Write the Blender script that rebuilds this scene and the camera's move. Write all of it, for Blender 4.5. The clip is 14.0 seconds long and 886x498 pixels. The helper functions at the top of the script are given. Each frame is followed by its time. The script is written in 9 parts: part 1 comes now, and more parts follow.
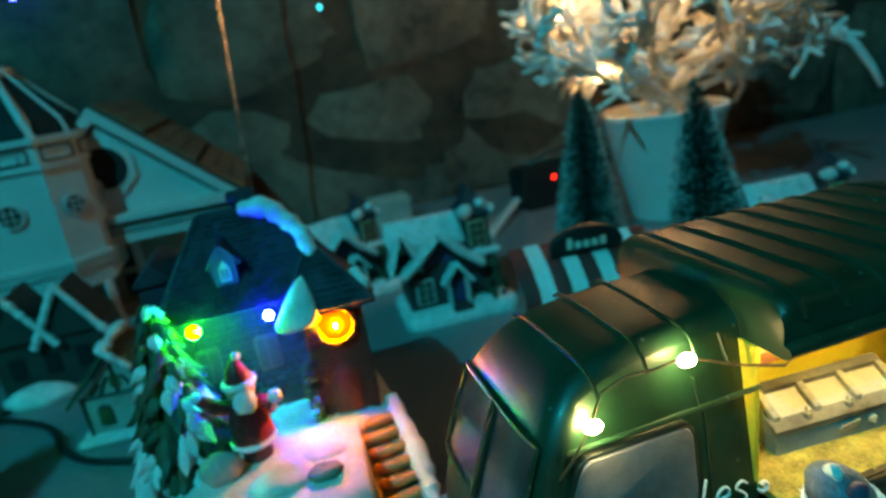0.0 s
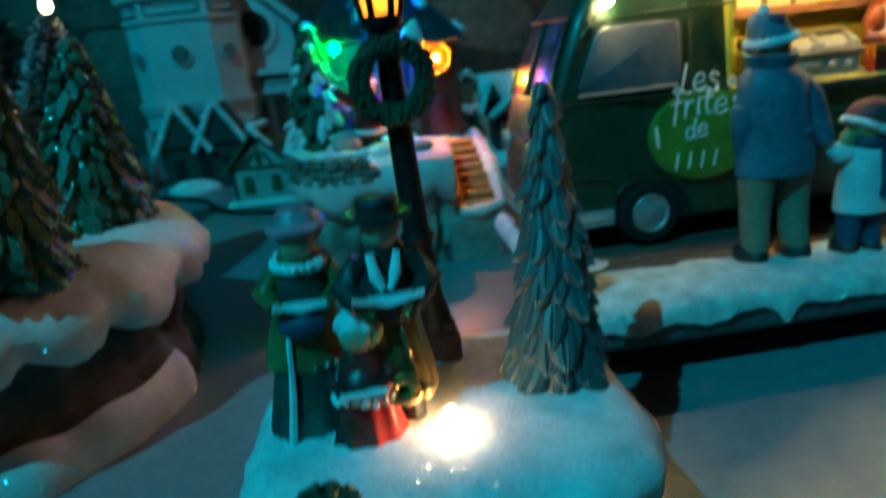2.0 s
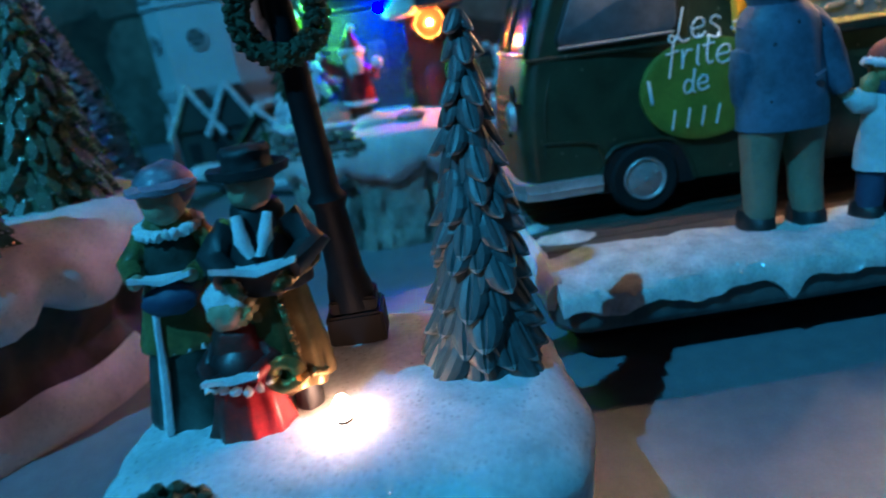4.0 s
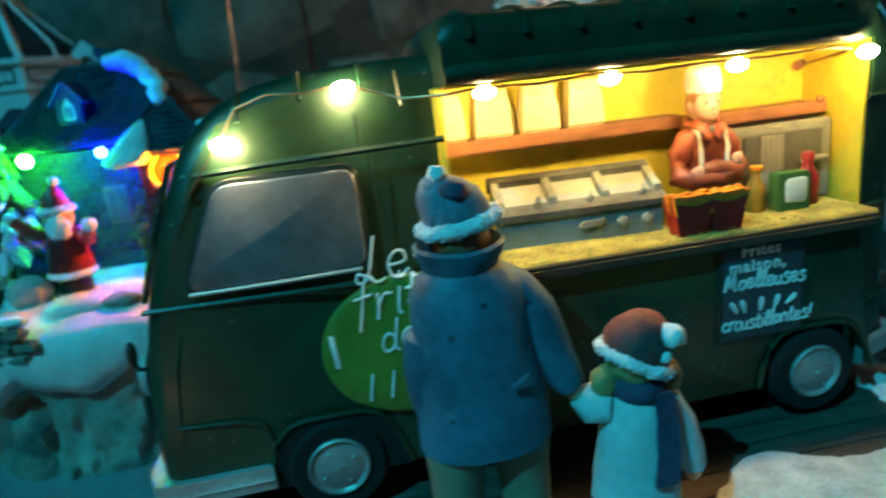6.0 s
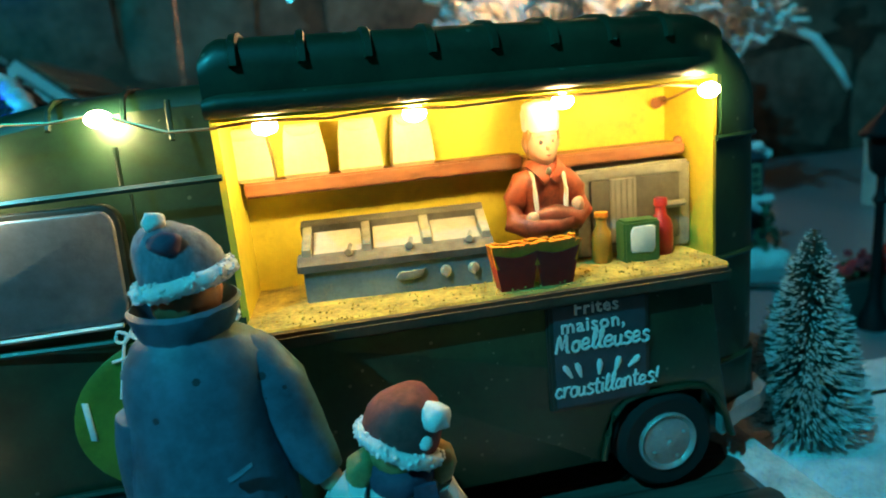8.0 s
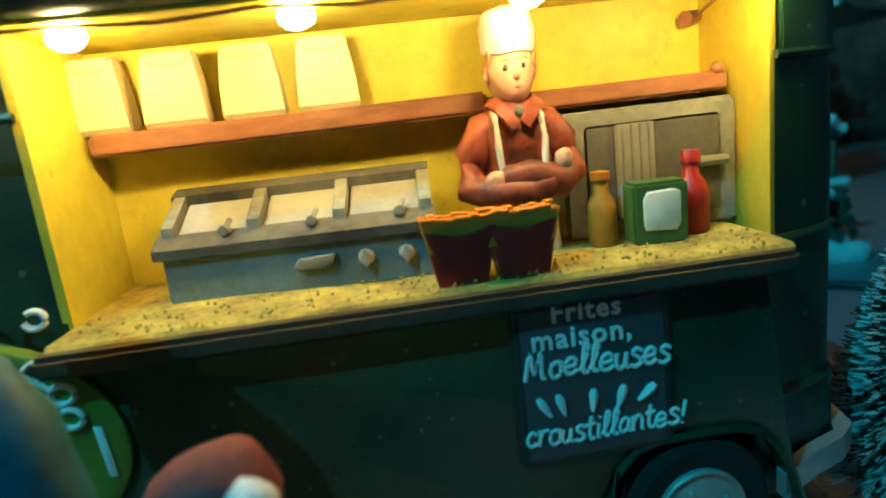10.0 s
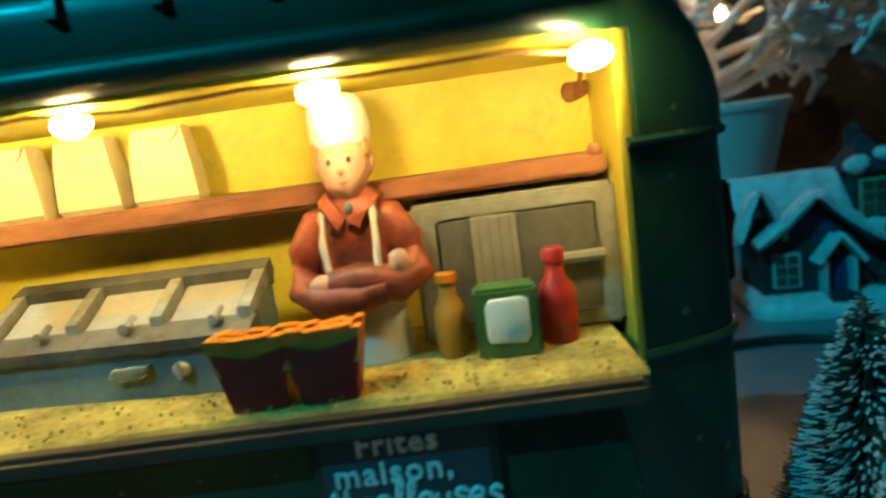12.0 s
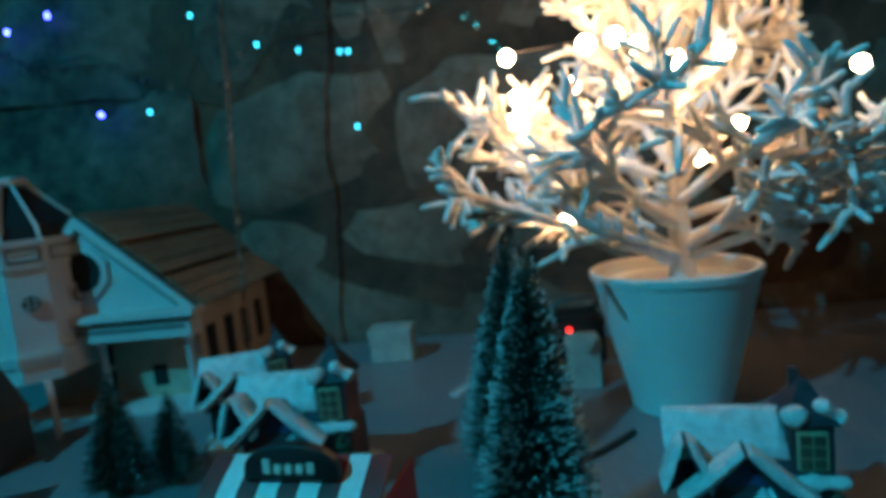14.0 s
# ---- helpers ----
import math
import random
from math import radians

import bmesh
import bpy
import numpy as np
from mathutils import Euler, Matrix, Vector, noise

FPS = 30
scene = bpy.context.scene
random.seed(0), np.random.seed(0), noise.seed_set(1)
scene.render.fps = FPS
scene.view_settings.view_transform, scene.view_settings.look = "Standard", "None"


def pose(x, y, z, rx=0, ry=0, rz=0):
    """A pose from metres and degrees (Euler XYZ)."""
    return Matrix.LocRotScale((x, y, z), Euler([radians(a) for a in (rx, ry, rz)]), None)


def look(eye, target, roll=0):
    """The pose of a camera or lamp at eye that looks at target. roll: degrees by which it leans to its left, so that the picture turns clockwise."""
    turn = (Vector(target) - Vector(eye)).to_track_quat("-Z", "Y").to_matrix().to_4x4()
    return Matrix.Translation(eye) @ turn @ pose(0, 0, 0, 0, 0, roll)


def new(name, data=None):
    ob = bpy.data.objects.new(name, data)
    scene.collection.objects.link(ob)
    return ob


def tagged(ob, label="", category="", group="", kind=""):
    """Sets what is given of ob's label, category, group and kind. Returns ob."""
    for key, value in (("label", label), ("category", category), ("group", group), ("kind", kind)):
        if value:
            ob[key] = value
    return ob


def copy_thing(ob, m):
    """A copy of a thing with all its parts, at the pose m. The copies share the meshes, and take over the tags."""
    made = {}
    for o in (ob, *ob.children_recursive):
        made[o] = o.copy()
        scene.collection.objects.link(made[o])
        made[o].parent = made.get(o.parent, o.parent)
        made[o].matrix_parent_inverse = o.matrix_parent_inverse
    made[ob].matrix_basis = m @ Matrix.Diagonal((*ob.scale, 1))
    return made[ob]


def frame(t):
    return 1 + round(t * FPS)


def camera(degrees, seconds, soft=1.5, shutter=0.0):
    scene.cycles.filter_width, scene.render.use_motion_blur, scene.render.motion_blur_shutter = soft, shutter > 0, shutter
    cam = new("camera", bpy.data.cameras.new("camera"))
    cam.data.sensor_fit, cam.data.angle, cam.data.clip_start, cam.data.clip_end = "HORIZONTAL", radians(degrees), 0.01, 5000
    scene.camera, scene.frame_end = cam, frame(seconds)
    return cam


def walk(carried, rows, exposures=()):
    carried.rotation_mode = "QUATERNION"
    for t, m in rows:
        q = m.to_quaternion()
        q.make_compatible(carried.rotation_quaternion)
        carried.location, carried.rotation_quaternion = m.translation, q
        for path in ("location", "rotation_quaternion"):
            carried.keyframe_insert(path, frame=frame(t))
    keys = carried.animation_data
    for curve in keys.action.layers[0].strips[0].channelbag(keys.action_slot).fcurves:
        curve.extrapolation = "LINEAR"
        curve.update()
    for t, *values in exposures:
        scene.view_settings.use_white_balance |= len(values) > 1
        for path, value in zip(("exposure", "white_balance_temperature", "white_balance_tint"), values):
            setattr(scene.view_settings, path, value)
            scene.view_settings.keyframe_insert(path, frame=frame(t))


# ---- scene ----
cam = camera(71.6, 14.0, soft=1.6, shutter=0.4)
cam.data.dof.use_dof, cam.data.dof.focus_distance, cam.data.dof.aperture_fstop = True, 0.135, 15.0
PATH = [
    (0, (-0.084, -0.122, 0.238), (0.402, 1.72, -0.372), -8.8),
    (0.5, (-0.083, -0.158, 0.222), (0.329, 1.719, -0.331), -7.3),
    (1, (-0.086, -0.204, 0.202), (0.273, 1.688, -0.338), -7.4),
    (1.2, (-0.095, -0.221, 0.188), (0.235, 1.678, -0.345), -7.5),
    (1.5, (-0.102, -0.24, 0.172), (0.194, 1.664, -0.364), -6.9),
    (2, (-0.1195, -0.2505, 0.126), (0.07, 1.639, -0.50), -6.3),
    (2.2, (-0.12, -0.251, 0.11), (0.034, 1.641, -0.521), -6.4),
    (4.3, (-0.081, -0.225, 0.112), (-0.049, 1.657, -0.56), -8.65),
    (4.5, (-0.075, -0.218, 0.121), (0.01, 1.648, -0.595), -8.1),
    (5, (-0.044, -0.213, 0.125), (0.044, 1.693, -0.475), -7.9),
    (5.5, (-0.016, -0.185, 0.137), (0.146, 1.733, -0.406), -8.3),
    (6, (0.012, -0.154, 0.144), (0.296, 1.758, -0.369), -6.6),
    (6.5, (0.042, -0.153, 0.138), (0.375, 1.759, -0.345), -5.9),
    (7, (0.053, -0.153, 0.138), (0.397, 1.76, -0.333), -4.9),
    (7.5, (0.059, -0.153, 0.141), (0.395, 1.769, -0.3), -5.3),
    (7.7, (0.061, -0.15, 0.141), (0.398, 1.773, -0.294), -5.4),
    (9.8, (0.089, -0.1, 0.125), (0.315, 1.839, -0.312), -6.4),
    (10, (0.095, -0.098, 0.123), (0.266, 1.85, -0.295), -6.7),
    (10.5, (0.104, -0.087, 0.124), (0.2, 1.873, -0.264), -7.2),
    (11, (0.115, -0.085, 0.124), (0.125, 1.883, -0.235), -7.9),
    (11.5, (0.126, -0.085, 0.125), (0.104, 1.884, -0.224), -7.9),
    (12, (0.14, -0.086, 0.13), (0.072, 1.887, -0.19), -8.0),
    (12.5, (0.163, -0.09, 0.141), (0.092, 1.883, -0.177), -8.6),
    (13, (0.183, -0.089, 0.165), (0.117, 1.887, -0.137), -9.0),
    (13.5, (0.197, -0.089, 0.203), (0.106, 1.892, -0.06), -7.6),
    (14, (0.227, -0.048, 0.235), (0.054, 1.932, 0.01), -5.9),
]
walk(cam, [(t, look(eye, target, roll)) for t, eye, target, roll in PATH],
     [(0, 0.19, 7400, 4), (1.0, 0.05, 7400, 9), (1.6, -0.09, 6550, 13), (2.2, -0.03, 6400, 10), (4.4, 0.13, 5620, 58), (5.0, 0.13, 5500, 54), (5.5, 0.17, 6300, 20), (6, 0.32, 6600, 14), (7.5, 0.44, 6850, 16), (10, 0.05, 6500, 10), (12, -0.08, 6500, 10), (13, -0.14, 6850, 10), (13.5, 0.10, 6600, 20), (14, 0.33, 6450, 22)])

# ---- world and light ----
world = bpy.data.worlds.new("dim_room")
scene.world = world
world.use_nodes = True
world.node_tree.nodes["Background"].inputs[0].default_value = (0.9, 0.75, 0.62, 1)
world.node_tree.nodes["Background"].inputs[1].default_value = 0.0028


def lamp(name, kind, place, target, colour, watts, size):
    data = bpy.data.lights.new(name, kind)
    data.color, data.energy, data.shadow_soft_size = colour, watts, size
    ob = new(name, data)
    ob.matrix_world = look(place, target)
    return ob


# teal stage projector that stands off to the front, throws hard shadows
projector = lamp("teal_projector", "SPOT", (-0.97, -0.88, 1.62), (0.05, 0.15, 0.05), (0.0, 0.56, 0.77), 126.0, 0.012)
projector.data.spot_size, projector.data.spot_blend = radians(75), 0.6
# weak warm room lamp behind, on the ceiling
room_lamp = lamp("room_lamp", "POINT", (1.3, -0.9, 1.55), (0, 0, 0), (1.0, 0.66, 0.46), 0.62, 0.08)


# ---- materials ----
def mat(name, col, rough=0.5, metal=0.0, scale=260.0, var=0.22, bump=0.25, dirt=None, dirt_amount=0.35, glitter=0.0, coat=0.0,
        glow=None, glow_strength=0.0, stretch=None, sub=0.0, speck=0.0, speck_col=(0.4, 0.42, 0.38), foil=False):
    m = bpy.data.materials.new(name)
    m.use_nodes = True
    nt = m.node_tree
    n, ln = nt.nodes, nt.links
    b = n["Principled BSDF"]
    b.inputs["Roughness"].default_value = rough
    b.inputs["Metallic"].default_value = metal
    b.inputs["Coat Weight"].default_value = coat
    b.inputs["Coat Roughness"].default_value = 0.18
    if sub:
        b.inputs["Subsurface Weight"].default_value = sub
        b.inputs["Subsurface Radius"].default_value = (0.002, 0.0015, 0.001)
    tc = n.new("ShaderNodeTexCoord")
    vec = tc.outputs["Object"]
    if stretch:
        mp = n.new("ShaderNodeMapping")
        mp.inputs["Scale"].default_value = stretch
        ln.new(vec, mp.inputs[0])
        vec = mp.outputs[0]
    fine = n.new("ShaderNodeTexNoise")
    fine.inputs["Scale"].default_value, fine.inputs["Detail"].default_value, fine.inputs["Roughness"].default_value = scale, 5, 0.65
    ln.new(vec, fine.inputs["Vector"])
    broad = n.new("ShaderNodeTexNoise")
    broad.inputs["Scale"].default_value, broad.inputs["Detail"].default_value = scale * 0.16, 4
    ln.new(vec, broad.inputs["Vector"])
    info = n.new("ShaderNodeObjectInfo")
    add = n.new("ShaderNodeMath")
    add.operation = "MULTIPLY_ADD"
    ln.new(broad.outputs["Fac"], add.inputs[0])
    add.inputs[1].default_value = 0.6
    half = n.new("ShaderNodeMath")
    half.operation = "MULTIPLY"
    ln.new(fine.outputs["Fac"], half.inputs[0])
    half.inputs[1].default_value = 0.4
    ln.new(half.outputs[0], add.inputs[2])
    ramp = n.new("ShaderNodeValToRGB")
    lo = [max(0.0, c * (1 - var * 1.6)) for c in col]
    hi = [min(1.0, c * (1 + var)) for c in col]
    ramp.color_ramp.elements[0].position, ramp.color_ramp.elements[1].position = 0.32, 0.68
    ramp.color_ramp.elements[0].color, ramp.color_ramp.elements[1].color = (*lo, 1), (*hi, 1)
    ln.new(add.outputs[0], ramp.inputs[0])
    out = ramp.outputs[0]
    if dirt:
        spots = n.new("ShaderNodeTexNoise")
        spots.inputs["Scale"].default_value, spots.inputs["Detail"].default_value, spots.inputs["Roughness"].default_value = scale * 0.45, 8, 0.75
        ln.new(vec, spots.inputs["Vector"])
        cut = n.new("ShaderNodeMapRange")
        cut.inputs[1].default_value, cut.inputs[2].default_value = 0.56, 0.72
        cut.inputs[4].default_value = dirt_amount
        ln.new(spots.outputs["Fac"], cut.inputs[0])
        mix = n.new("ShaderNodeMix")
        mix.data_type = "RGBA"
        ln.new(cut.outputs[0], mix.inputs[0])
        ln.new(out, mix.inputs[6])
        mix.inputs[7].default_value = (*dirt, 1)
        out = mix.outputs[2]
    if speck:
        # sparse specks of dust and chipped paint
        dots = n.new("ShaderNodeTexVoronoi")
        dots.inputs["Scale"].default_value = speck
        ln.new(tc.outputs["Object"], dots.inputs["Vector"])
        parts = n.new("ShaderNodeSeparateColor")
        ln.new(dots.outputs["Color"], parts.inputs[0])
        size = n.new("ShaderNodeMapRange")
        size.inputs[1].default_value, size.inputs[2].default_value = 0.80, 1.0
        size.inputs[3].default_value, size.inputs[4].default_value = 0.0, 0.26
        ln.new(parts.outputs[1], size.inputs[0])
        less = n.new("ShaderNodeMath")
        less.operation = "LESS_THAN"
        ln.new(dots.outputs["Distance"], less.inputs[0])
        ln.new(size.outputs[0], less.inputs[1])
        mx = n.new("ShaderNodeMix")
        mx.data_type = "RGBA"
        ln.new(less.outputs[0], mx.inputs[0])
        ln.new(out, mx.inputs[6])
        mx.inputs[7].default_value = (*speck_col, 1)
        out = mx.outputs[2]
    ln.new(out, b.inputs["Base Color"])
    rr = n.new("ShaderNodeMapRange")
    rr.inputs[3].default_value, rr.inputs[4].default_value = max(0.03, rough - 0.12), min(1, rough + 0.12)
    ln.new(broad.outputs["Fac"], rr.inputs[0])
    ln.new(rr.outputs[0], b.inputs["Roughness"])
    if bump:
        bp = n.new("ShaderNodeBump")
        bp.inputs["Strength"].default_value = bump
        bp.inputs["Distance"].default_value = 0.15 / scale
        ln.new(add.outputs[0], bp.inputs["Height"])
        ln.new(bp.outputs[0], b.inputs["Normal"])
    if glitter:
        cells = n.new("ShaderNodeTexVoronoi")
        cells.inputs["Scale"].default_value = glitter
        ln.new(tc.outputs["Object"], cells.inputs["Vector"])
        flake = n.new("ShaderNodeBsdfPrincipled")
        flake.inputs["Roughness"].default_value = rough
        flake.inputs["Coat Weight"].default_value, flake.inputs["Coat Roughness"].default_value, flake.inputs["Coat IOR"].default_value = 0.8, 0.26, 2.3
        if foil:
            flake.inputs["Metallic"].default_value, flake.inputs["Roughness"].default_value = 1.0, 0.30
            flake.inputs["Base Color"].default_value = (0.90, 0.88, 0.74, 1)
        else:
            ln.new(out, flake.inputs["Base Color"])
        sub_v = n.new("ShaderNodeVectorMath")
        sub_v.operation = "SUBTRACT"
        ln.new(cells.outputs["Color"], sub_v.inputs[0])
        sub_v.inputs[1].default_value = (0.5, 0.5, 0.5)
        geo = n.new("ShaderNodeNewGeometry")
        add_v = n.new("ShaderNodeVectorMath")
        add_v.operation = "MULTIPLY_ADD"
        ln.new(sub_v.outputs[0], add_v.inputs[0])
        add_v.inputs[1].default_value = (2.6, 2.6, 2.6)
        ln.new(geo.outputs["Normal"], add_v.inputs[2])
        norm = n.new("ShaderNodeVectorMath")
        norm.operation = "NORMALIZE"
        ln.new(add_v.outputs[0], norm.inputs[0])
        ln.new(norm.outputs[0], flake.inputs["Coat Normal"])
        if foil:
            ln.new(norm.outputs[0], flake.inputs["Normal"])
        sep = n.new("ShaderNodeSeparateColor")
        ln.new(cells.outputs["Color"], sep.inputs[0])
        pick = n.new("ShaderNodeMath")
        pick.operation = "GREATER_THAN"
        ln.new(sep.outputs[2], pick.inputs[0])
        pick.inputs[1].default_value = 0.68
        near = n.new("ShaderNodeMath")
        near.operation = "LESS_THAN"
        ln.new(cells.outputs["Distance"], near.inputs[0])
        near.inputs[1].default_value = 0.34
        both = n.new("ShaderNodeMath")
        both.operation = "MULTIPLY"
        ln.new(pick.outputs[0], both.inputs[0])
        ln.new(near.outputs[0], both.inputs[1])
        ms = n.new("ShaderNodeMixShader")
        ln.new(both.outputs[0], ms.inputs[0])
        ln.new(b.outputs[0], ms.inputs[1])
        ln.new(flake.outputs[0], ms.inputs[2])
        ln.new(ms.outputs[0], n["Material Output"].inputs["Surface"])
    if glow:
        b.inputs["Emission Color"].default_value = (*glow, 1)
        b.inputs["Emission Strength"].default_value = glow_strength
    return m


M_GREEN = mat("green_van_paint", (0.006, 0.036, 0.016), 0.46, scale=520, var=0.3, bump=0.35, dirt=(0.018, 0.055, 0.028), dirt_amount=0.45, coat=0.09, speck=330, speck_col=(0.085, 0.11, 0.075))
M_YELLOW = mat("yellow_wall_paint", (0.70, 0.57, 0.05), 0.55, scale=260, var=0.14, bump=0.7, dirt=(0.42, 0.30, 0.04), dirt_amount=0.6, speck=260, speck_col=(0.50, 0.39, 0.045))
M_SAND = mat("gritty_yellow_counter", (0.42, 0.325, 0.07), 0.85, scale=800, var=0.5, bump=1.0, dirt=(0.16, 0.10, 0.035), dirt_amount=0.9)
M_LEDGE = mat("dark_ledge_paint", (0.060, 0.042, 0.024), 0.5, scale=500, var=0.3, bump=0.3)
M_SHELF = mat("brown_shelf_paint", (0.33, 0.128, 0.054), 0.5, scale=420, var=0.4, bump=0.7, dirt=(0.55, 0.24, 0.07), dirt_amount=0.4, stretch=(0.3, 1, 1))
M_CREAM = mat("cream_bag_paint", (0.68, 0.58, 0.31), 0.55, scale=300, var=0.16, bump=0.6, dirt=(0.5, 0.36, 0.1), dirt_amount=0.25)
M_GREY = mat("grey_fryer_paint", (0.27, 0.27, 0.225), 0.5, scale=260, var=0.4, bump=1.0, dirt=(0.35, 0.28, 0.12), dirt_amount=0.35)
M_DGREY = mat("dark_grey_fryer_paint", (0.115, 0.115, 0.10), 0.5, scale=260, var=0.45, bump=1.0, dirt=(0.3, 0.25, 0.14), dirt_amount=0.35)
M_BLUEGREY = mat("blue_grey_fryer_paint", (0.15, 0.22, 0.22), 0.5, scale=360, var=0.3, bump=0.7, dirt=(0.35, 0.30, 0.15), dirt_amount=0.35)
M_PALE = mat("pale_grey_pan", (0.38, 0.37, 0.31), 0.5, scale=500, var=0.12, bump=0.3, dirt=(0.3, 0.22, 0.1), dirt_amount=0.4)
M_SILVER = mat("dull_silver_paint", (0.38, 0.39, 0.38), 0.48, 0.45, scale=500, var=0.2, bump=0.3, dirt=(0.12, 0.12, 0.11), dirt_amount=0.5)
M_GLASS = mat("silvery_painted_window", (0.17, 0.18, 0.19), 0.36, 0.3, scale=160, var=0.4, bump=0.4, coat=0.5, dirt=(0.30, 0.32, 0.33), dirt_amount=0.3)
M_SCREEN = mat("shiny_windscreen_paint", (0.30, 0.31, 0.31), 0.16, 0.75, scale=160, var=0.25, bump=0.12, coat=0.4)
M_RIM = mat("window_rim", (0.006, 0.016, 0.010), 0.5, scale=500)
M_TYRE = mat("black_tyre", (0.006, 0.006, 0.006), 0.9, scale=500, bump=0.3)
M_LIME = mat("lime_disc_paint", (0.12, 0.21, 0.022), 0.5, scale=500, var=0.2, bump=0.25)
M_WHITE = mat("white_lettering", (0.80, 0.82, 0.80), 0.55, scale=600, var=0.12)
M_BOARD = mat("slate_board", (0.040, 0.050, 0.060), 0.6, scale=350, var=0.3, bump=0.2)
M_BOARDRIM = mat("dark_board_rim", (0.035, 0.028, 0.020), 0.6, scale=350)
M_STONE = mat("grey_base_stone", (0.13, 0.135, 0.13), 0.8, scale=220, var=0.35, bump=0.6)
M_SNOW = mat("glitter_snow", (0.66, 0.68, 0.68), 0.8, scale=760, var=0.20, bump=1.0, glitter=800, sub=0.0)
M_SNOW2 = mat("dirty_snow", (0.60, 0.59, 0.56), 0.8, scale=760, var=0.28, bump=1.0, glitter=800, dirt=(0.35, 0.28, 0.2), dirt_amount=0.3)
M_PLANK = mat("weathered_plank", (0.085, 0.060, 0.045), 0.75, scale=330, var=0.5, bump=0.9, stretch=(0.12, 1, 1), dirt=(0.30, 0.31, 0.30), dirt_amount=0.35)
M_BLACK = mat("black_plastic", (0.010, 0.010, 0.011), 0.5, scale=300)
M_COAT = mat("blue_coat_paint", (0.018, 0.130, 0.195), 0.55, scale=330, var=0.4, bump=0.8, dirt=(0.012, 0.065, 0.10), dirt_amount=0.5, speck=300, speck_col=(0.02, 0.03, 0.04))
M_HAT = mat("grey_blue_knit", (0.11, 0.15, 0.20), 0.85, scale=800, var=0.6, bump=1.0, stretch=(1, 1, 0.35), dirt=(0.32, 0.36, 0.40), dirt_amount=0.6)
M_FUR = mat("white_wool_trim", (0.74, 0.76, 0.76), 0.9, scale=900, var=0.2, bump=1.0)
M_TROUSER = mat("khaki_trouser_paint", (0.25, 0.185, 0.12), 0.7, scale=300, var=0.2, bump=0.3)
M_SHOE = mat("dark_shoe_paint", (0.025, 0.022, 0.022), 0.5, scale=400)
M_SKIN = mat("peach_face_paint", (0.66, 0.33, 0.20), 0.5, scale=300, var=0.08, bump=0.12)
M_COOKFACE = mat("peach_cook_paint", (0.58, 0.31, 0.19), 0.5, scale=300, var=0.10, bump=0.15)
M_HAIR = mat("brown_hair_paint", (0.26, 0.12, 0.055), 0.6, scale=500, var=0.3, bump=0.4)
M_GINGER = mat("ginger_hair_paint", (0.52, 0.26, 0.10), 0.6, scale=500, var=0.25, bump=0.5)
M_BLOND = mat("blond_hair_paint", (0.38, 0.26, 0.10), 0.6, scale=600, var=0.3, bump=0.5)
M_JACKET = mat("white_jacket_paint", (0.58, 0.60, 0.60), 0.65, scale=320, var=0.22, bump=0.8, dirt=(0.36, 0.34, 0.33), dirt_amount=0.4)
M_MAROON = mat("maroon_knit", (0.20, 0.045, 0.045), 0.75, scale=700, var=0.3, bump=0.7)
M_SCARF = mat("plum_scarf", (0.085, 0.05, 0.095), 0.75, scale=600, var=0.3, bump=0.5)
M_NAVY = mat("navy_trouser_paint", (0.045, 0.055, 0.105), 0.6, scale=400, var=0.25, bump=0.4)
M_RED = mat("red_brown_jumper", (0.30, 0.062, 0.030), 0.5, scale=420, var=0.5, bump=0.9)
M_CHEFWHITE = mat("white_hat_paint", (0.62, 0.58, 0.49), 0.55, scale=300, var=0.08, bump=0.2)
M_FRYBOX = mat("dark_red_box", (0.32, 0.010, 0.008), 0.42, scale=350, var=0.2, bump=0.25)
M_FRIES = mat("golden_fries", (0.70, 0.20, 0.012), 0.55, scale=500, var=0.25, bump=0.4)
M_MUSTARD = mat("mustard_bottle_paint", (0.44, 0.20, 0.02), 0.5, scale=400, var=0.2, bump=0.3)
M_BOXGREEN = mat("green_box_paint", (0.05, 0.14, 0.035), 0.5, scale=400, var=0.25, bump=0.3)
M_LABEL = mat("pale_label", (0.60, 0.66, 0.58), 0.5, scale=300, var=0.15, bump=0.4)
M_KETCHUP = mat("red_bottle_paint", (0.40, 0.022, 0.018), 0.4, scale=400, var=0.2, bump=0.3)
M_WIRE = mat("copper_lamp_wire", (0.36, 0.20, 0.10), 0.4, 0.6, scale=600)
M_BULB = mat("warm_bulb", (1, 0.9, 0.6), 0.3, bump=0, glow=(1.0, 0.76, 0.34), glow_strength=240.0)
M_TABLE = mat("pale_board_paint", (0.19, 0.195, 0.21), 0.36, scale=900, var=0.16, bump=0.8, dirt=(0.11, 0.115, 0.125), dirt_amount=0.35)
M_TABLE.node_tree.nodes["Principled BSDF"].inputs["IOR"].default_value = 1.9
M_WALL = mat("old_wall_stone", (0.115, 0.092, 0.070), 0.9, scale=34, var=0.75, bump=1.0, dirt=(0.085, 0.030, 0.012), dirt_amount=0.95)
M_MORTAR = mat("dark_mortar", (0.070, 0.040, 0.024), 0.9, scale=40, var=0.6, bump=0.6)
M_ROOM = mat("dim_room_plaster", (0.22, 0.20, 0.18), 0.9, scale=12, var=0.2)
M_CABLE = mat("black_cable", (0.015, 0.015, 0.016), 0.45, scale=300)


# ---- mesh helpers ----
def basis(ob):
    m = ob.matrix_basis.copy()
    return basis(ob.parent) @ m if ob.parent else m


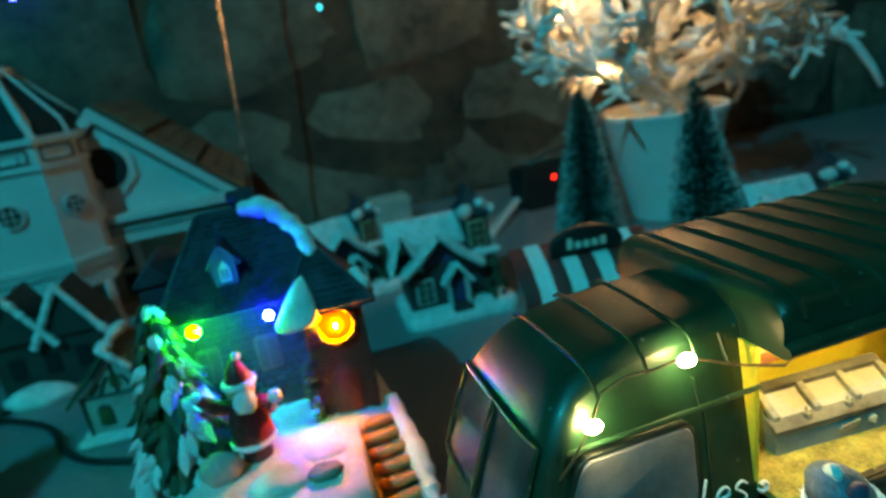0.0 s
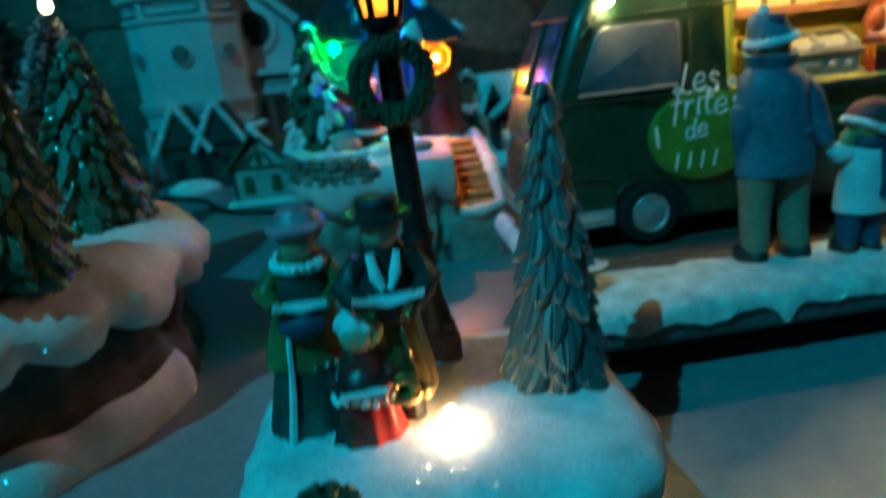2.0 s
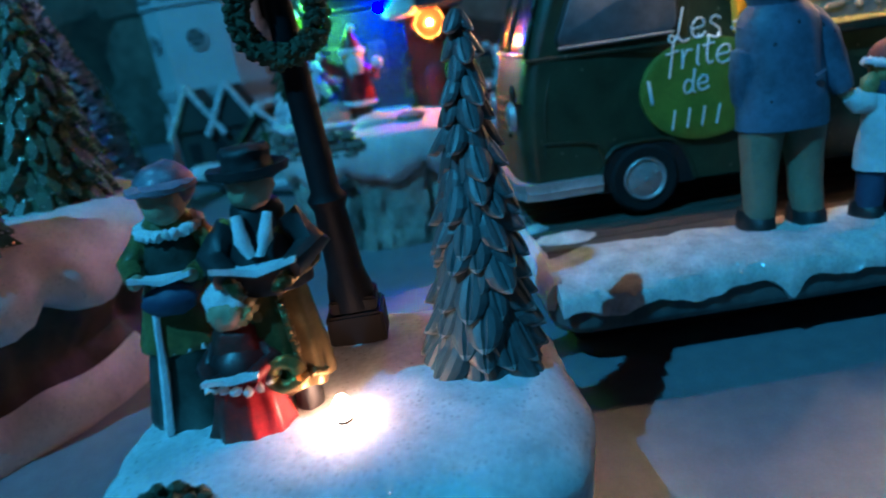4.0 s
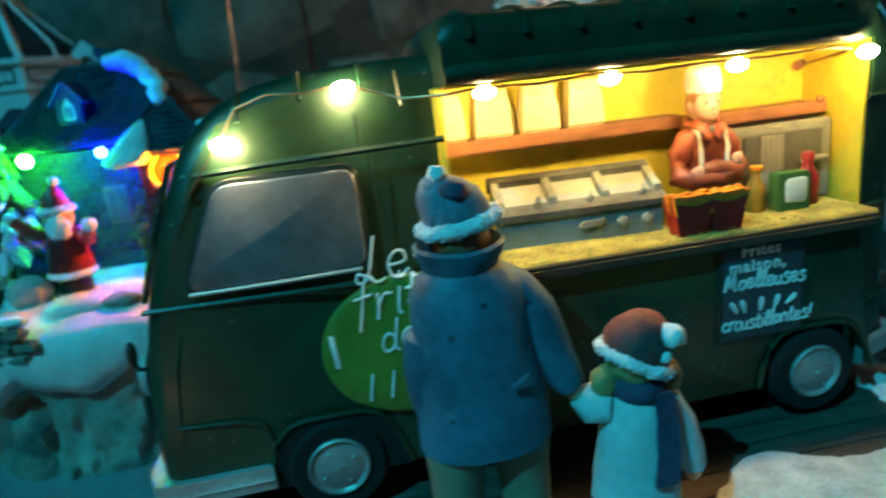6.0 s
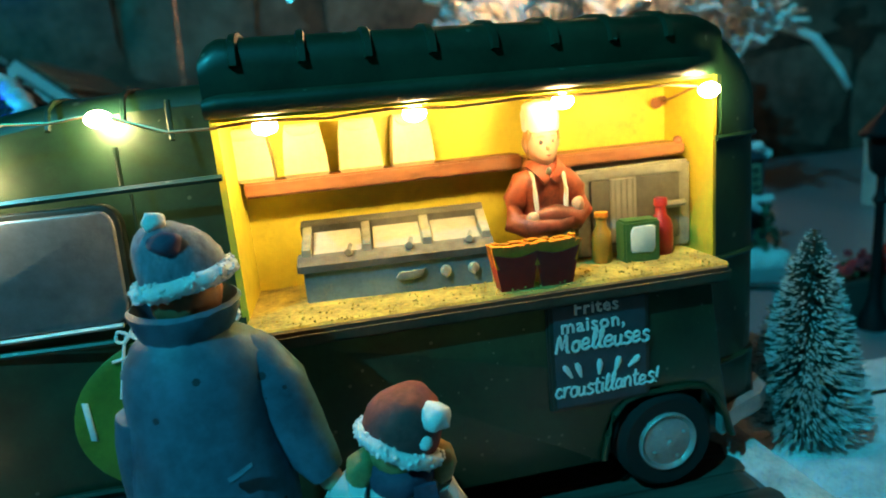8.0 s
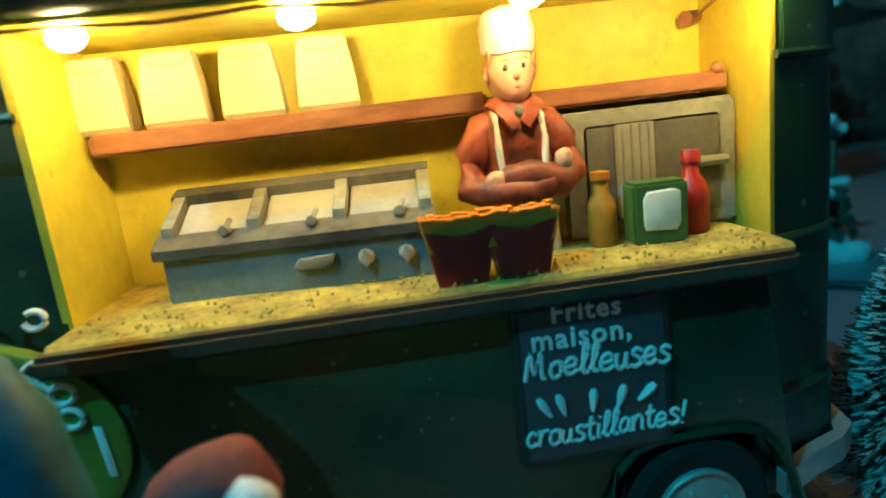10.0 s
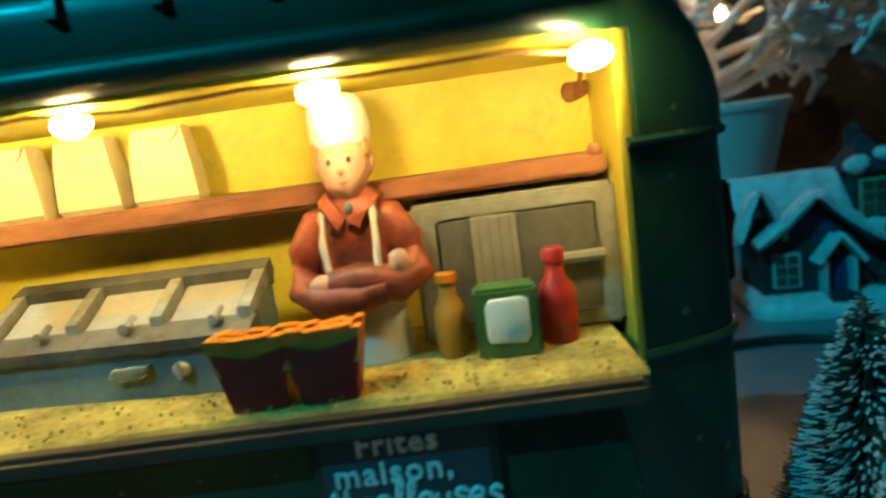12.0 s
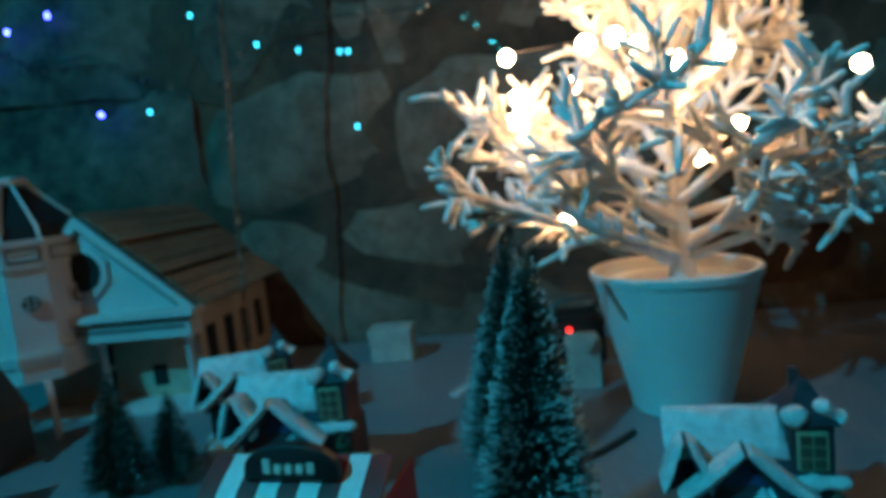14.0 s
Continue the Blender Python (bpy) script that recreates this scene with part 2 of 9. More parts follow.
def thing(name, label, category, place=(0, 0, 0), turn=0.0, group=""):
    ob = new(name)
    ob.empty_display_size = 0.005
    ob.matrix_basis = pose(*place, 0, 0, turn)
    return tagged(ob, label, category, group)


def mesh_of(name, bm, mats, smooth=True, angle=40):
    bmesh.ops.recalc_face_normals(bm, faces=bm.faces[:])
    me = bpy.data.meshes.new(name)
    bm.to_mesh(me)
    bm.free()
    for m in (mats if isinstance(mats, (list, tuple)) else [mats]):
        me.materials.append(m)
    if smooth:
        me.polygons.foreach_set("use_smooth", [True] * len(me.polygons))
        me.set_sharp_from_angle(angle=radians(angle))
    return me


def part(name, bm, material, parent=None, label="", at_world=True, smooth=True, angle=40):
    """One mesh under a thing or part; at_world: the bmesh is in world metres."""
    if parent is not None and at_world:
        bm.transform(basis(parent).inverted())
    ob = new(name, mesh_of(name, bm, material, smooth, angle))
    ob.parent = parent
    return tagged(ob, label) if label else ob


def solo(name, bm, material, label, category, place=None, group="", kind="", smooth=True, angle=40):
    """A thing of one single mesh, its origin at place."""
    if place:
        bm.transform(Matrix.Translation(place).inverted())
    ob = new(name, mesh_of(name, bm, material, smooth, angle))
    if place:
        ob.location = place
    return tagged(ob, label, category, group, kind)


def box(bm, x0, x1, y0, y1, z0, z1, bevel=0.0, index=0, seg=2):
    b2 = bmesh.new()
    bmesh.ops.create_cube(b2, size=1)
    b2.transform(Matrix.Translation(((x0 + x1) / 2, (y0 + y1) / 2, (z0 + z1) / 2)) @ Matrix.Diagonal((x1 - x0, y1 - y0, z1 - z0, 1)))
    if bevel:
        bmesh.ops.bevel(b2, geom=b2.edges[:], offset=bevel, segments=seg, affect="EDGES", clamp_overlap=True)
    return merge(bm, b2, index)


def merge(bm, b2, index=None, m=None):
    if m is not None:
        b2.transform(m)
    verts = {v: bm.verts.new(v.co) for v in b2.verts}
    for f in b2.faces:
        g = bm.faces.new([verts[v] for v in f.verts])
        g.material_index = f.material_index if index is None else index
    b2.free()
    return bm


def crumple(bm, amp=0.00035, freq=330.0):
    """Soft uneven resin relief on a figurine's mesh."""
    bmesh.ops.subdivide_edges(bm, edges=[e for e in bm.edges if e.calc_length() > 0.0011], cuts=1, use_grid_fill=True, smooth=0.0)
    for v in bm.verts:
        v.co += noise.noise_vector(v.co * freq) * amp + noise.noise_vector(v.co * freq * 2.7) * amp * 0.45


def loft(bm, rings, index=0, caps=True, closed=True):
    """Skin over rings, each a list of as many points."""
    made = [[bm.verts.new(p) for p in r] for r in rings]
    n = len(made[0])
    for a, b in zip(made, made[1:]):
        for i in range(n if closed else n - 1):
            f = bm.faces.new((a[i], a[(i + 1) % n], b[(i + 1) % n], b[i]))
            f.material_index = index
    if caps and closed:
        for r in (made[0], made[-1]):
            try:
                bm.faces.new(r).material_index = index
            except ValueError:
                pass
    return bm


def oval(c, rx, ry, n=16, turn=0.0, tilt=(0, 0)):
    out = []
    for i in range(n):
        a = 2 * math.pi * i / n + turn
        x, y = rx * math.cos(a), ry * math.sin(a)
        out.append((c[0] + x, c[1] + y, c[2] + x * tilt[0] + y * tilt[1]))
    return out


def lathe(bm, c, profile, n=20, index=0, sy=1.0, wob=0.0):
    rings = []
    for r, z in profile:
        ring = oval((c[0], c[1], c[2] + z), max(r, 1e-5), max(r, 1e-5) * sy, n)
        if wob:
            ring = [tuple(Vector(p) + noise.noise_vector(Vector(p) * 120) * wob) for p in ring]
        rings.append(ring)
    return loft(bm, rings, index)


def tube(bm, pts, radius, n=8, index=0, end=None):
    """Round tube along points; radius a number or one for each point."""
    pts = [Vector(p) for p in pts]
    rad = radius if isinstance(radius, (list, tuple)) else [radius] * len(pts)
    rings, up = [], Vector((0, 0, 1))
    for i, p in enumerate(pts):
        d = (pts[min(i + 1, len(pts) - 1)] - pts[max(i - 1, 0)]).normalized()
        side = d.cross(up if abs(d.dot(up)) < 0.95 else Vector((1, 0, 0))).normalized()
        over = side.cross(d)
        rings.append([p + (side * math.cos(2 * math.pi * k / n) + over * math.sin(2 * math.pi * k / n)) * rad[i] for k in range(n)])
    return loft(bm, rings, index)


def ball(bm, c, r, index=0, sub=2, squash=(1, 1, 1), rough=0.0, freq=60.0):
    b2 = bmesh.new()
    bmesh.ops.create_icosphere(b2, subdivisions=sub, radius=1)
    for v in b2.verts:
        p = Vector((v.co.x * squash[0], v.co.y * squash[1], v.co.z * squash[2])) * r
        if rough:
            p += v.co * noise.noise((Vector(c) + p) * freq) * rough
        v.co = p + Vector(c)
    return merge(bm, b2, index)


def slab(bm, outline, d0, d1, axis="y", index=0, bevel=0.0):
    """Outline (two coordinates each) pushed from d0 to d1 along an axis; bevel rounds the d0 side."""
    def put(p, d):
        return {"y": (p[0], d, p[1]), "x": (d, p[0], p[1]), "z": (p[0], p[1], d)}[axis]
    if not bevel:
        return loft(bm, [[put(p, d0) for p in outline], [put(p, d1) for p in outline]], index)
    s = 1 if d1 > d0 else -1
    return loft(bm, [[put(p, d0) for p in inset(outline, bevel)], [put(p, d0 + s * bevel * 0.35) for p in inset(outline, bevel * 0.3)],
                     [put(p, d0 + s * bevel) for p in outline], [put(p, d1) for p in outline]], index)


def inset(poly, d):
    """Moves the corners of an outline inwards by d."""
    n, out = len(poly), []
    area = sum(poly[i][0] * poly[(i + 1) % n][1] - poly[(i + 1) % n][0] * poly[i][1] for i in range(n))
    s = 1 if area > 0 else -1
    for i in range(n):
        a, b, c = Vector(poly[i - 1]), Vector(poly[i]), Vector(poly[(i + 1) % n])
        e1, e2 = (b - a).normalized(), (c - b).normalized()
        m = Vector((-e1.y - e2.y, e1.x + e2.x)) * s
        out.append(tuple(b + m.normalized() * d) if m.length > 1e-6 else tuple(b))
    return out


def rounded(x0, x1, z0, z1, r, n=4, skew=0.0):
    """Rounded rectangle as an outline; skew leans its upper edge."""
    pts = []
    for cx, cz, a0 in ((x1 - r, z0 + r, -90), (x1 - r, z1 - r, 0), (x0 + r, z1 - r, 90), (x0 + r, z0 + r, 180)):
        for k in range(n + 1):
            a = radians(a0 + 90 * k / n)
            x, z = cx + r * math.cos(a), cz + r * math.sin(a)
            pts.append((x + skew * (z - z0) / (z1 - z0) * ((x1 - x) / (x1 - x0)), z))
    return pts


STROKES = {
    "L": (0.70, (((0.42, 1.0), (0.36, 0.6), (0.30, 0.22), (0.18, 0.02), (0.03, 0.06), (0.06, 0.22), (0.25, 0.14), (0.48, 0.0), (0.66, 0.06)),)),
    "M": (0.82, (((0.02, 0.0), (0.16, 0.95), (0.32, 0.2), (0.52, 0.95), (0.60, 0.08), (0.74, 0.02)),)),
    "a": (0.52, (((0.42, 0.5), (0.22, 0.58), (0.06, 0.3), (0.16, 0.02), (0.36, 0.14), (0.43, 0.55)), ((0.43, 0.55), (0.43, 0.12), (0.52, 0.02)))),
    "c": (0.46, (((0.42, 0.48), (0.25, 0.58), (0.08, 0.35), (0.14, 0.08), (0.32, 0.02), (0.46, 0.14)),)),
    "d": (0.62, (((0.42, 0.45), (0.2, 0.55), (0.05, 0.3), (0.15, 0.02), (0.38, 0.12), (0.46, 0.5), (0.5, 1.0)), ((0.45, 0.4), (0.46, 0.08), (0.58, 0.02)))),
    "e": (0.54, (((0.05, 0.28), (0.42, 0.34), (0.40, 0.54), (0.22, 0.58), (0.06, 0.36), (0.12, 0.08), (0.32, 0.02), (0.52, 0.16)),)),
    "f": (0.48, (((0.52, 0.92), (0.38, 1.0), (0.28, 0.8), (0.24, 0.3), (0.18, -0.28)), ((0.04, 0.48), (0.46, 0.56)))),
    "i": (0.24, (((0.14, 0.6), (0.12, 0.1), (0.2, 0.02)), ((0.15, 0.86), (0.16, 0.92)))),
    "l": (0.34, (((0.04, 0.1), (0.28, 0.7), (0.26, 1.0), (0.17, 0.95), (0.13, 0.4), (0.18, 0.04), (0.34, 0.06)),)),
    "n": (0.52, (((0.06, 0.58), (0.08, 0.0)), ((0.08, 0.36), (0.25, 0.58), (0.4, 0.45), (0.42, 0.06), (0.5, 0.02)))),
    "o": (0.48, (((0.3, 0.58), (0.1, 0.5), (0.06, 0.2), (0.2, 0.02), (0.4, 0.12), (0.42, 0.42), (0.3, 0.58), (0.46, 0.5)),)),
    "r": (0.44, (((0.08, 0.6), (0.11, 0.3), (0.09, 0.0)), ((0.11, 0.3), (0.24, 0.55), (0.42, 0.54)))),
    "s": (0.46, (((0.42, 0.5), (0.25, 0.6), (0.1, 0.46), (0.3, 0.3), (0.42, 0.14), (0.22, 0.0), (0.04, 0.08)),)),
    "t": (0.40, (((0.2, 0.92), (0.17, 0.3), (0.24, 0.02), (0.38, 0.06)), ((0.02, 0.58), (0.38, 0.64)))),
    "u": (0.50, (((0.06, 0.58), (0.06, 0.2), (0.18, 0.02), (0.34, 0.15), (0.4, 0.58)), ((0.4, 0.58), (0.4, 0.14), (0.5, 0.02)))),
    "!": (0.30, (((0.22, 1.0), (0.16, 0.32)), ((0.13, 0.06), (0.135, 0.02)))),
}


def script(body, size, place, material, parent, pen):
    """One word in thin hand-painted script, a mesh of rounded strokes; it starts at place and faces -y."""
    bm = bmesh.new()
    rng = random.Random(len(body) * 7)
    x = 0.0
    for ch in body:
        wide, runs = STROKES[ch]
        lift, grow = rng.uniform(-0.05, 0.05), rng.uniform(0.94, 1.08)
        for run in runs:
            fine = []
            pad = [run[0]] + list(run) + [run[-1]]
            for p0, p1, p2, p3 in zip(pad, pad[1:], pad[2:], pad[3:]):
                for k in range(4):
                    t = k / 4
                    fine.append(tuple(0.5 * (2 * b + (c - a) * t + (2 * a - 5 * b + 4 * c - d) * t * t + (3 * b - a - 3 * c + d) * t ** 3) for a, b, c, d in zip(p0, p1, p2, p3)))
            fine.append(run[-1])
            tube(bm, [(place[0] + (x + px * grow + 0.10 * pz) * size, place[1], place[2] + (pz * grow + lift) * size) for px, pz in fine], pen, 6)
        x += wide
    return part("lettering", bm, material, parent)


def letters(body, size, place, turn, material, parent, name="lettering", depth=0.0004, shear=0.0, spacing=1.0, label="", bold=0.0):
    cu = bpy.data.curves.new(name, "FONT")
    cu.body, cu.size, cu.extrude, cu.shear, cu.space_character, cu.align_x, cu.offset = body, size, depth, shear, spacing, "CENTER", bold
    cu.resolution_u = 2
    tmp = new(name, cu)
    bpy.context.view_layer.update()
    me = bpy.data.meshes.new_from_object(tmp.evaluated_get(bpy.context.evaluated_depsgraph_get()))
    bpy.data.objects.remove(tmp)
    me.materials.clear()
    me.materials.append(material)
    me.transform(basis(parent).inverted() @ pose(*place, 90, 0, 0) @ pose(0, 0, 0, 0, 0, turn))
    ob = new(name, me)
    ob.parent = parent
    return tagged(ob, label) if label else ob


# ---- the large structure ----
TAB_Z = 0.0


def build_room():
    bm = bmesh.new()
    box(bm, -0.95, 1.35, -0.50, 0.86, -0.03, 0.0, 0.002)
    tagged(part("ground", bm, M_TABLE), "pale painted board that carries the miniature village", "table top", kind="structure")
    for nm, x0, x1, y0, y1, z0, z1 in (("floor", -1.6, 1.7, -1.6, 1.1, -0.82, -0.78), ("wall_south", -1.6, 1.7, -1.7, -1.6, -0.8, 1.9),
                                      ("wall_west", -1.7, -1.6, -1.7, 1.1, -0.8, 1.9), ("wall_east", 1.7, 1.8, -1.7, 1.1, -0.8, 1.9),
                                      ("ceiling", -1.7, 1.8, -1.7, 1.1, 1.9, 2.0)):
        bm = bmesh.new()
        box(bm, x0, x1, y0, y1, z0, z1)
        tagged(part(nm, bm, M_ROOM), "dim plain plaster of the room", "wall" if "wall" in nm else nm, kind="structure")
    for sx, sy in ((-0.87, -0.42), (1.27, -0.42), (-0.87, 0.78), (1.27, 0.78)):
        bm = bmesh.new()
        box(bm, sx - 0.03, sx + 0.03, sy - 0.03, sy + 0.03, -0.78, -0.03, 0.003)
        tagged(part("table_trestle", bm, M_PLANK), "wooden trestle post under the display board", "trestle", "trestle posts")


build_room()


def build_stone_wall():
    bm = bmesh.new()
    box(bm, -1.6, 1.7, 0.880, 1.1, -0.8, 1.9)
    wall = tagged(part("wall_north", bm, M_MORTAR), "old rubble stone wall with dark earthy joints", "wall", kind="structure")
    rng = random.Random(5)
    z, row = -0.10, 0
    while z < 1.25:
        h = rng.choice((0.20, 0.27, 0.31))
        x = -1.35 + rng.uniform(-0.12, 0.12)
        while x < 1.2:
            w = rng.uniform(0.24, 0.50)
            b2 = bmesh.new()
            bmesh.ops.create_cube(b2, size=1)
            bmesh.ops.subdivide_edges(b2, edges=b2.edges[:], cuts=6, use_grid_fill=True)
            seed = Vector((x * 3.1, z * 5.7, row))
            for v in b2.verts:
                q = v.co.copy()
                lean = 1 - 0.10 * (abs(q.x * 2) ** 6 + abs(q.z * 2) ** 6)
                p = Vector((q.x * (w - 0.006) * (1 - 0.015 * (abs(q.z * 2) ** 4)), q.y * 0.10 * lean, q.z * (h - 0.005) * (1 - 0.015 * (abs(q.x * 2) ** 4))))
                p += noise.noise_vector(seed + p * 9) * 0.020 + noise.noise_vector(seed + p * 34) * 0.007
                v.co = p + Vector((x + w / 2, 0.925, z + h / 2))
            part("stone", b2, M_WALL, wall, angle=60)
            x += w
        z += h
        row += 1


build_stone_wall()


# ---- the food truck ----
PL = 0.031      # top of the resin base under the truck
WY = 0.079      # width of the truck


def roof_ring(x, z_low, z_top, y0, y1):
    """Cross-section of the roof shell at x: rolled lip, groove, upright band, tight shoulder, flat top, and the same again."""
    h = z_top - z_low
    q = float(np.interp(x, [0.150, 0.166], [1.0, 0.0]))
    prof = [(y0 - 0.0010 * q, 0.0), (y0 - 0.0030 * q, 0.06), (y0 - 0.0034 * q, 0.15), (y0 - 0.0026 * q, 0.24), (y0 - 0.0006 * q, 0.28), (y0 - 0.0006 * q, 0.58), (y0, 0.74),
            (y0 + 0.0016, 0.86), (y0 + 0.0050, 0.945), (y0 + 0.012, 0.985), ((y0 + y1) / 2, 1.0)]
    mirror = [(y0 + y1 - y, k) for y, k in prof[-2::-1]]
    return [(x, y, z_low + h * k) for y, k in prof + mirror]


def box_top(x):
    base = 0.1615 - 0.014 * (x - 0.046)
    if x > 0.158:
        u = min((x - 0.158) / 0.0268, 1.0)
        base -= 0.034 * (1 - math.sqrt(1 - u * u))
    if x < 0.044:
        base -= 0.004 * ((0.044 - x) / 0.005) ** 2
    return base


def tail_in(x):
    """How far the tail of the truck is drawn in from its side, in plan."""
    return float(np.interp(x, [0.150, 0.158, 0.1655, 0.174, 0.180, 0.1835, 0.1855, 0.1862], [0.0, 0.0025, 0.0070, 0.0098, 0.0122, 0.0155, 0.0205, 0.0300]))


def side_in(z):
    """How far the cab's side leans in at a height."""
    return float(np.interp(z, [0.066, 0.100, 0.126, 0.150], [0.0, 0.0045, 0.0070, 0.0080]))


def build_truck():
    truck = thing("food_truck", "dark green food truck with lit yellow serving hatch, on snowy base", "food truck", (0.06, 0.04, PL))
    # cab, pushed along its width with rolled edges
    outline = [(-0.0475, 0.043), (-0.0480, 0.062), (-0.0465, 0.082), (-0.0430, 0.098), (-0.0370, 0.116), (-0.0305, 0.132), (-0.0255, 0.1395), (-0.018, 0.1455), (-0.008, 0.1495),
               (0.004, 0.1515), (0.020, 0.1525), (0.0395, 0.1530), (0.0395, 0.043)]

    def shrink(k):
        out = []
        for x, z in outline:
            f = 0.0 if x > 0.03 else 1.0
            dz = -k * (0.9 if z > 0.14 else 0.45 if z > 0.10 else 0.0)
            out.append((x + k * f * (1.0 if x < -0.02 else 0.0), z + dz))
        return out
    rings = []
    for y, k in ((0.0, 0.0058), (0.0003, 0.0046), (0.0016, 0.0026), (0.0042, 0.0010), (0.0090, 0.0002), (0.020, 0.0)):
        rings.append([(x, y, z) for x, z in shrink(k)])
    rings += [[(x, WY - y, z) for x, _, z in r] for y, r in ((r[0][1], r) for r in rings[::-1])]
    def lean(p):
        x, y, z = p
        k = max(0.0, z - 0.1300)
        side = 1 if y < WY / 2 else -1
        return (x, y + side * k * 0.55 * abs(1 - y / (WY / 2)), z)
    rings = [[lean(p) for p in r] for r in rings]
    bm = bmesh.new()
    loft(bm, rings)
    cab = part("cab", bm, M_GREEN, truck, angle=32)
    # upper roof of the selling box
    bm = bmesh.new()
    xs = [0.0395, 0.041, 0.0435, 0.047, 0.06, 0.08, 0.10, 0.12, 0.135, 0.150, 0.156, 0.161, 0.1655, 0.1676, 0.1680, 0.171, 0.174, 0.1765, 0.179, 0.181, 0.1825, 0.1838]
    loft(bm, [roof_ring(x, min(0.1435, box_top(x) - 0.004) if x < 0.1678 else min(0.1262, box_top(x) - 0.003), box_top(x), tail_in(x) - 0.0005, WY + 0.0005 - tail_in(x)) for x in xs])
    roof = part("roof", bm, M_GREEN, truck, angle=50)
    for k in range(8):
        x = 0.0470 + k * 0.0144
        pts = roof_ring(x, 0.1435, box_top(x) + 0.0003, tail_in(x) - 0.0005, WY + 0.0005 - tail_in(x))[5:-5]
        bm = bmesh.new()
        out = [(a, b, c) for a, b, c in pts]
        loft(bm, [[(px + w, py + (0.0003 if py < WY / 2 else -0.0003), pz - 0.0003), (px + w * 0.55, py - (0.0011 * (1 - t) if py < WY / 2 else -0.0011 * (1 - t)), pz + 0.0010 * t),
                   (px - w * 0.55, py - (0.0011 * (1 - t) if py < WY / 2 else -0.0011 * (1 - t)), pz + 0.0010 * t), (px - w, py + (0.0003 if py < WY / 2 else -0.0003), pz - 0.0003)]
                  for (px, py, pz), t, w in ((p, float(np.interp(abs(p[1] - WY / 2), [WY / 2 - 0.012, WY / 2 - 0.001], [1.0, 0.0])), 0.0013) for p in out)])
        part("roof_rib", bm, M_GREEN, roof, angle=50)
    for k, x in enumerate((-0.012, 0.004, 0.020)):
        bm = bmesh.new()
        zt = {0: 0.1478, 1: 0.1515, 2: 0.1525}[k]
        tube(bm, [(x, 0.0035, zt - 0.0072), (x, 0.006, zt - 0.0028), (x, 0.011, zt - 0.0008), (x, 0.020, zt), (x, WY - 0.02, zt), (x, WY - 0.011, zt - 0.0008), (x, WY - 0.006, zt - 0.003)], 0.0007, 6)
        part("roof_rib", bm, M_GREEN, cab)
    # side below the hatch, with wheel arch cut out
    def arch(cx):
        return [(cx + dx, 0.0450 + dz) for dx, dz in ((0.0205, -0.0012), (0.0182, 0.0062), (0.0152, 0.0120), (0.0118, 0.0152), (0.0072, 0.0163), (-0.0072, 0.0163), (-0.0118, 0.0150), (-0.0150, 0.0115), (-0.0172, 0.0060), (-0.0186, -0.0012))]
    side = [(0.0395, 0.043), (0.0395, 0.0925), (0.1600, 0.0925), (0.1640, 0.062), (0.1662, 0.0470), (0.1662, 0.0438)] + arch(0.1455) + [(0.1269, 0.043)]
    bm = bmesh.new()
    slab(bm, side, 0.0, 0.004, "y", bevel=0.0008)
    part("side_panel", bm, M_GREEN, truck)
    bm = bmesh.new()
    slab(bm, [(0.0395, 0.043), (0.0395, 0.1435), (0.1735, 0.1375), (0.1735, 0.043)], WY, WY - 0.004, "y", bevel=0.0008)
    part("side_panel", bm, M_GREEN, truck)
    # rear: rounded tail corner, drawn in towards the tail
    xs = [0.1590, 0.1625, 0.1655, 0.170, 0.174, 0.178, 0.181, 0.1835, 0.1855, 0.1862]
    plan = [(x, tail_in(x)) for x in xs] + [(x, WY - tail_in(x)) for x in xs[::-1]]
    bm = bmesh.new()
    loft(bm, [[(x + dx * (x - 0.16) / 0.026, y, z) for x, y in plan] for z, dx in ((0.0430, 0.0), (0.0440, 0.0012), (0.0615, 0.0012), (0.0620, 0.0), (0.0926, 0.0))])
    part("tail_panel", bm, M_GREEN, truck, angle=30)
    xs = xs[2:]
    plan = [(x, tail_in(x)) for x in xs] + [(x, WY - tail_in(x)) for x in xs[::-1]] + [(0.1680, WY - 0.0080), (0.1690, 0.0105)]
    bm = bmesh.new()
    loft(bm, [[(x - 0.0016 * max(0, (z - 0.12) / 0.02) * (x > 0.175), y, z) for x, y in plan] for z in (0.0926, 0.110, 0.1260)])
    part("tail_panel", bm, M_GREEN, truck, angle=30)
    bm = bmesh.new()
    slab(bm, [(0.1676, 0.0082), (0.1735, 0.0100), (0.1725, 0.0150), (0.1690, 0.0150)], 0.1240, 0.1440, "z")
    part("rear_pillar", bm, M_GREEN, truck)
    for z in (0.1268, 0.0935, 0.062):
        bm = bmesh.new()
        xs2 = [0.1660, 0.170, 0.174, 0.178, 0.181, 0.1835, 0.1855, 0.1862] if z > 0.07 else [0.1655, 0.170, 0.174, 0.178, 0.181, 0.1835, 0.1855, 0.1862]
        tube(bm, [(x, tail_in(x) - 0.0004, z + 0.0003) for x in xs2] + [(0.1866, 0.05, z)], 0.0008, 6)
        part("body_seam", bm, M_GREEN, truck)
    bm = bmesh.new()
    box(bm, 0.030, 0.168, 0.006, WY - 0.006, 0.0405, 0.0475, 0.001)
    part("underside", bm, M_BLACK, truck)
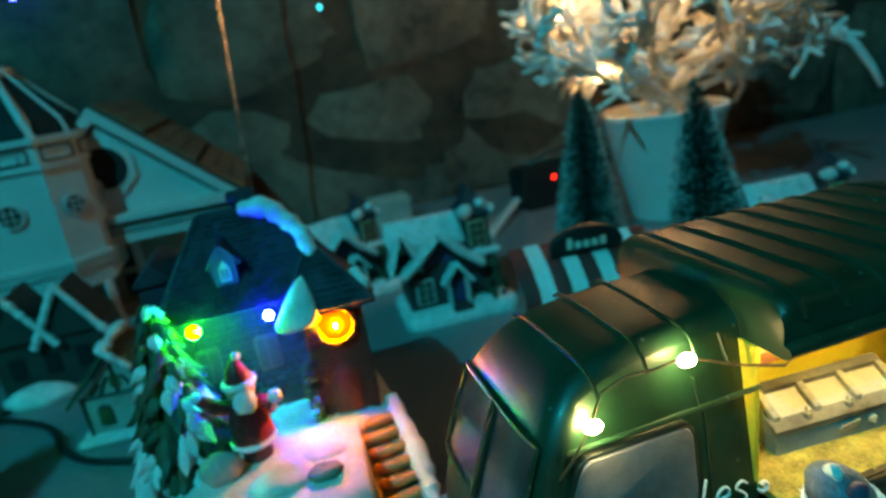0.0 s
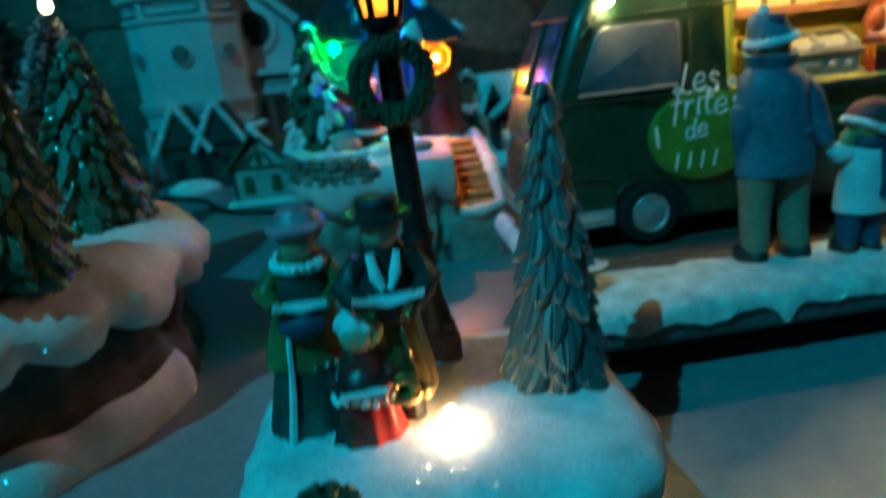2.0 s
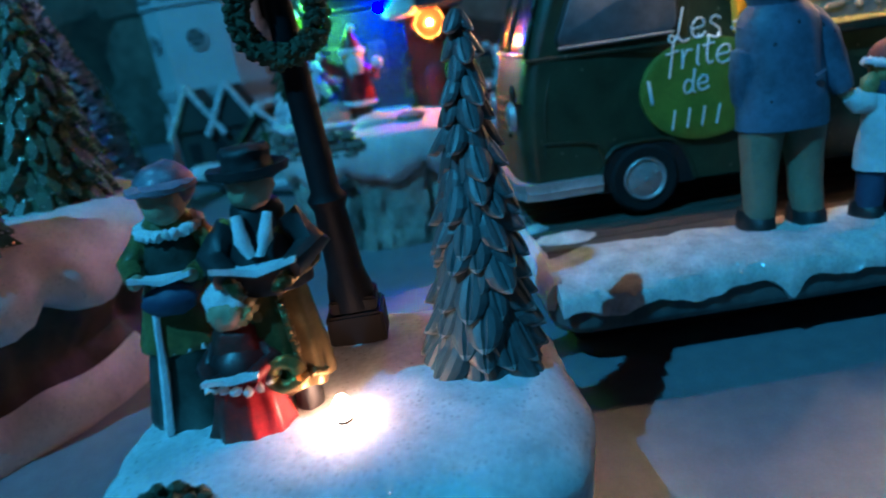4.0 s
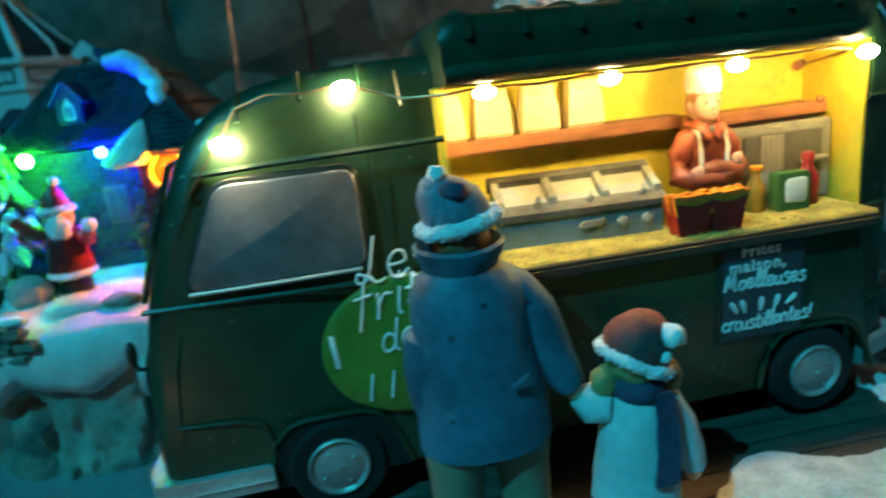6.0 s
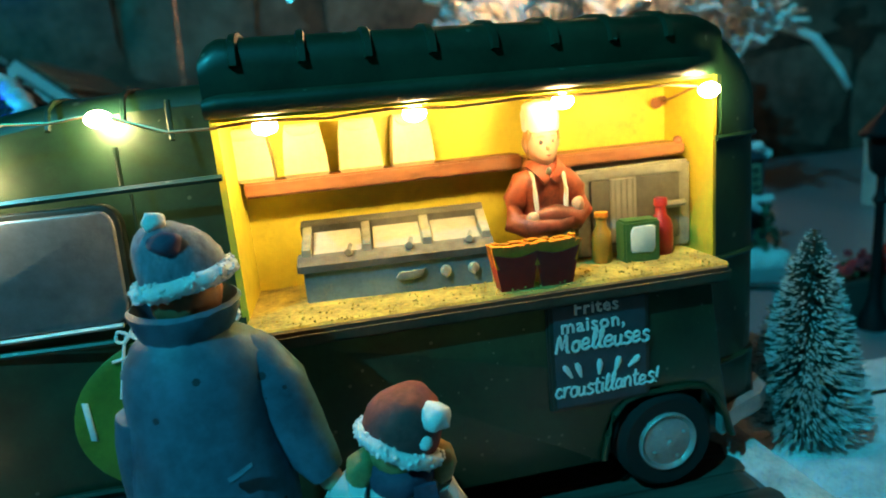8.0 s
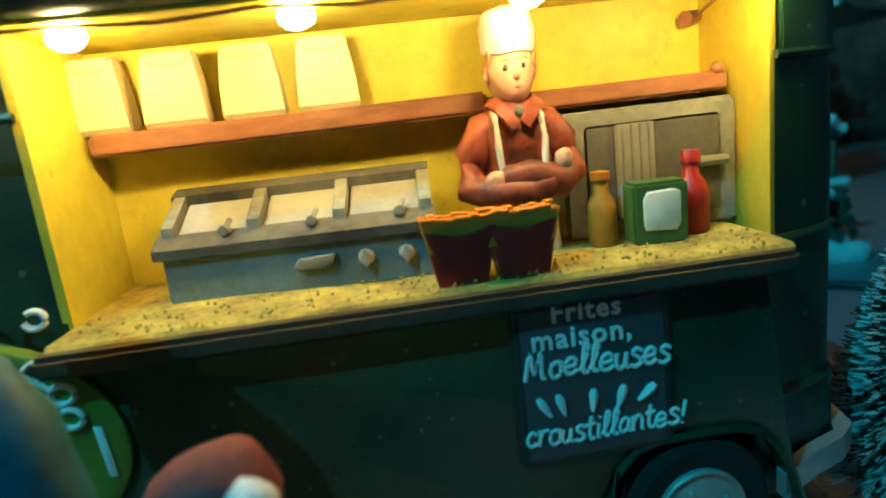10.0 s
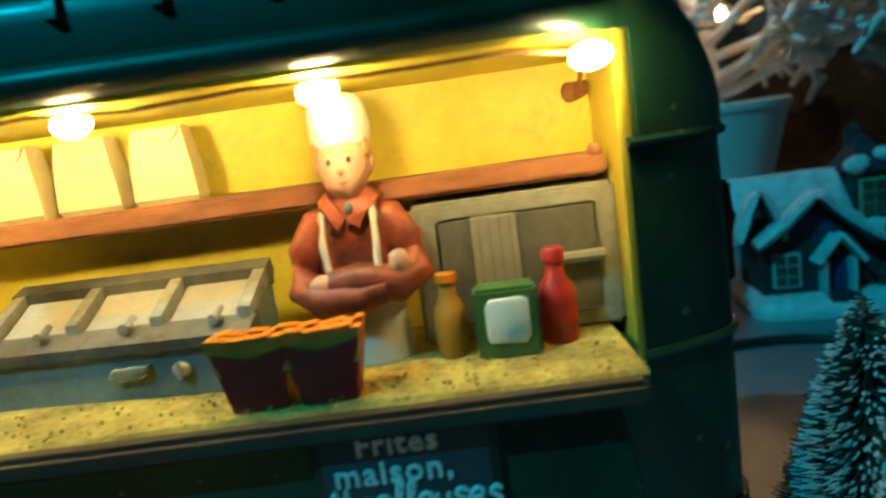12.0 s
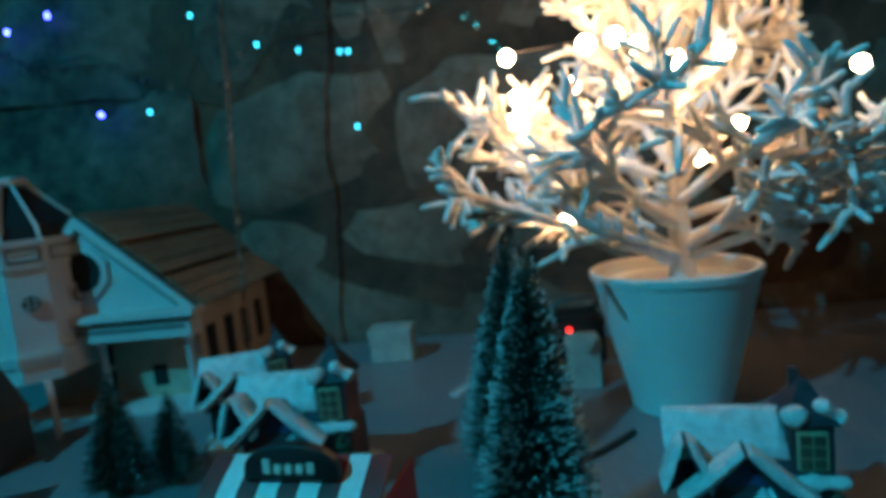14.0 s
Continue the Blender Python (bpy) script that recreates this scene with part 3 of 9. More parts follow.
    # seams of the cab
    for pts, r in (([(-0.0430, 0.0003, 0.0968), (-0.02, -0.0004, 0.0966), (0.0, -0.0005, 0.0962), (0.012, -0.0003, 0.096)], 0.00075),
                   ([(-0.0275, 0.0012, 0.1288), (-0.005, 0.0004, 0.1296), (0.0395, 0.0002, 0.1305)], 0.0009),
                   ([(-0.0400, 0.0002, 0.0655), (-0.024, -0.0003, 0.0645), (-0.0185, -0.0003, 0.0625), (-0.0165, -0.0003, 0.056)], 0.0006),
                   ([(0.0195, 0.0, 0.1290), (0.0198, -0.0001, 0.110), (0.0200, -0.0001, 0.098)], 0.0004),
                   ([(0.0175, 0.002, 0.1395), (0.0178, 0.0004, 0.131)], 0.0006),
                   ([(0.0295, 0.0055, 0.149), (0.0298, 0.0030, 0.1425), (0.0300, 0.0020, 0.1400)], 0.0007),
                   ([(-0.0330, 0.0005, 0.0955), (-0.0375, -0.0001, 0.080), (-0.0395, 0.0, 0.060)], 0.0004)):
        bm = bmesh.new()
        tube(bm, pts, r, 6)
        part("body_seam", bm, M_GREEN, cab)
    # side window
    win = rounded(-0.0318, 0.0152, 0.1000, 0.1262, 0.0042, skew=0.0115)
    bm = bmesh.new()
    slab(bm, inset(win, -0.0012), -0.0005, 0.003, "y", bevel=0.0005)
    w = part("side_window", bm, M_RIM, cab)
    bm = bmesh.new()
    slab(bm, win, -0.0010, 0.002, "y", bevel=0.0008)
    part("pane", bm, M_GLASS, w, "smeared silvery painted pane")
    bm = bmesh.new()
    tube(bm, [(-0.0305, -0.0012, 0.0998), (-0.01, -0.0013, 0.0997), (0.0135, -0.0012, 0.0999)], 0.0006, 6)
    part("window_sill", bm, M_SILVER, w)
    # windscreen, two curved panes on the sloping nose
    for y0, y1 in ((0.0036, WY / 2 - 0.001), (WY / 2 + 0.001, WY - 0.0036)):
        rows = []
        for k in range(7):
            z = 0.0990 + 0.0325 * k / 6
            x = float(np.interp(z, [0.098, 0.116, 0.132], [-0.0430, -0.0370, -0.0305])) - 0.0009
            pinch = 0.001 * (k / 6)
            row = []
            for j in range(7):
                y = y0 + pinch * (y0 < 0.03) + (y1 - y0 - pinch) * j / 6
                bend = 0.0026 * (abs(y - WY / 2) / (WY / 2)) ** 6
                row.append((x + bend, y, z))
            rows.append(row)
        bm = bmesh.new()
        grid = [[bm.verts.new(p) for p in r] for r in rows]
        for a, b in zip(grid, grid[1:]):
            for i in range(6):
                bm.faces.new((a[i], a[i + 1], b[i + 1], b[i]))
        ret = bmesh.ops.solidify(bm, geom=bm.faces[:], thickness=0.0008)
        ws = part("windscreen", bm, M_SCREEN, cab, "glossy silvery windscreen pane")
        bm = bmesh.new()
        loopp = [Vector(p) + Vector((-0.0006, 0, 0)) for p in rows[0]] + [Vector(r[-1]) + Vector((-0.0006, 0, 0)) for r in rows[1:]] + [Vector(p) + Vector((-0.0006, 0, 0)) for p in rows[-1][-2::-1]] + [Vector(r[0]) + Vector((-0.0006, 0, 0)) for r in rows[-2::-1]]
        tube(bm, loopp, 0.0009, 6)
        part("windscreen_seal", bm, M_GREEN, ws)
    for y in (0.014, WY - 0.014):
        bm = bmesh.new()
        tube(bm, [(-0.0478, y, 0.076), (-0.0500, y, 0.076)], [0.0062, 0.0054], 18)
        hl = part("headlight", bm, M_SILVER, cab, "round silver headlight")
        bm = bmesh.new()
        ball(bm, (-0.0496, y, 0.076), 0.0046, sub=2, squash=(0.35, 1, 1))
        part("lens", bm, M_GLASS, hl)
    for k in range(4):
        bm = bmesh.new()
        box(bm, -0.0492, -0.0465, 0.024, WY - 0.024, 0.066 + 0.0045 * k, 0.068 + 0.0045 * k, 0.0004)
        part("grille_slat", bm, M_GREEN, cab)
    # door mirror
    bm = bmesh.new()
    tube(bm, [(-0.0440, 0.006, 0.080), (-0.0478, 0.005, 0.081), (-0.0488, 0.0045, 0.084)], 0.0006, 6)
    ball(bm, (-0.0488, 0.0043, 0.0855), 0.003, squash=(0.45, 0.7, 1.2))
    part("door_mirror", bm, M_RIM, cab)
    # bumpers
    bm = bmesh.new()
    pts = [(-0.0180, -0.0022), (-0.0420, -0.0026), (-0.0485, -0.0010), (-0.0515, 0.0050), (-0.0522, 0.02), (-0.0522, WY - 0.02), (-0.0515, WY - 0.005), (-0.0480, WY + 0.001), (-0.018, WY + 0.002)]
    loft(bm, [[(x, y, 0.0440), (x, y, 0.0460), (x * 0.985, y * 0.99 - 0.0007 * (y < 0.01), 0.0470), (x, y, 0.0480), (x, y, 0.0505), (x + (0.003 if x < -0.045 else 0), y + (0.003 if y < 0.02 else -0.003), 0.0505), (x + (0.003 if x < -0.045 else 0), y + (0.003 if y < 0.02 else -0.003), 0.0440)] for x, y in pts])
    part("front_bumper", bm, M_SILVER, truck)
    bm = bmesh.new()
    pts = [(0.1640, 0.0005), (0.1740, 0.0060), (0.1830, 0.0095), (0.1885, 0.014), (0.1905, 0.022), (0.1905, WY - 0.022), (0.1885, WY - 0.014), (0.183, WY - 0.0095), (0.174, WY - 0.006)]
    loft(bm, [[(x, y, 0.0435), (x, y, 0.0490), (x - (0.003 if x > 0.186 else 0), y + (0.003 if y < 0.02 else -0.003), 0.0490), (x - (0.003 if x > 0.186 else 0), y + (0.003 if y < 0.02 else -0.003), 0.0435)] for x, y in pts])
    part("rear_bumper", bm, M_SILVER, truck)
    bm = bmesh.new()
    box(bm, 0.1858, 0.1872, 0.0210, 0.0285, 0.100, 0.118, 0.0006)
    part("tail_light", bm, M_KETCHUP, truck, "red tail light")
    # wheels and arch lips
    for x, yy, s in ((-0.0008, 0.0, 1), (0.1460, 0.0, 1), (-0.0008, WY, -1), (0.1460, WY, -1)):
        bm = bmesh.new()
        prof = [(0.0080, -0.0008), (0.0098, -0.0014), (0.0125, -0.0016), (0.0137, -0.0004), (0.0141, 0.003), (0.0137, 0.0072), (0.0100, 0.0075)]
        loft(bm, [[(x + r * math.cos(2 * math.pi * k / 28), yy + s * d, 0.0462 + r * math.sin(2 * math.pi * k / 28)) for k in range(28)] for r, d in prof])
        wheel = part("wheel", bm, M_TYRE, truck)
        bm = bmesh.new()
        prof = [(0.0099, 0.002), (0.0099, -0.0018), (0.0094, -0.0022), (0.0088, -0.0019), (0.0082, -0.0011), (0.0060, -0.0017), (0.0030, -0.0024), (0.0012, -0.0025), (0.0009, -0.0031), (0.0001, -0.0032)]
        loft(bm, [[(x + 0.86 * r * math.cos(2 * math.pi * k / 28), yy + s * d, 0.0462 + 0.86 * r * math.sin(2 * math.pi * k / 28)) for k in range(28)] for r, d in prof])
        for k in range(4):
            a = 2 * math.pi * k / 4 + 0.5
            ball(bm, (x + 0.0050 * math.cos(a), yy - s * 0.0021, 0.0462 + 0.0050 * math.sin(a)), 0.0007, sub=1)
        part("hubcap", bm, M_SILVER, wheel, "dull silver hubcap")
        bm = bmesh.new()
        tube(bm, [(px, yy - s * 0.0004, pz) for px, pz in arch(x)], 0.0009, 6)
        part("wheel_arch", bm, M_GREEN, truck)
        if x < 0.1:
            bm = bmesh.new()
            slab(bm, arch(x) + [(x - 0.0186, 0.0425), (x + 0.0205, 0.0425)], yy - s * 0.0004, yy + s * 0.0006, "y")
            part("wheel_well", bm, M_TYRE, truck)
        else:
            bm = bmesh.new()
            box(bm, x - 0.017, x + 0.017, min(yy + s * 0.008, yy + s * 0.012), max(yy + s * 0.008, yy + s * 0.012), 0.043, 0.062, 0.002)
            part("wheel_well", bm, M_TYRE, truck)
    # the hatch: yellow niche
    bm = bmesh.new()
    box(bm, 0.0395, 0.1700, 0.0350, 0.0375, 0.0925, 0.1440)
    back = part("hatch_back", bm, M_YELLOW, truck)
    bm = bmesh.new()
    slab(bm, [(0.0386, 0.0080), (0.0402, 0.0080), (0.0405, 0.0350), (0.0386, 0.0350)], 0.0925, 0.1434, "z")
    part("hatch_jamb", bm, M_YELLOW, truck)
    bm = bmesh.new()
    slab(bm, [(0.1650, 0.0068), (0.1662, 0.0072), (0.1700, 0.012), (0.1700, 0.0350), (0.1675, 0.0350), (0.1672, 0.014)], 0.0925, 0.1440, "z")
    part("hatch_jamb", bm, M_YELLOW, truck)
    bm = bmesh.new()
    slab(bm, [(0.0400, 0.0010), (0.1500, 0.0015), (0.1580, 0.0040), (0.1655, 0.0085), (0.1690, 0.0125), (0.1690, 0.0352), (0.0400, 0.0352)], 0.1428, 0.1440, "z")
    part("hatch_ceiling", bm, M_YELLOW, truck)
    bm = bmesh.new()
    loft(bm, [[(x, y, z + 0.0006 * noise.noise(Vector((x * 90, y * 90, z)))) for y, z in ((-0.0010, 0.0925), (-0.0018, 0.0942), (-0.0010, 0.0950), (0.004, 0.0952), (0.036, 0.0953), (0.036, 0.0925))] for x in np.linspace(0.0400, 0.1640, 30)])
    part("counter", bm, M_SAND, truck, "gritty yellow counter")
    bm = bmesh.new()
    box(bm, 0.0385, 0.1635, -0.0046, 0.002, 0.0906, 0.0944, 0.0009)
    part("counter_edge", bm, M_LEDGE, truck, "dark worn counter edge")
    bm = bmesh.new()
    box(bm, 0.0415, 0.1180, 0.0255, 0.0352, 0.1228, 0.1270, 0.0006)
    part("shelf", bm, M_SHELF, truck, "red-brown shelf board")
    bm = bmesh.new()
    box(bm, 0.1180, 0.1668, 0.0225, 0.0352, 0.1220, 0.1258, 0.0006)
    ball(bm, (0.1650, 0.0235, 0.1262), 0.0014, rough=0.0006, freq=500)
    part("shelf", bm, M_SHELF, truck, "red-brown shelf board")
    bm = bmesh.new()
    tube(bm, [(0.1630, 0.0320, 0.1372), (0.1668, 0.0345, 0.1378)], [0.0017, 0.0014], 10)
    part("wire_hole", bm, M_SHELF, truck)
    # hot cupboard set in the back wall
    bm = bmesh.new()
    box(bm, 0.1310, 0.1672, 0.0205, 0.0352, 0.0953, 0.1208, 0.0008)
    oven = part("hot_cupboard", bm, M_GREY, truck, "grey hot cupboard with a panelled door")
    bm = bmesh.new()
    box(bm, 0.1355, 0.1635, 0.0201, 0.0220, 0.0985, 0.1178, 0.0004)
    box(bm, 0.1362, 0.1628, 0.0196, 0.0210, 0.0985, 0.0990, 0.0001)
    door = part("door", bm, M_DGREY, oven)
    bm = bmesh.new()
    box(bm, 0.1415, 0.1495, 0.0195, 0.0206, 0.0990, 0.1176, 0.0003)
    part("towel", bm, M_PALE, door, "pale striped towel")
    for k in range(4):
        bm = bmesh.new()
        box(bm, 0.1427 + 0.0018 * k, 0.1431 + 0.0018 * k, 0.0192, 0.0200, 0.0993, 0.1174, 0.0001)
        part("stripe", bm, M_GREY, door)
    bm = bmesh.new()
    tube(bm, [(0.1555, 0.0190, 0.1085), (0.1640, 0.0190, 0.1085)], 0.0011, 8)
    part("handle", bm, M_GREY, door)
    # lime disc with lettering
    bm = bmesh.new()
    n = 40
    disc = [(0.0242 + 0.0248 * math.cos(2 * math.pi * k / n), 0.0775 + 0.0190 * math.sin(2 * math.pi * k / n)) for k in range(n)]
    disc = [(x, z) for x, z in disc if (x - 0.0) ** 2 + (z - 0.0445) ** 2 > 0.0189 ** 2]
    rings = [[(0.0242 + (x - 0.0242) * f, -0.0010, 0.0775 + (z - 0.0775) * f) for x, z in disc] for f in (0.04, 0.18, 0.32, 0.46, 0.60, 0.74, 0.87, 0.985)]
    loft(bm, rings + [[(x, -0.0008, z) for x, z in disc], [(x, 0.002, z) for x, z in disc]])
    lime = part("sign_disc", bm, M_LIME, truck, "lime green painted disc")
    for body, x, z, size in (("Les", 0.0110, 0.0962, 0.0118), ("frites", 0.0088, 0.0862, 0.0120), ("de", 0.0152, 0.0770, 0.0085)):
        script(body, size, (x, -0.0014, z), M_WHITE, lime, 0.00042)
    # curled ends of the two upper words
    for x, z, r in ((0.0372, 0.0988, 0.0017), (0.0408, 0.0872, 0.0019), (0.0412, 0.0830, 0.0019)):
        bm = bmesh.new()
        tube(bm, [(x + r * math.cos(a), -0.0014, z + 0.85 * r * math.sin(a)) for a in (radians(25 * k - 170) for k in range(13))], 0.00055, 6)
        part("lettering_curl", bm, M_WHITE, lime)
    # the last word is a name: plain bars
    for k in range(4):
        bm = bmesh.new()
        x = 0.0105 + 0.0058 * k
        tube(bm, [(x, -0.0014, 0.0640), (x + 0.0014, -0.0014, 0.0712)], 0.00042, 6)
        part("letter_bar", bm, M_WHITE, lime)
    for x, z in ((0.0028, 0.0790), (0.0450, 0.0765)):
        bm = bmesh.new()
        slab(bm, [(x - 0.0002, z - 0.0045), (x + 0.0012, z - 0.0048), (x + 0.0004, z + 0.0042), (x - 0.0010, z + 0.0045)], -0.0014, 0.0, "y", bevel=0.0002)
        part("painted_fry", bm, M_WHITE, lime)
    # menu board
    bm = bmesh.new()
    box(bm, 0.1130, 0.1414, -0.0012, 0.002, 0.0605, 0.0905, 0.0006)
    frame_b = part("menu_board", bm, M_BOARDRIM, truck, "small slate menu board in a dark rim")
    bm = bmesh.new()
    box(bm, 0.1142, 0.1402, -0.0016, 0.0, 0.0617, 0.0900, 0.0004)
    slate = part("slate", bm, M_BOARD, frame_b)
    for body, x, z, size in (("Frites", 0.1262, 0.0872, 0.0048), ("maison,", 0.1252, 0.0826, 0.0052)):
        letters(body, size, (x, -0.0017, z), 0, M_WHITE, slate, depth=0.0003, spacing=1.12, bold=0.00009)
    for body, x, z, size, pen in (("Moelleuses", 0.1147, 0.0772, 0.0052, 0.00042), ("croustillantes!", 0.1138, 0.0648, 0.0046, 0.00036)):
        script(body, size, (x, -0.0017, z), M_WHITE, slate, pen)
    for k, (x, a) in enumerate(((0.1178, 30), (0.1208, 15), (0.1265, -5), (0.1315, -18), (0.1362, -50))):
        bm = bmesh.new()
        d = Vector((math.sin(radians(-a)), 0, math.cos(radians(-a)))) * 0.0021
        c = Vector((x, -0.0018, 0.0720))
        tube(bm, [c - d, c - d * 0.2, c + d * 0.5, c + d], [0.0003, 0.0007, 0.0009, 0.0005], 6)
        part("painted_fry", bm, M_WHITE, slate)
    # the cab's sides lean inwards above the waist, with all that is fixed to them
    home = basis(truck).translation
    for ob in [cab, lime] + cab.children_recursive + lime.children_recursive:
        on_disc = ob == lime or ob.parent == lime
        for v in ob.data.vertices:
            w = v.co + home
            lean = float(np.interp(w.x, [0.020, 0.036], [1.0, 0.0])) if on_disc and w.z < 0.0966 else 1.0
            v.co.y += lean * side_in(w.z) * float(np.interp(w.y, [0.0, 0.02, WY - 0.02, WY], [1.0, 0.5, -0.5, -1.0]))
    return truck


build_truck()


def build_truck_goods():
    # paper bags on the shelf
    for k, x in enumerate((0.0440, 0.0583, 0.0728, 0.0872)):
        bag = thing("paper_bag", "cream paper bag with a folded flap, standing on the shelf", "paper bag", (x, 0.0290, 0.1270), (k - 1.5) * 1.5, "bags on the shelf")
        bm = bmesh.new()
        loft(bm, [[(-a, -d, z), (a, -d, z), (a, d, z), (-a, d, z)] for a, d, z in ((0.0056, 0.0022, 0.0), (0.0059, 0.0030, 0.0010), (0.0055, 0.0030, 0.0070), (0.0047, 0.0024, 0.0128), (0.0044, 0.0016, 0.0140))])
        part("bag_body", bm, M_CREAM, bag, at_world=False, angle=25)
        bm = bmesh.new()
        slab(bm, [(-0.0043, 0.0136), (0.0043, 0.0136), (0.0040, 0.0122), (0.0026, 0.0110), (-0.0026, 0.0110), (-0.0040, 0.0122)], -0.0030, -0.0018, "y", bevel=0.0003)
        part("flap", bm, M_CREAM, bag, at_world=False)
    # fryer
    fr = thing("deep_fryer", "grey three-pan deep fryer with knobs, standing on the counter", "deep fryer", (0.0785, 0.018, 0.0952))
    fr.matrix_basis = Matrix.Identity(4)
    bm = bmesh.new()
    slab(bm, [(0.0095, 0.0953), (0.0095, 0.1042), (0.0300, 0.1115), (0.0300, 0.0953)], 0.0545, 0.1035, "x", bevel=0.0007)
    part("body", bm, M_BLUEGREY, fr)
    bm = bmesh.new()
    slab(bm, [(0.0080, 0.1036), (0.0078, 0.1054), (0.0110, 0.1070), (0.0150, 0.1078), (0.0150, 0.1050)], 0.0532, 0.1045, "x", bevel=0.0005)
    part("front_lip", bm, M_DGREY, fr)
    bm = bmesh.new()
    slab(bm, [(0.0255, 0.1110), (0.0252, 0.1138), (0.0300, 0.1150), (0.0312, 0.1130), (0.0300, 0.1100)], 0.0538, 0.1040, "x", bevel=0.0006)
    part("back_bar", bm, M_DGREY, fr)
    for k in range(3):
        x0 = 0.0560 + 0.0158 * k
        bm = bmesh.new()
        slab(bm, [(0.0135, 0.1064), (0.0133, 0.1074), (0.0262, 0.1122), (0.0270, 0.1108)], x0 + 0.0012, x0 + 0.0138, "x", bevel=0.0003)
        part("pan", bm, M_PALE, fr)
        bm = bmesh.new()
        tube(bm, [(x0 + 0.0105, 0.0120, 0.1072), (x0 + 0.0105, 0.0090, 0.1078)], [0.0011, 0.0009], 10)
        tube(bm, [(x0 + 0.0105, 0.0105, 0.1077), (x0 + 0.0112, 0.0130, 0.1092)], 0.0006, 6)
        part("lid_knob", bm, M_GREY, fr)
    for k in range(4):
        x0 = 0.0545 + 0.0157 * k
        bm = bmesh.new()
        slab(bm, [(0.0118, 0.1060), (0.0120, 0.1090), (0.0262, 0.1140), (0.0270, 0.1110)], x0, x0 + 0.0024, "x", bevel=0.0004)
        part("divider", bm, M_GREY, fr)
    bm = bmesh.new()
    slab(bm, [(0.0780, 0.0996), (0.0792, 0.1012), (0.0858, 0.1014), (0.0850, 0.0996), (0.0838, 0.0990), (0.0790, 0.0988)], 0.0078, 0.0098, "y", bevel=0.0004)
    part("drawer_pull", bm, M_GREY, fr)
    for x in (0.0912, 0.0986):
        bm = bmesh.new()
        tube(bm, [(x, 0.0100, 0.1000), (x, 0.0082, 0.1000), (x, 0.0076, 0.1000)], [0.0016, 0.0014, 0.0009], 12)
        box(bm, x - 0.0004, x + 0.0004, 0.0070, 0.0082, 0.0984, 0.1016, 0.0002)
        part("knob", bm, M_PALE, fr)
    fr.matrix_basis = pose(0.0785, 0.0185, 0, 0, 0, -5) @ Matrix.Diagonal((1, 0.66, 1, 1)) @ Matrix.Translation((-0.0785, -0.018, 0))
    # boxes of fries
    for k, x in enumerate((0.1066, 0.1172)):
        fb = thing("fries_box", "dark red paper box packed with golden fries, on the counter", "fries box", (x, 0.0032, 0.0952), 0, "boxes of fries")
        bm = bmesh.new()
        rings = []
        for z, a, d in ((0.0, 0.0042, 0.0024), (0.004, 0.0049, 0.0028), (0.0075, 0.0055, 0.0032), (0.0098, 0.0058, 0.0034)):
            rings.append([(sx * a, sy * d, z - (0.0013 * (1 - abs(sx)) ** 0.8 if z > 0.009 and sy < 0 else 0)) for sx, sy in
                          ((-1, -1), (-0.8, -1.08), (-0.5, -1.12), (-0.2, -1.15), (0.2, -1.15), (0.5, -1.12), (0.8, -1.08), (1, -1), (1, 1), (0.3, 1.1), (-0.3, 1.1), (-1, 1))])
        rings.append([(x * 0.93, y * 0.90, z) for x, y, z in rings[-1]])
        rings.append([(x * 0.88, y * 0.85, 0.0058) for x, y, z in rings[-2]])
        loft(bm, rings)
        part("carton", bm, M_FRYBOX, fb, at_world=False, angle=30)
        rng = random.Random(k)
        for j in range(18):
            u = -1 + 2 * (j % 9) / 8
            fy = -0.0026 if j < 9 else 0.0008
            bm = bmesh.new()
            top = 0.0116 + rng.uniform(-0.0003, 0.0004)
            loft(bm, [[(u * w + q * 0.00068, fy + r * s, z) for q, r in ((-1, -1), (1, -1), (1, 1), (-1, 1))] for z, w, s in ((0.0060, 0.0046, 0.0006), (0.0100, 0.0054, 0.0008), (top, 0.0057, 0.0012))])
            part("fry", bm, M_FRIES, fb, at_world=False, smooth=False)
    # bottles and the green box
    bt = thing("mustard_bottle", "ochre squeeze bottle standing on the counter", "bottle", (0.1362, 0.0150, 0.0952), 0, "sauce bottles")
    bm = bmesh.new()
    lathe(bm, (0, 0, 0), [(0.0024, 0), (0.0028, 0.0006), (0.0028, 0.0068), (0.0025, 0.0085), (0.0015, 0.0105), (0.0014, 0.0125), (0.0017, 0.0126), (0.0017, 0.0140), (0.0002, 0.0142)], 14)
    part("bottle", bm, M_MUSTARD, bt, at_world=False)
    bm = bmesh.new()
    lathe(bm, (0, 0, 0), [(0.0017, 0.0128), (0.0019, 0.0129), (0.0019, 0.0143), (0.0002, 0.0146)], 12)
    part("cap", bm, M_FRIES, bt, at_world=False)
    gb = thing("napkin_box", "green box with a pale front label, on the counter", "napkin box", (0.1455, 0.0120, 0.0952), -3)
    bm = bmesh.new()
    box(bm, -0.0052, 0.0052, -0.0030, 0.0030, 0.0, 0.0118, 0.0006)
    part("box_body", bm, M_BOXGREEN, gb, at_world=False)
    bm = bmesh.new()
    slab(bm, [(-0.0030, 0.0030), (0.0028, 0.0026), (0.0036, 0.0040), (0.0036, 0.0098), (0.0024, 0.0104), (-0.0026, 0.0102), (-0.0034, 0.0088), (-0.0034, 0.0040)], -0.0035, -0.0028, "y", bevel=0.0004)
    part("label", bm, M_LABEL, gb, "blank pale label", at_world=False)
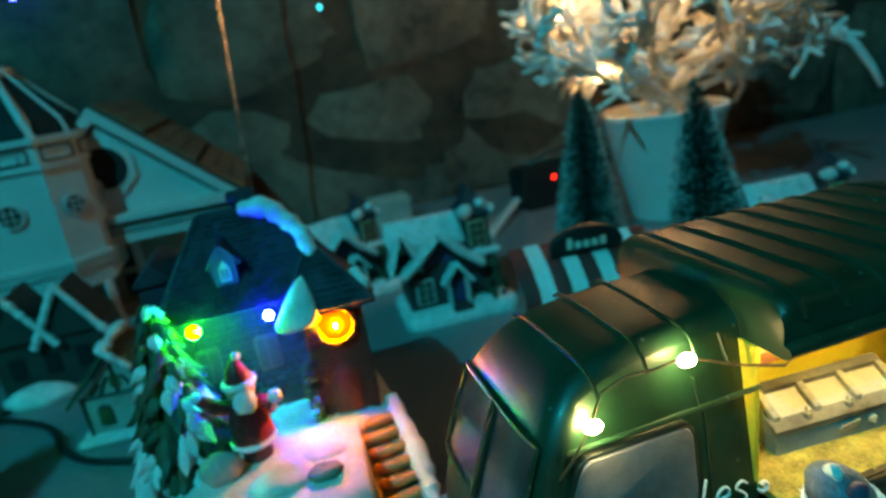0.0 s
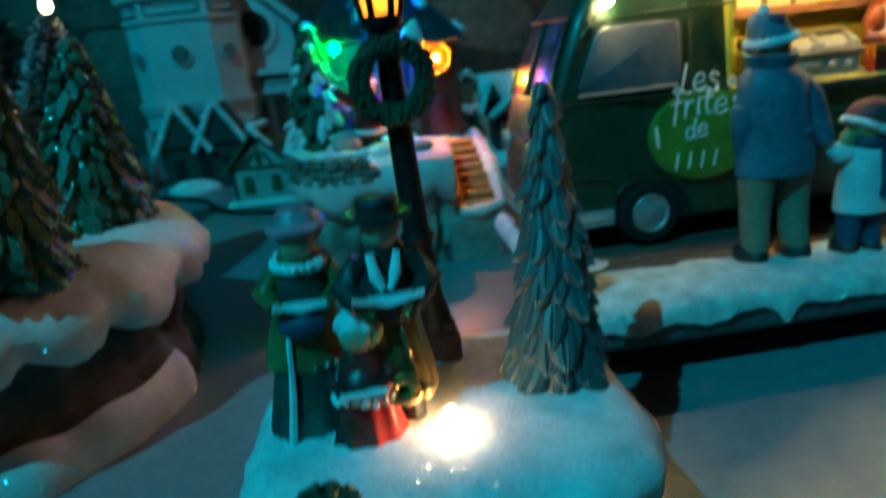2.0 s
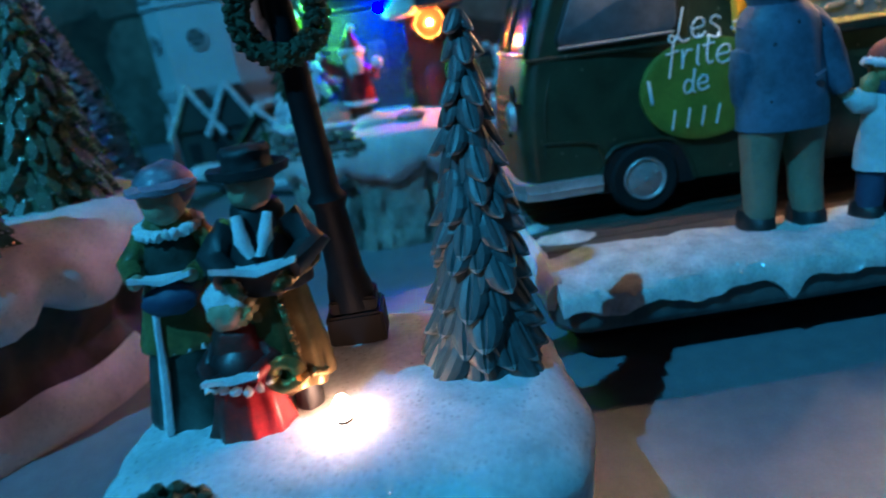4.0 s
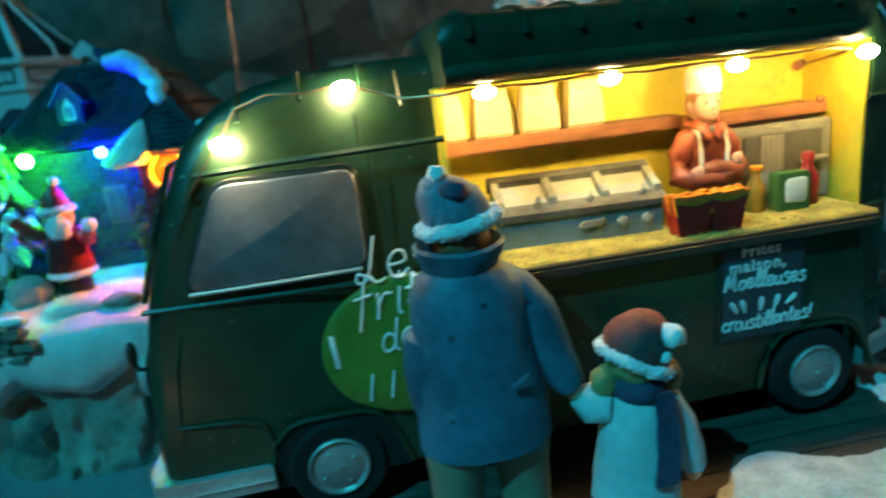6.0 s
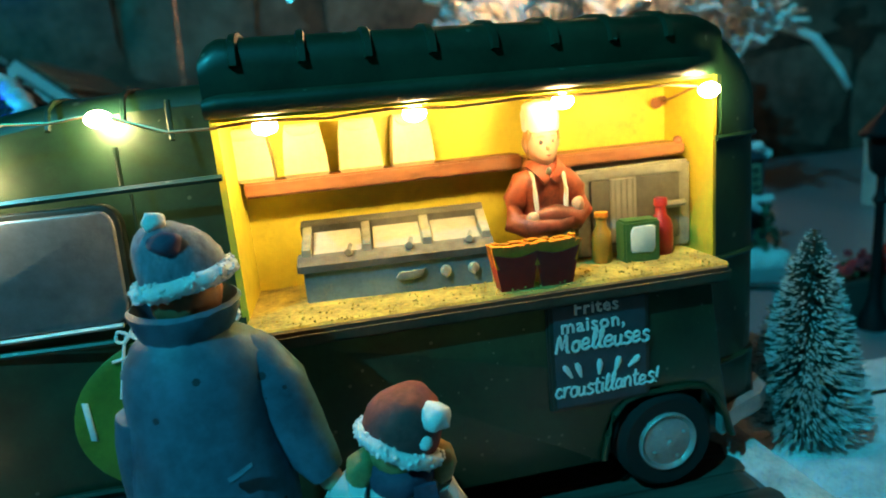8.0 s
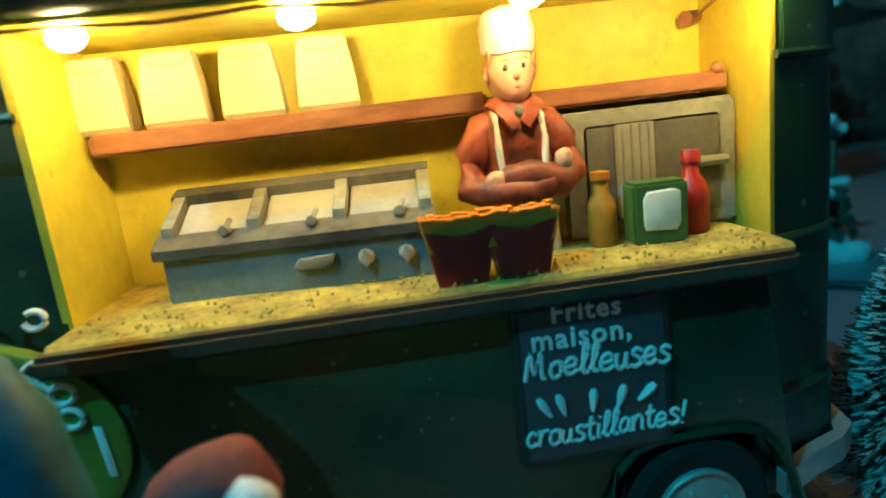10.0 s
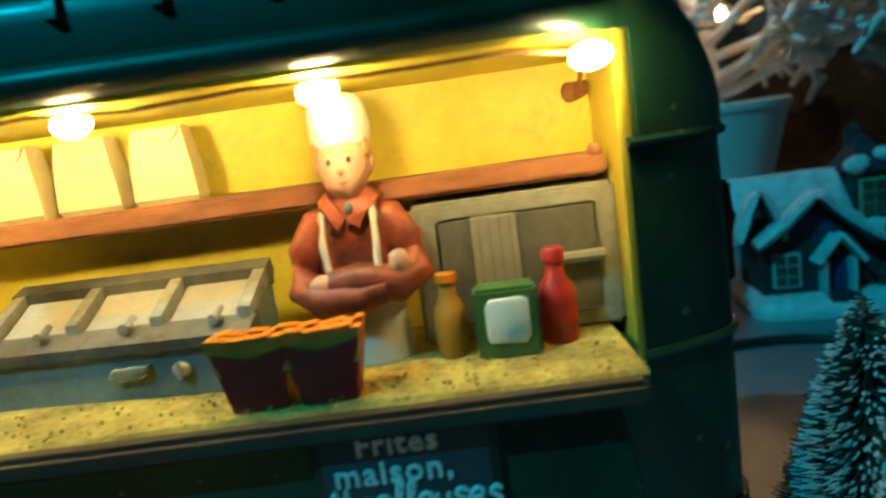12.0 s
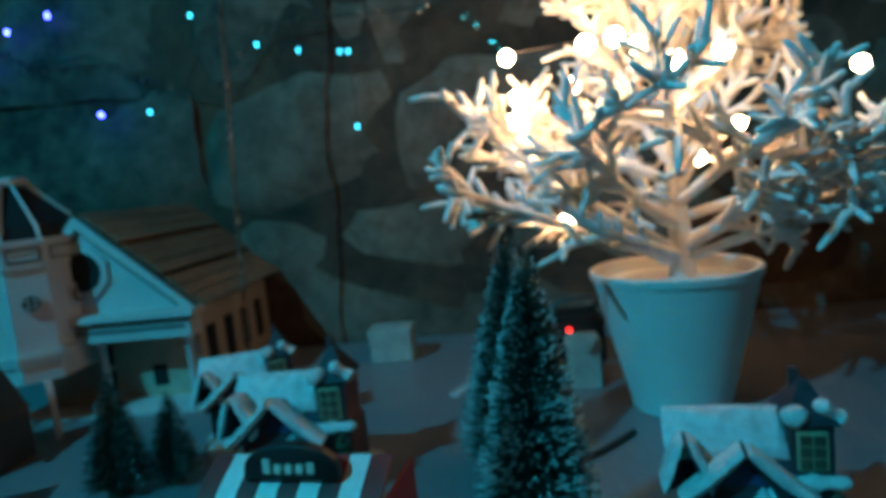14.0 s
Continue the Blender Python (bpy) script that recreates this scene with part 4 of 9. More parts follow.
    bt = thing("ketchup_bottle", "red sauce bottle standing on the counter", "bottle", (0.1545, 0.0155, 0.0952), 0, "sauce bottles")
    bm = bmesh.new()
    lathe(bm, (0, 0, 0), [(0.0028, 0), (0.0033, 0.0007), (0.0033, 0.0078), (0.0029, 0.0098), (0.0016, 0.0116), (0.0015, 0.0140)], 14)
    part("bottle", bm, M_KETCHUP, bt, at_world=False)
    bm = bmesh.new()
    lathe(bm, (0, 0, 0), [(0.0017, 0.0138), (0.0019, 0.0140), (0.0019, 0.0158), (0.0016, 0.0163), (0.0002, 0.0164)], 12)
    part("cap", bm, M_KETCHUP, bt, at_world=False)
    # crumbs on the counter, too small to count
    bm = bmesh.new()
    rng = random.Random(9)
    for _ in range(240):
        x, y = rng.uniform(0.043, 0.162), rng.uniform(-0.004, 0.010)
        ball(bm, (x, y, 0.0959), rng.uniform(0.00015, 0.0004), sub=1)
    solo("counter_crumbs", bm, M_SAND, "yellow grit scattered over the counter", "crumbs", (0.1, 0.003, 0.0957), kind="stuff")


build_truck_goods()


def build_string_lights():
    st = thing("string_lights", "copper wire with six warm bulbs along the truck's hatch", "string lights", (0.07, 0.004, 0.140))
    wire = [(-0.0300, 0.0075, 0.1200), (-0.0235, 0.0060, 0.1280), (-0.0165, 0.0070, 0.1370), (-0.0120, 0.0090, 0.1440), (-0.0040, 0.0092, 0.1466), (0.0050, 0.0090, 0.1460), (0.0120, 0.0088, 0.1468), (0.0180, 0.0080, 0.1460),
            (0.0300, 0.0050, 0.1418), (0.0400, -0.0012, 0.1416), (0.0500, 0.0030, 0.1424), (0.0650, 0.0030, 0.1416), (0.0800, 0.0030, 0.1424), (0.0950, 0.0030, 0.1414), (0.1120, 0.0030, 0.1420), (0.1300, 0.0030, 0.1416), (0.1500, 0.0040, 0.1420), (0.1610, 0.0080, 0.1410), (0.1650, 0.0310, 0.1375)]
    bm = bmesh.new()
    tube(bm, wire, 0.00038, 6)
    part("wire", bm, M_WIRE, st)
    for x, y, z in ((-0.0160, 0.0072, 0.1358), (0.0155, 0.0086, 0.1460), (0.0510, 0.0050, 0.1410), (0.0855, 0.0050, 0.1408), (0.1222, 0.0042, 0.1404), (0.1608, 0.0022, 0.1398)):
        bm = bmesh.new()
        ball(bm, (x, y, z), 0.0022, sub=2, squash=(1.35, 0.85, 0.9))
        part("bulb", bm, M_BULB, st, "glowing warm bulb")


build_string_lights()


def build_base():
    bs = thing("truck_base", "grey stone base with planks and dripping glitter snow under the truck", "display base", (0.065, 0.0, 0.0))
    x0, x1, y0, y1 = -0.0535, 0.186, -0.062, 0.090
    edge = rounded(x0, x1, y0, y1, 0.012, 6)
    bm = bmesh.new()
    rings = []
    for z, d in ((0.0140, 0.0040), (0.0150, 0.0015), (0.0180, 0.0), (0.0245, 0.0006), (0.0280, 0.002), (0.0292, 0.005)):
        rings.append([(x + 0.0009 * noise.noise(Vector((x * 80, y * 80, z * 120))), y + 0.0009 * noise.noise(Vector((x * 80, y * 80, z * 120 + 5))), z) for x, y in inset(edge, d)])
    loft(bm, rings)
    part("slab", bm, M_STONE, bs)
    bm = bmesh.new()
    box(bm, x0 + 0.012, x1 - 0.012, y0 + 0.024, y1 - 0.014, 0.0, 0.0142, 0.001)
    part("plinth", bm, M_BLACK, bs, "black plastic battery plinth")
    # planked roadway
    rng = random.Random(3)
    for k in range(13):
        ya = -0.034 + 0.0088 * k
        bm = bmesh.new()
        xa, xb = x0 + 0.004 + rng.uniform(0, 0.004), x1 - 0.006 - rng.uniform(0, 0.012)
        loft(bm, [[(x, ya + 0.0003 + 0.0003 * math.sin(x * 130 + k), 0.0285), (x, ya + 0.0003, 0.0304 + 0.0003 * noise.noise(Vector((x * 70, k, 0)))), (x, ya + 0.0044, 0.0309 + 0.0004 * noise.noise(Vector((x * 60, k, 3)))), (x, ya + 0.0084, 0.0304 + 0.0003 * noise.noise(Vector((x * 70, k, 7)))), (x, ya + 0.0084, 0.0285)]
                  for x in np.linspace(xa, xb, 14)])
        part("plank", bm, M_PLANK, bs)
    # snow bank along the front and the corner, with drips over the edge
    def bank(name, xs, back, front_lip, drip):
        bm = bmesh.new()
        rings = []
        for x in xs:
            yb, d = back(x), drip(x)
            fr = y0 - 0.0012
            h = 0.0026 + 0.0010 * noise.noise(Vector((x * 60, 1.7, 0)))
            w = 0.0008 * noise.noise(Vector((x * 150, 0, 4)))
            rings.append([(x, yb, 0.0300), (x, yb - 0.0016, 0.0300 + h * 0.55), (x, (yb + fr) / 2, 0.0302 + h + w), (x, fr + 0.006, 0.0298 + h * 0.9), (x, fr + 0.0015, 0.0290 + h * 0.35), (x, fr - 0.0006, 0.0268),
                          (x, fr - 0.0008, 0.0262 - d), (x, fr + 0.0008, 0.0256 - d), (x, fr + 0.0030, 0.0256 - d * 0.5), (x, fr + 0.006, 0.0270)])
        loft(bm, rings)
        for v in bm.verts:
            v.co += noise.noise_vector(v.co * 260) * 0.0007 + noise.noise_vector(v.co * 90) * 0.0009
        return part(name, bm, M_SNOW2, bs, "lumpy dripping snow with grit and glitter")
    def drip(x):
        s = 0.0010 + 0.0034 * max(0.0, noise.noise(Vector((x * 62, 9, 2))) + 0.25) + 0.0012 * max(0.0, noise.noise(Vector((x * 210, 4, 2))))
        for c, wd, dd in ((0.022, 0.0035, 0.0062), (0.070, 0.003, 0.0030), (0.105, 0.004, 0.0045), (-0.035, 0.010, 0.0035), (0.150, 0.005, 0.004)):
            s += dd * math.exp(-((x - c) / wd) ** 2)
        return s
    bank("front_snow", np.linspace(x0 + 0.002, x1 - 0.004, 210), lambda x: -0.026 - 0.010 * noise.noise(Vector((x * 28, 3, 1))) + 0.014 * math.exp(-((x - 0.12) / 0.02) ** 2), 0, drip)
    # snow on the left edge and behind
    bm = bmesh.new()
    rings = []
    for y in np.linspace(y0 + 0.006, y1 - 0.006, 40):
        wdt = 0.006 + 0.004 * noise.noise(Vector((3, y * 60, 1)))
        d = 0.001 + 0.004 * max(0, noise.noise(Vector((8, y * 70, 2))))
        rings.append([(x0 + wdt, y, 0.0300), (x0 + wdt * 0.6, y, 0.0322), (x0 + 0.001, y, 0.0310), (x0 - 0.0012, y, 0.0275), (x0 - 0.0014, y, 0.0240 - d), (x0 + 0.001, y, 0.0236 - d), (x0 + 0.003, y, 0.0280)])
    loft(bm, rings)
    part("edge_snow", bm, M_SNOW, bs, "glittering snow on the edge")
    bm = bmesh.new()
    rings = []
    for y in np.linspace(y0 + 0.004, y1 - 0.006, 40):
        wdt = 0.014 + 0.007 * noise.noise(Vector((13, y * 50, 1))) + (0.02 if y < -0.03 else 0)
        rings.append([(x1 - wdt, y, 0.0300), (x1 - wdt * 0.7, y, 0.0324), (x1 - 0.002, y, 0.0315), (x1 + 0.0012, y, 0.0270), (x1 + 0.0012, y, 0.0225), (x1 - 0.002, y, 0.0222), (x1 - 0.004, y, 0.0280)])
    loft(bm, rings)
    part("edge_snow", bm, M_SNOW2, bs, "glittering snow on the edge")
    for cx, cy, r, sq in ((-0.037, -0.012, 0.009, 0.18), (-0.047, 0.004, 0.006, 0.25)):
        bm = bmesh.new()
        ball(bm, (cx, cy, 0.0305), r, sub=3, squash=(1.3, 0.8, sq), rough=0.0016, freq=190)
        part("snow_patch", bm, M_SNOW2, bs)


build_base()


# ---- figurines of the truck: painted resin, one mesh each ----
def arm(bm, pts, radii, index, n=10):
    tube(bm, pts, radii, n, index)


def fur_ring(bm, c, r, thick, lift, rng):
    """Rolled woolly trim round a hat, higher towards +x by lift."""
    def at(a, q=1.0):
        return Vector((c[0] + r * q * math.cos(a), c[1] + r * q * math.sin(a), c[2] + lift * math.cos(a)))
    tube(bm, [at(2 * math.pi * k / 48) for k in range(49)], thick, 10, 1)
    for k in range(230):
        a, f = rng.uniform(0, 2 * math.pi), rng.uniform(0, 2 * math.pi)
        p = at(a, 1 + thick / r * math.cos(f))
        ball(bm, p + Vector((0, 0, thick * math.sin(f))), rng.uniform(0.0003, 0.00055), 1, sub=1)


def build_adult():
    bm = bmesh.new()
    X, Y, Z = 0.0345, -0.0365, PL + 0.0005
    # shoes, trousers
    for s in (-1, 1):
        x = X + s * 0.0083
        loft(bm, [oval((x + 0.0008 * s, Y + 0.002, Z + z), rx, ry, 12) for z, rx, ry in ((0.0, 0.0057, 0.0086), (0.0042, 0.0056, 0.0081), (0.0068, 0.0048, 0.0060))], 3)
        loft(bm, [oval((X + s * o, Y + dy, Z + z), rx, ry, 14) for z, o, rx, ry, dy in ((0.0052, 0.0086, 0.0050, 0.0052, 0.0), (0.0085, 0.0084, 0.0052, 0.0055, 0), (0.014, 0.0082, 0.0054, 0.0056, 0.0006), (0.024, 0.0078, 0.0060, 0.0062, 0.0004), (0.034, 0.0072, 0.0070, 0.0076, 0), (0.042, 0.0066, 0.0074, 0.0082, 0))], 2)
    # coat
    loft(bm, [oval((X + dx, Y, Z + z), rx, ry, 20) for z, rx, ry, dx in ((0.0355, 0.0143, 0.0102, 0.0002), (0.0360, 0.0152, 0.0112, 0.0), (0.044, 0.0150, 0.0114, 0), (0.052, 0.0142, 0.0108, -0.0003), (0.060, 0.0137, 0.0102, -0.0004), (0.067, 0.0136, 0.0098, -0.0006), (0.0722, 0.0130, 0.0090, -0.0008), (0.0755, 0.0108, 0.0076, -0.0012), (0.0772, 0.0084, 0.0064, -0.0016), (0.0785, 0.0070, 0.0058, -0.0016))], 0)
    # collar
    loft(bm, [oval((X - 0.0016, Y, Z + z), rx, ry, 18, tilt=(0.0, 0.12)) for z, rx, ry in ((0.0752, 0.0080, 0.0066), (0.0775, 0.0086, 0.0072), (0.0800, 0.0096, 0.0082), (0.0822, 0.0103, 0.0088), (0.0829, 0.0095, 0.0080), (0.0785, 0.0076, 0.0064))], 0)
    # arms
    arm(bm, [(X - 0.0080, Y, Z + 0.0722), (X - 0.0098, Y, Z + 0.0690), (X - 0.0115, Y + 0.0003, Z + 0.062), (X - 0.0124, Y + 0.0005, Z + 0.054), (X - 0.0122, Y + 0.001, Z + 0.047), (X - 0.0105, Y + 0.001, Z + 0.0410), (X - 0.0080, Y + 0.001, Z + 0.0385)], [0.0042, 0.0048, 0.0049, 0.0046, 0.0041, 0.0034, 0.0015], 0, 12)
    arm(bm, [(X + 0.0065, Y, Z + 0.0728), (X + 0.0095, Y, Z + 0.0700), (X + 0.0135, Y - 0.0005, Z + 0.0640), (X + 0.0160, Y - 0.001, Z + 0.056), (X + 0.0185, Y - 0.001, Z + 0.049), (X + 0.0205, Y - 0.0015, Z + 0.0450)], [0.0040, 0.0050, 0.0055, 0.0052, 0.0046, 0.0034], 0, 12)
    ball(bm, (X + 0.0212, Y - 0.0018, Z + 0.0438), 0.0024, 4, squash=(1, 1, 1.1))
    # pocket fold
    tube(bm, [(X + 0.0045, Y - 0.0116, Z + 0.0525), (X + 0.0085, Y - 0.0106, Z + 0.0540)], 0.0005, 5, 0)
    # head, hat with rolled brim and bobble
    ball(bm, (X - 0.0010, Y + 0.0008, Z + 0.0840), 0.0066, 4, sub=3, squash=(0.94, 1.0, 1.1))
    ball(bm, (X - 0.0010, Y - 0.0008, Z + 0.0832), 0.0066, 5, sub=3, squash=(0.96, 0.95, 0.8))
    loft(bm, [oval((X - 0.0010 + dx, Y + 0.0004, Z + z), r, r, 20, tilt=(0, 0.08)) for z, r, dx in ((0.0860, 0.0076, 0), (0.0885, 0.0079, -0.0003), (0.0915, 0.0077, -0.0009), (0.0940, 0.0068, -0.0017), (0.0960, 0.0052, -0.0026), (0.0973, 0.0032, -0.0034), (0.0979, 0.0012, -0.0038))], 6)
    rng = random.Random(9)
    fur_ring(bm, (X - 0.0010, Y + 0.0004, Z + 0.0868), 0.0078, 0.0017, 0.0012, rng)
    ball(bm, (X - 0.0050, Y - 0.0010, Z + 0.0980), 0.0021, 1, sub=3, rough=0.0006, freq=700)
    ball(bm, (X - 0.0024, Y - 0.0052, Z + 0.0945), 0.0030, 8, sub=3, squash=(1.0, 0.75, 0.8), rough=0.0005, freq=500)
    bm.transform(Matrix.Translation((X, Y, PL)) @ Matrix(((1, 0, 0.02, 0), (0, 1, 0.13, 0), (0, 0, 0.962, 0), (0, 0, 0, 1))) @ Matrix.Translation((-X, -Y, -PL)))
    crumple(bm)
    solo("adult_figurine", bm, [M_COAT, M_FUR, M_TROUSER, M_SHOE, M_SKIN, M_HAIR, M_HAT, M_SHOE, M_SCARF], "painted resin figurine in blue coat and woolly hat on snowy base", "figurine", (X, Y, PL), "customers at the truck", angle=50)


def build_child():
    bm = bmesh.new()
    X, Y, Z = 0.0655, -0.0420, PL + 0.0005
    for s in (-1, 1):
        loft(bm, [oval((X + s * 0.0050, Y + 0.0012, Z + z), rx, ry, 12) for z, rx, ry in ((0.0, 0.0047, 0.0065), (0.0038, 0.0046, 0.0062), (0.0060, 0.0039, 0.0049))], 3)
        loft(bm, [oval((X + s * o, Y, Z + z), r, r * 1.05, 12) for z, o, r in ((0.0048, 0.0050, 0.0040), (0.0095, 0.0048, 0.0042), (0.018, 0.0044, 0.0048), (0.022, 0.004, 0.005))], 2)
    loft(bm, [oval((X, Y, Z + z), rx, ry, 18) for z, rx, ry in ((0.0172, 0.0094, 0.0078), (0.0176, 0.0103, 0.0085), (0.024, 0.0098, 0.0082), (0.032, 0.0086, 0.0074), (0.038, 0.0080, 0.0068), (0.0425, 0.0062, 0.0056), (0.045, 0.0048, 0.0048))], 0)
    arm(bm, [(X - 0.0066, Y, Z + 0.0400), (X - 0.0098, Y + 0.001, Z + 0.0402), (X - 0.0125, Y + 0.002, Z + 0.0428)], [0.0040, 0.0042, 0.0032], 0)
    ball(bm, (X - 0.0135, Y + 0.0025, Z + 0.0442), 0.0020, 4)
    arm(bm, [(X + 0.0066, Y, Z + 0.0395), (X + 0.0100, Y - 0.0005, Z + 0.033), (X + 0.0128, Y - 0.0005, Z + 0.026), (X + 0.0142, Y, Z + 0.0215)], [0.0038, 0.0042, 0.0037, 0.0028], 0)
    ball(bm, (X + 0.0146, Y, Z + 0.0198), 0.0019, 4)
    # hair bunches, scarf
    ball(bm, (X, Y + 0.0002, Z + 0.0500), 0.0064, 5, sub=3, squash=(1, 1, 1.05))
    ball(bm, (X, Y + 0.0024, Z + 0.0495), 0.0055, 4, sub=3)
    ball(bm, (X - 0.0078, Y - 0.0002, Z + 0.0458), 0.0036, 5, sub=2, squash=(0.85, 0.8, 1.15), rough=0.0006, freq=500)
    ball(bm, (X + 0.0078, Y - 0.0008, Z + 0.0448), 0.0036, 5, sub=2, squash=(0.85, 0.8, 1.15), rough=0.0006, freq=500)
    loft(bm, [oval((X, Y, Z + z), r, r, 16, tilt=(0, 0.1)) for z, r in ((0.0425, 0.0060), (0.0435, 0.0068), (0.0455, 0.0068), (0.0468, 0.0058))], 6)
    rings = [[(X + dx - w, Y - d, Z + z), (X + dx + w, Y - d, Z + z), (X + dx + w, Y - d + 0.0012, Z + z), (X + dx - w, Y - d + 0.0012, Z + z)] for z, w, d, dx in ((0.0440, 0.0022, 0.0068, 0.0035), (0.038, 0.0024, 0.0078, 0.0040), (0.031, 0.0024, 0.0088, 0.0036), (0.0245, 0.0026, 0.0094, 0.0028))]
    loft(bm, rings, 6)
    # hat, trim and bobble
    loft(bm, [oval((X + dx, Y + 0.0004, Z + z), r, r, 18, tilt=(-0.35 + 0.35 * k / 5, -0.1)) for k, (z, r, dx) in enumerate(((0.0495, 0.0072, 0), (0.0525, 0.0077, 0.0004), (0.0555, 0.0074, 0.0009), (0.0582, 0.0058, 0.0015), (0.0600, 0.0034, 0.0020), (0.0606, 0.0010, 0.0022)))], 7)
    rng = random.Random(19)
    fur_ring(bm, (X, Y + 0.0004, Z + 0.0498), 0.0074, 0.0013, -0.0034, rng)
    ball(bm, (X + 0.0060, Y - 0.0052, Z + 0.0560), 0.0030, 1, sub=2, rough=0.0007, freq=700)
    ball(bm, (X + 0.0040, Y - 0.0066, Z + 0.0520), 0.0014, 1, sub=2, squash=(1, 0.5, 1))
    bm.transform(Matrix.Translation((X, Y, PL)) @ Matrix(((1, 0, 0.10, 0), (0, 1, 0.15, 0), (0, 0, 0.97, 0), (0, 0, 0, 1))) @ Matrix.Translation((-X, -Y, -PL)))
    crumple(bm)
    solo("child_figurine", bm, [M_JACKET, M_FUR, M_NAVY, M_SHOE, M_SKIN, M_BLOND, M_SCARF, M_MAROON], "painted resin child figurine, white jacket and maroon bobble hat, on base", "figurine", (X, Y, PL), "customers at the truck", angle=50)


def build_cook():
    bm = bmesh.new()
    X, Y, Z = 0.1215, 0.0195, 0.0952
    loft(bm, [oval((X + 0.0015, Y, Z + z), rx, ry, 16) for z, rx, ry in ((0.0, 0.0072, 0.0056), (0.006, 0.0066, 0.0052), (0.012, 0.0062, 0.0048))], 1)
    loft(bm, [oval((X, Y, Z + z), rx, ry, 18) for z, rx, ry in ((0.0105, 0.0075, 0.0056), (0.016, 0.0080, 0.0058), (0.0205, 0.0082, 0.0056), (0.0240, 0.0074, 0.0050), (0.0265, 0.0048, 0.0042), (0.0280, 0.0034, 0.0034))], 0)
    # folded arms
    arm(bm, [(X - 0.0040, Y, Z + 0.0236), (X - 0.0070, Y, Z + 0.0228), (X - 0.0098, Y - 0.0008, Z + 0.0185), (X - 0.0108, Y - 0.0020, Z + 0.0130), (X - 0.0070, Y - 0.0060, Z + 0.0118), (X + 0.0010, Y - 0.0072, Z + 0.0118), (X + 0.0058, Y - 0.0068, Z + 0.0128)], [0.0026, 0.0033, 0.0036, 0.0034, 0.0031, 0.0028, 0.0022], 0, 12)
    arm(bm, [(X + 0.0040, Y, Z + 0.0236), (X + 0.0070, Y, Z + 0.0228), (X + 0.0098, Y - 0.0008, Z + 0.0190), (X + 0.0112, Y - 0.0020, Z + 0.0140), (X + 0.0080, Y - 0.0055, Z + 0.0128), (X + 0.0010, Y - 0.0066, Z + 0.0145), (X - 0.0046, Y - 0.0062, Z + 0.0142)], [0.0026, 0.0033, 0.0036, 0.0034, 0.0031, 0.0027, 0.0022], 0, 12)
    ball(bm, (X - 0.0062, Y - 0.0066, Z + 0.0142), 0.0022, 3, squash=(1.2, 0.8, 0.8))
    ball(bm, (X + 0.0085, Y - 0.0062, Z + 0.0165), 0.0021, 3, squash=(1.0, 0.8, 1.0))
    # bib, straps, collar
    slab(bm, [(X - 0.0048, Z + 0.0130), (X + 0.0048, Z + 0.0130), (X + 0.0046, Z + 0.0160), (X - 0.0046, Z + 0.0160)], Y - 0.0068, Y - 0.004, "y", 1, bevel=0.0004)
    for s in (-1, 1):
        tube(bm, [(X + s * 0.0046, Y - 0.0064, Z + 0.0155), (X + s * 0.0050, Y - 0.0062, Z + 0.0205), (X + s * 0.0048, Y - 0.0046, Z + 0.0246), (X + s * 0.0042, Y - 0.001, Z + 0.0262)], 0.0007, 6, 1)
    slab(bm, [(X - 0.0042, Z + 0.0148), (X + 0.0042, Z + 0.0148), (X + 0.0042, Z + 0.0154), (X - 0.0042, Z + 0.0154)], Y - 0.0071, Y - 0.006, "y", 4)
    ball(bm, (X + 0.0002, Y - 0.0046, Z + 0.0256), 0.0011, 4, squash=(0.8, 0.6, 1.1))
    # head and tall hat
    head = bmesh.new()
    hx = X + 0.0002
    loft(head, [oval((hx, Y - 0.0004 + dy, Z + z), rx, ry, 20) for z, rx, ry, dy in ((0.0262, 0.0030, 0.0030, 0.0), (0.0284, 0.0031, 0.0031, -0.0006), (0.0292, 0.0034, 0.0038, -0.0010), (0.0306, 0.0047, 0.0050, -0.0006), (0.0326, 0.0055, 0.0056, -0.0002), (0.0352, 0.0058, 0.0056, 0.0), (0.0378, 0.0056, 0.0053, 0.0), (0.0396, 0.0048, 0.0048, 0.0))], 3)
    ball(head, (hx, Y - 0.0060, Z + 0.0336), 0.0011, 3, sub=2, squash=(0.8, 0.9, 1.0))
    for s in (-1, 1):
        ball(head, (hx + s * 0.0021, Y - 0.0054, Z + 0.0352), 0.0007, 6, sub=2, squash=(1.1, 0.6, 1.0))
        tube(head, [(hx + s * 0.0013, Y - 0.0056, Z + 0.0367), (hx + s * 0.0024, Y - 0.0055, Z + 0.0370), (hx + s * 0.0033, Y - 0.0048, Z + 0.0366)], 0.0003, 5, 5)
    tube(head, [(hx - 0.0013, Y - 0.0054, Z + 0.0315), (hx, Y - 0.0058, Z + 0.0312), (hx + 0.0013, Y - 0.0054, Z + 0.0315)], 0.00045, 6, 0)
    for s in (-1, 1):
        ball(head, (hx + s * 0.0060, Y - 0.0002, Z + 0.0342), 0.0014, 3, sub=2, squash=(0.5, 0.8, 1.4))
        ball(head, (hx + s * 0.0055, Y - 0.0012, Z + 0.0374), 0.0015, 5, sub=2, squash=(0.5, 1.5, 1.5), rough=0.0003, freq=900)
    ball(head, (hx, Y + 0.0012, Z + 0.0352), 0.0068, 5, sub=3, squash=(0.96, 0.86, 0.86), rough=0.0004, freq=700)
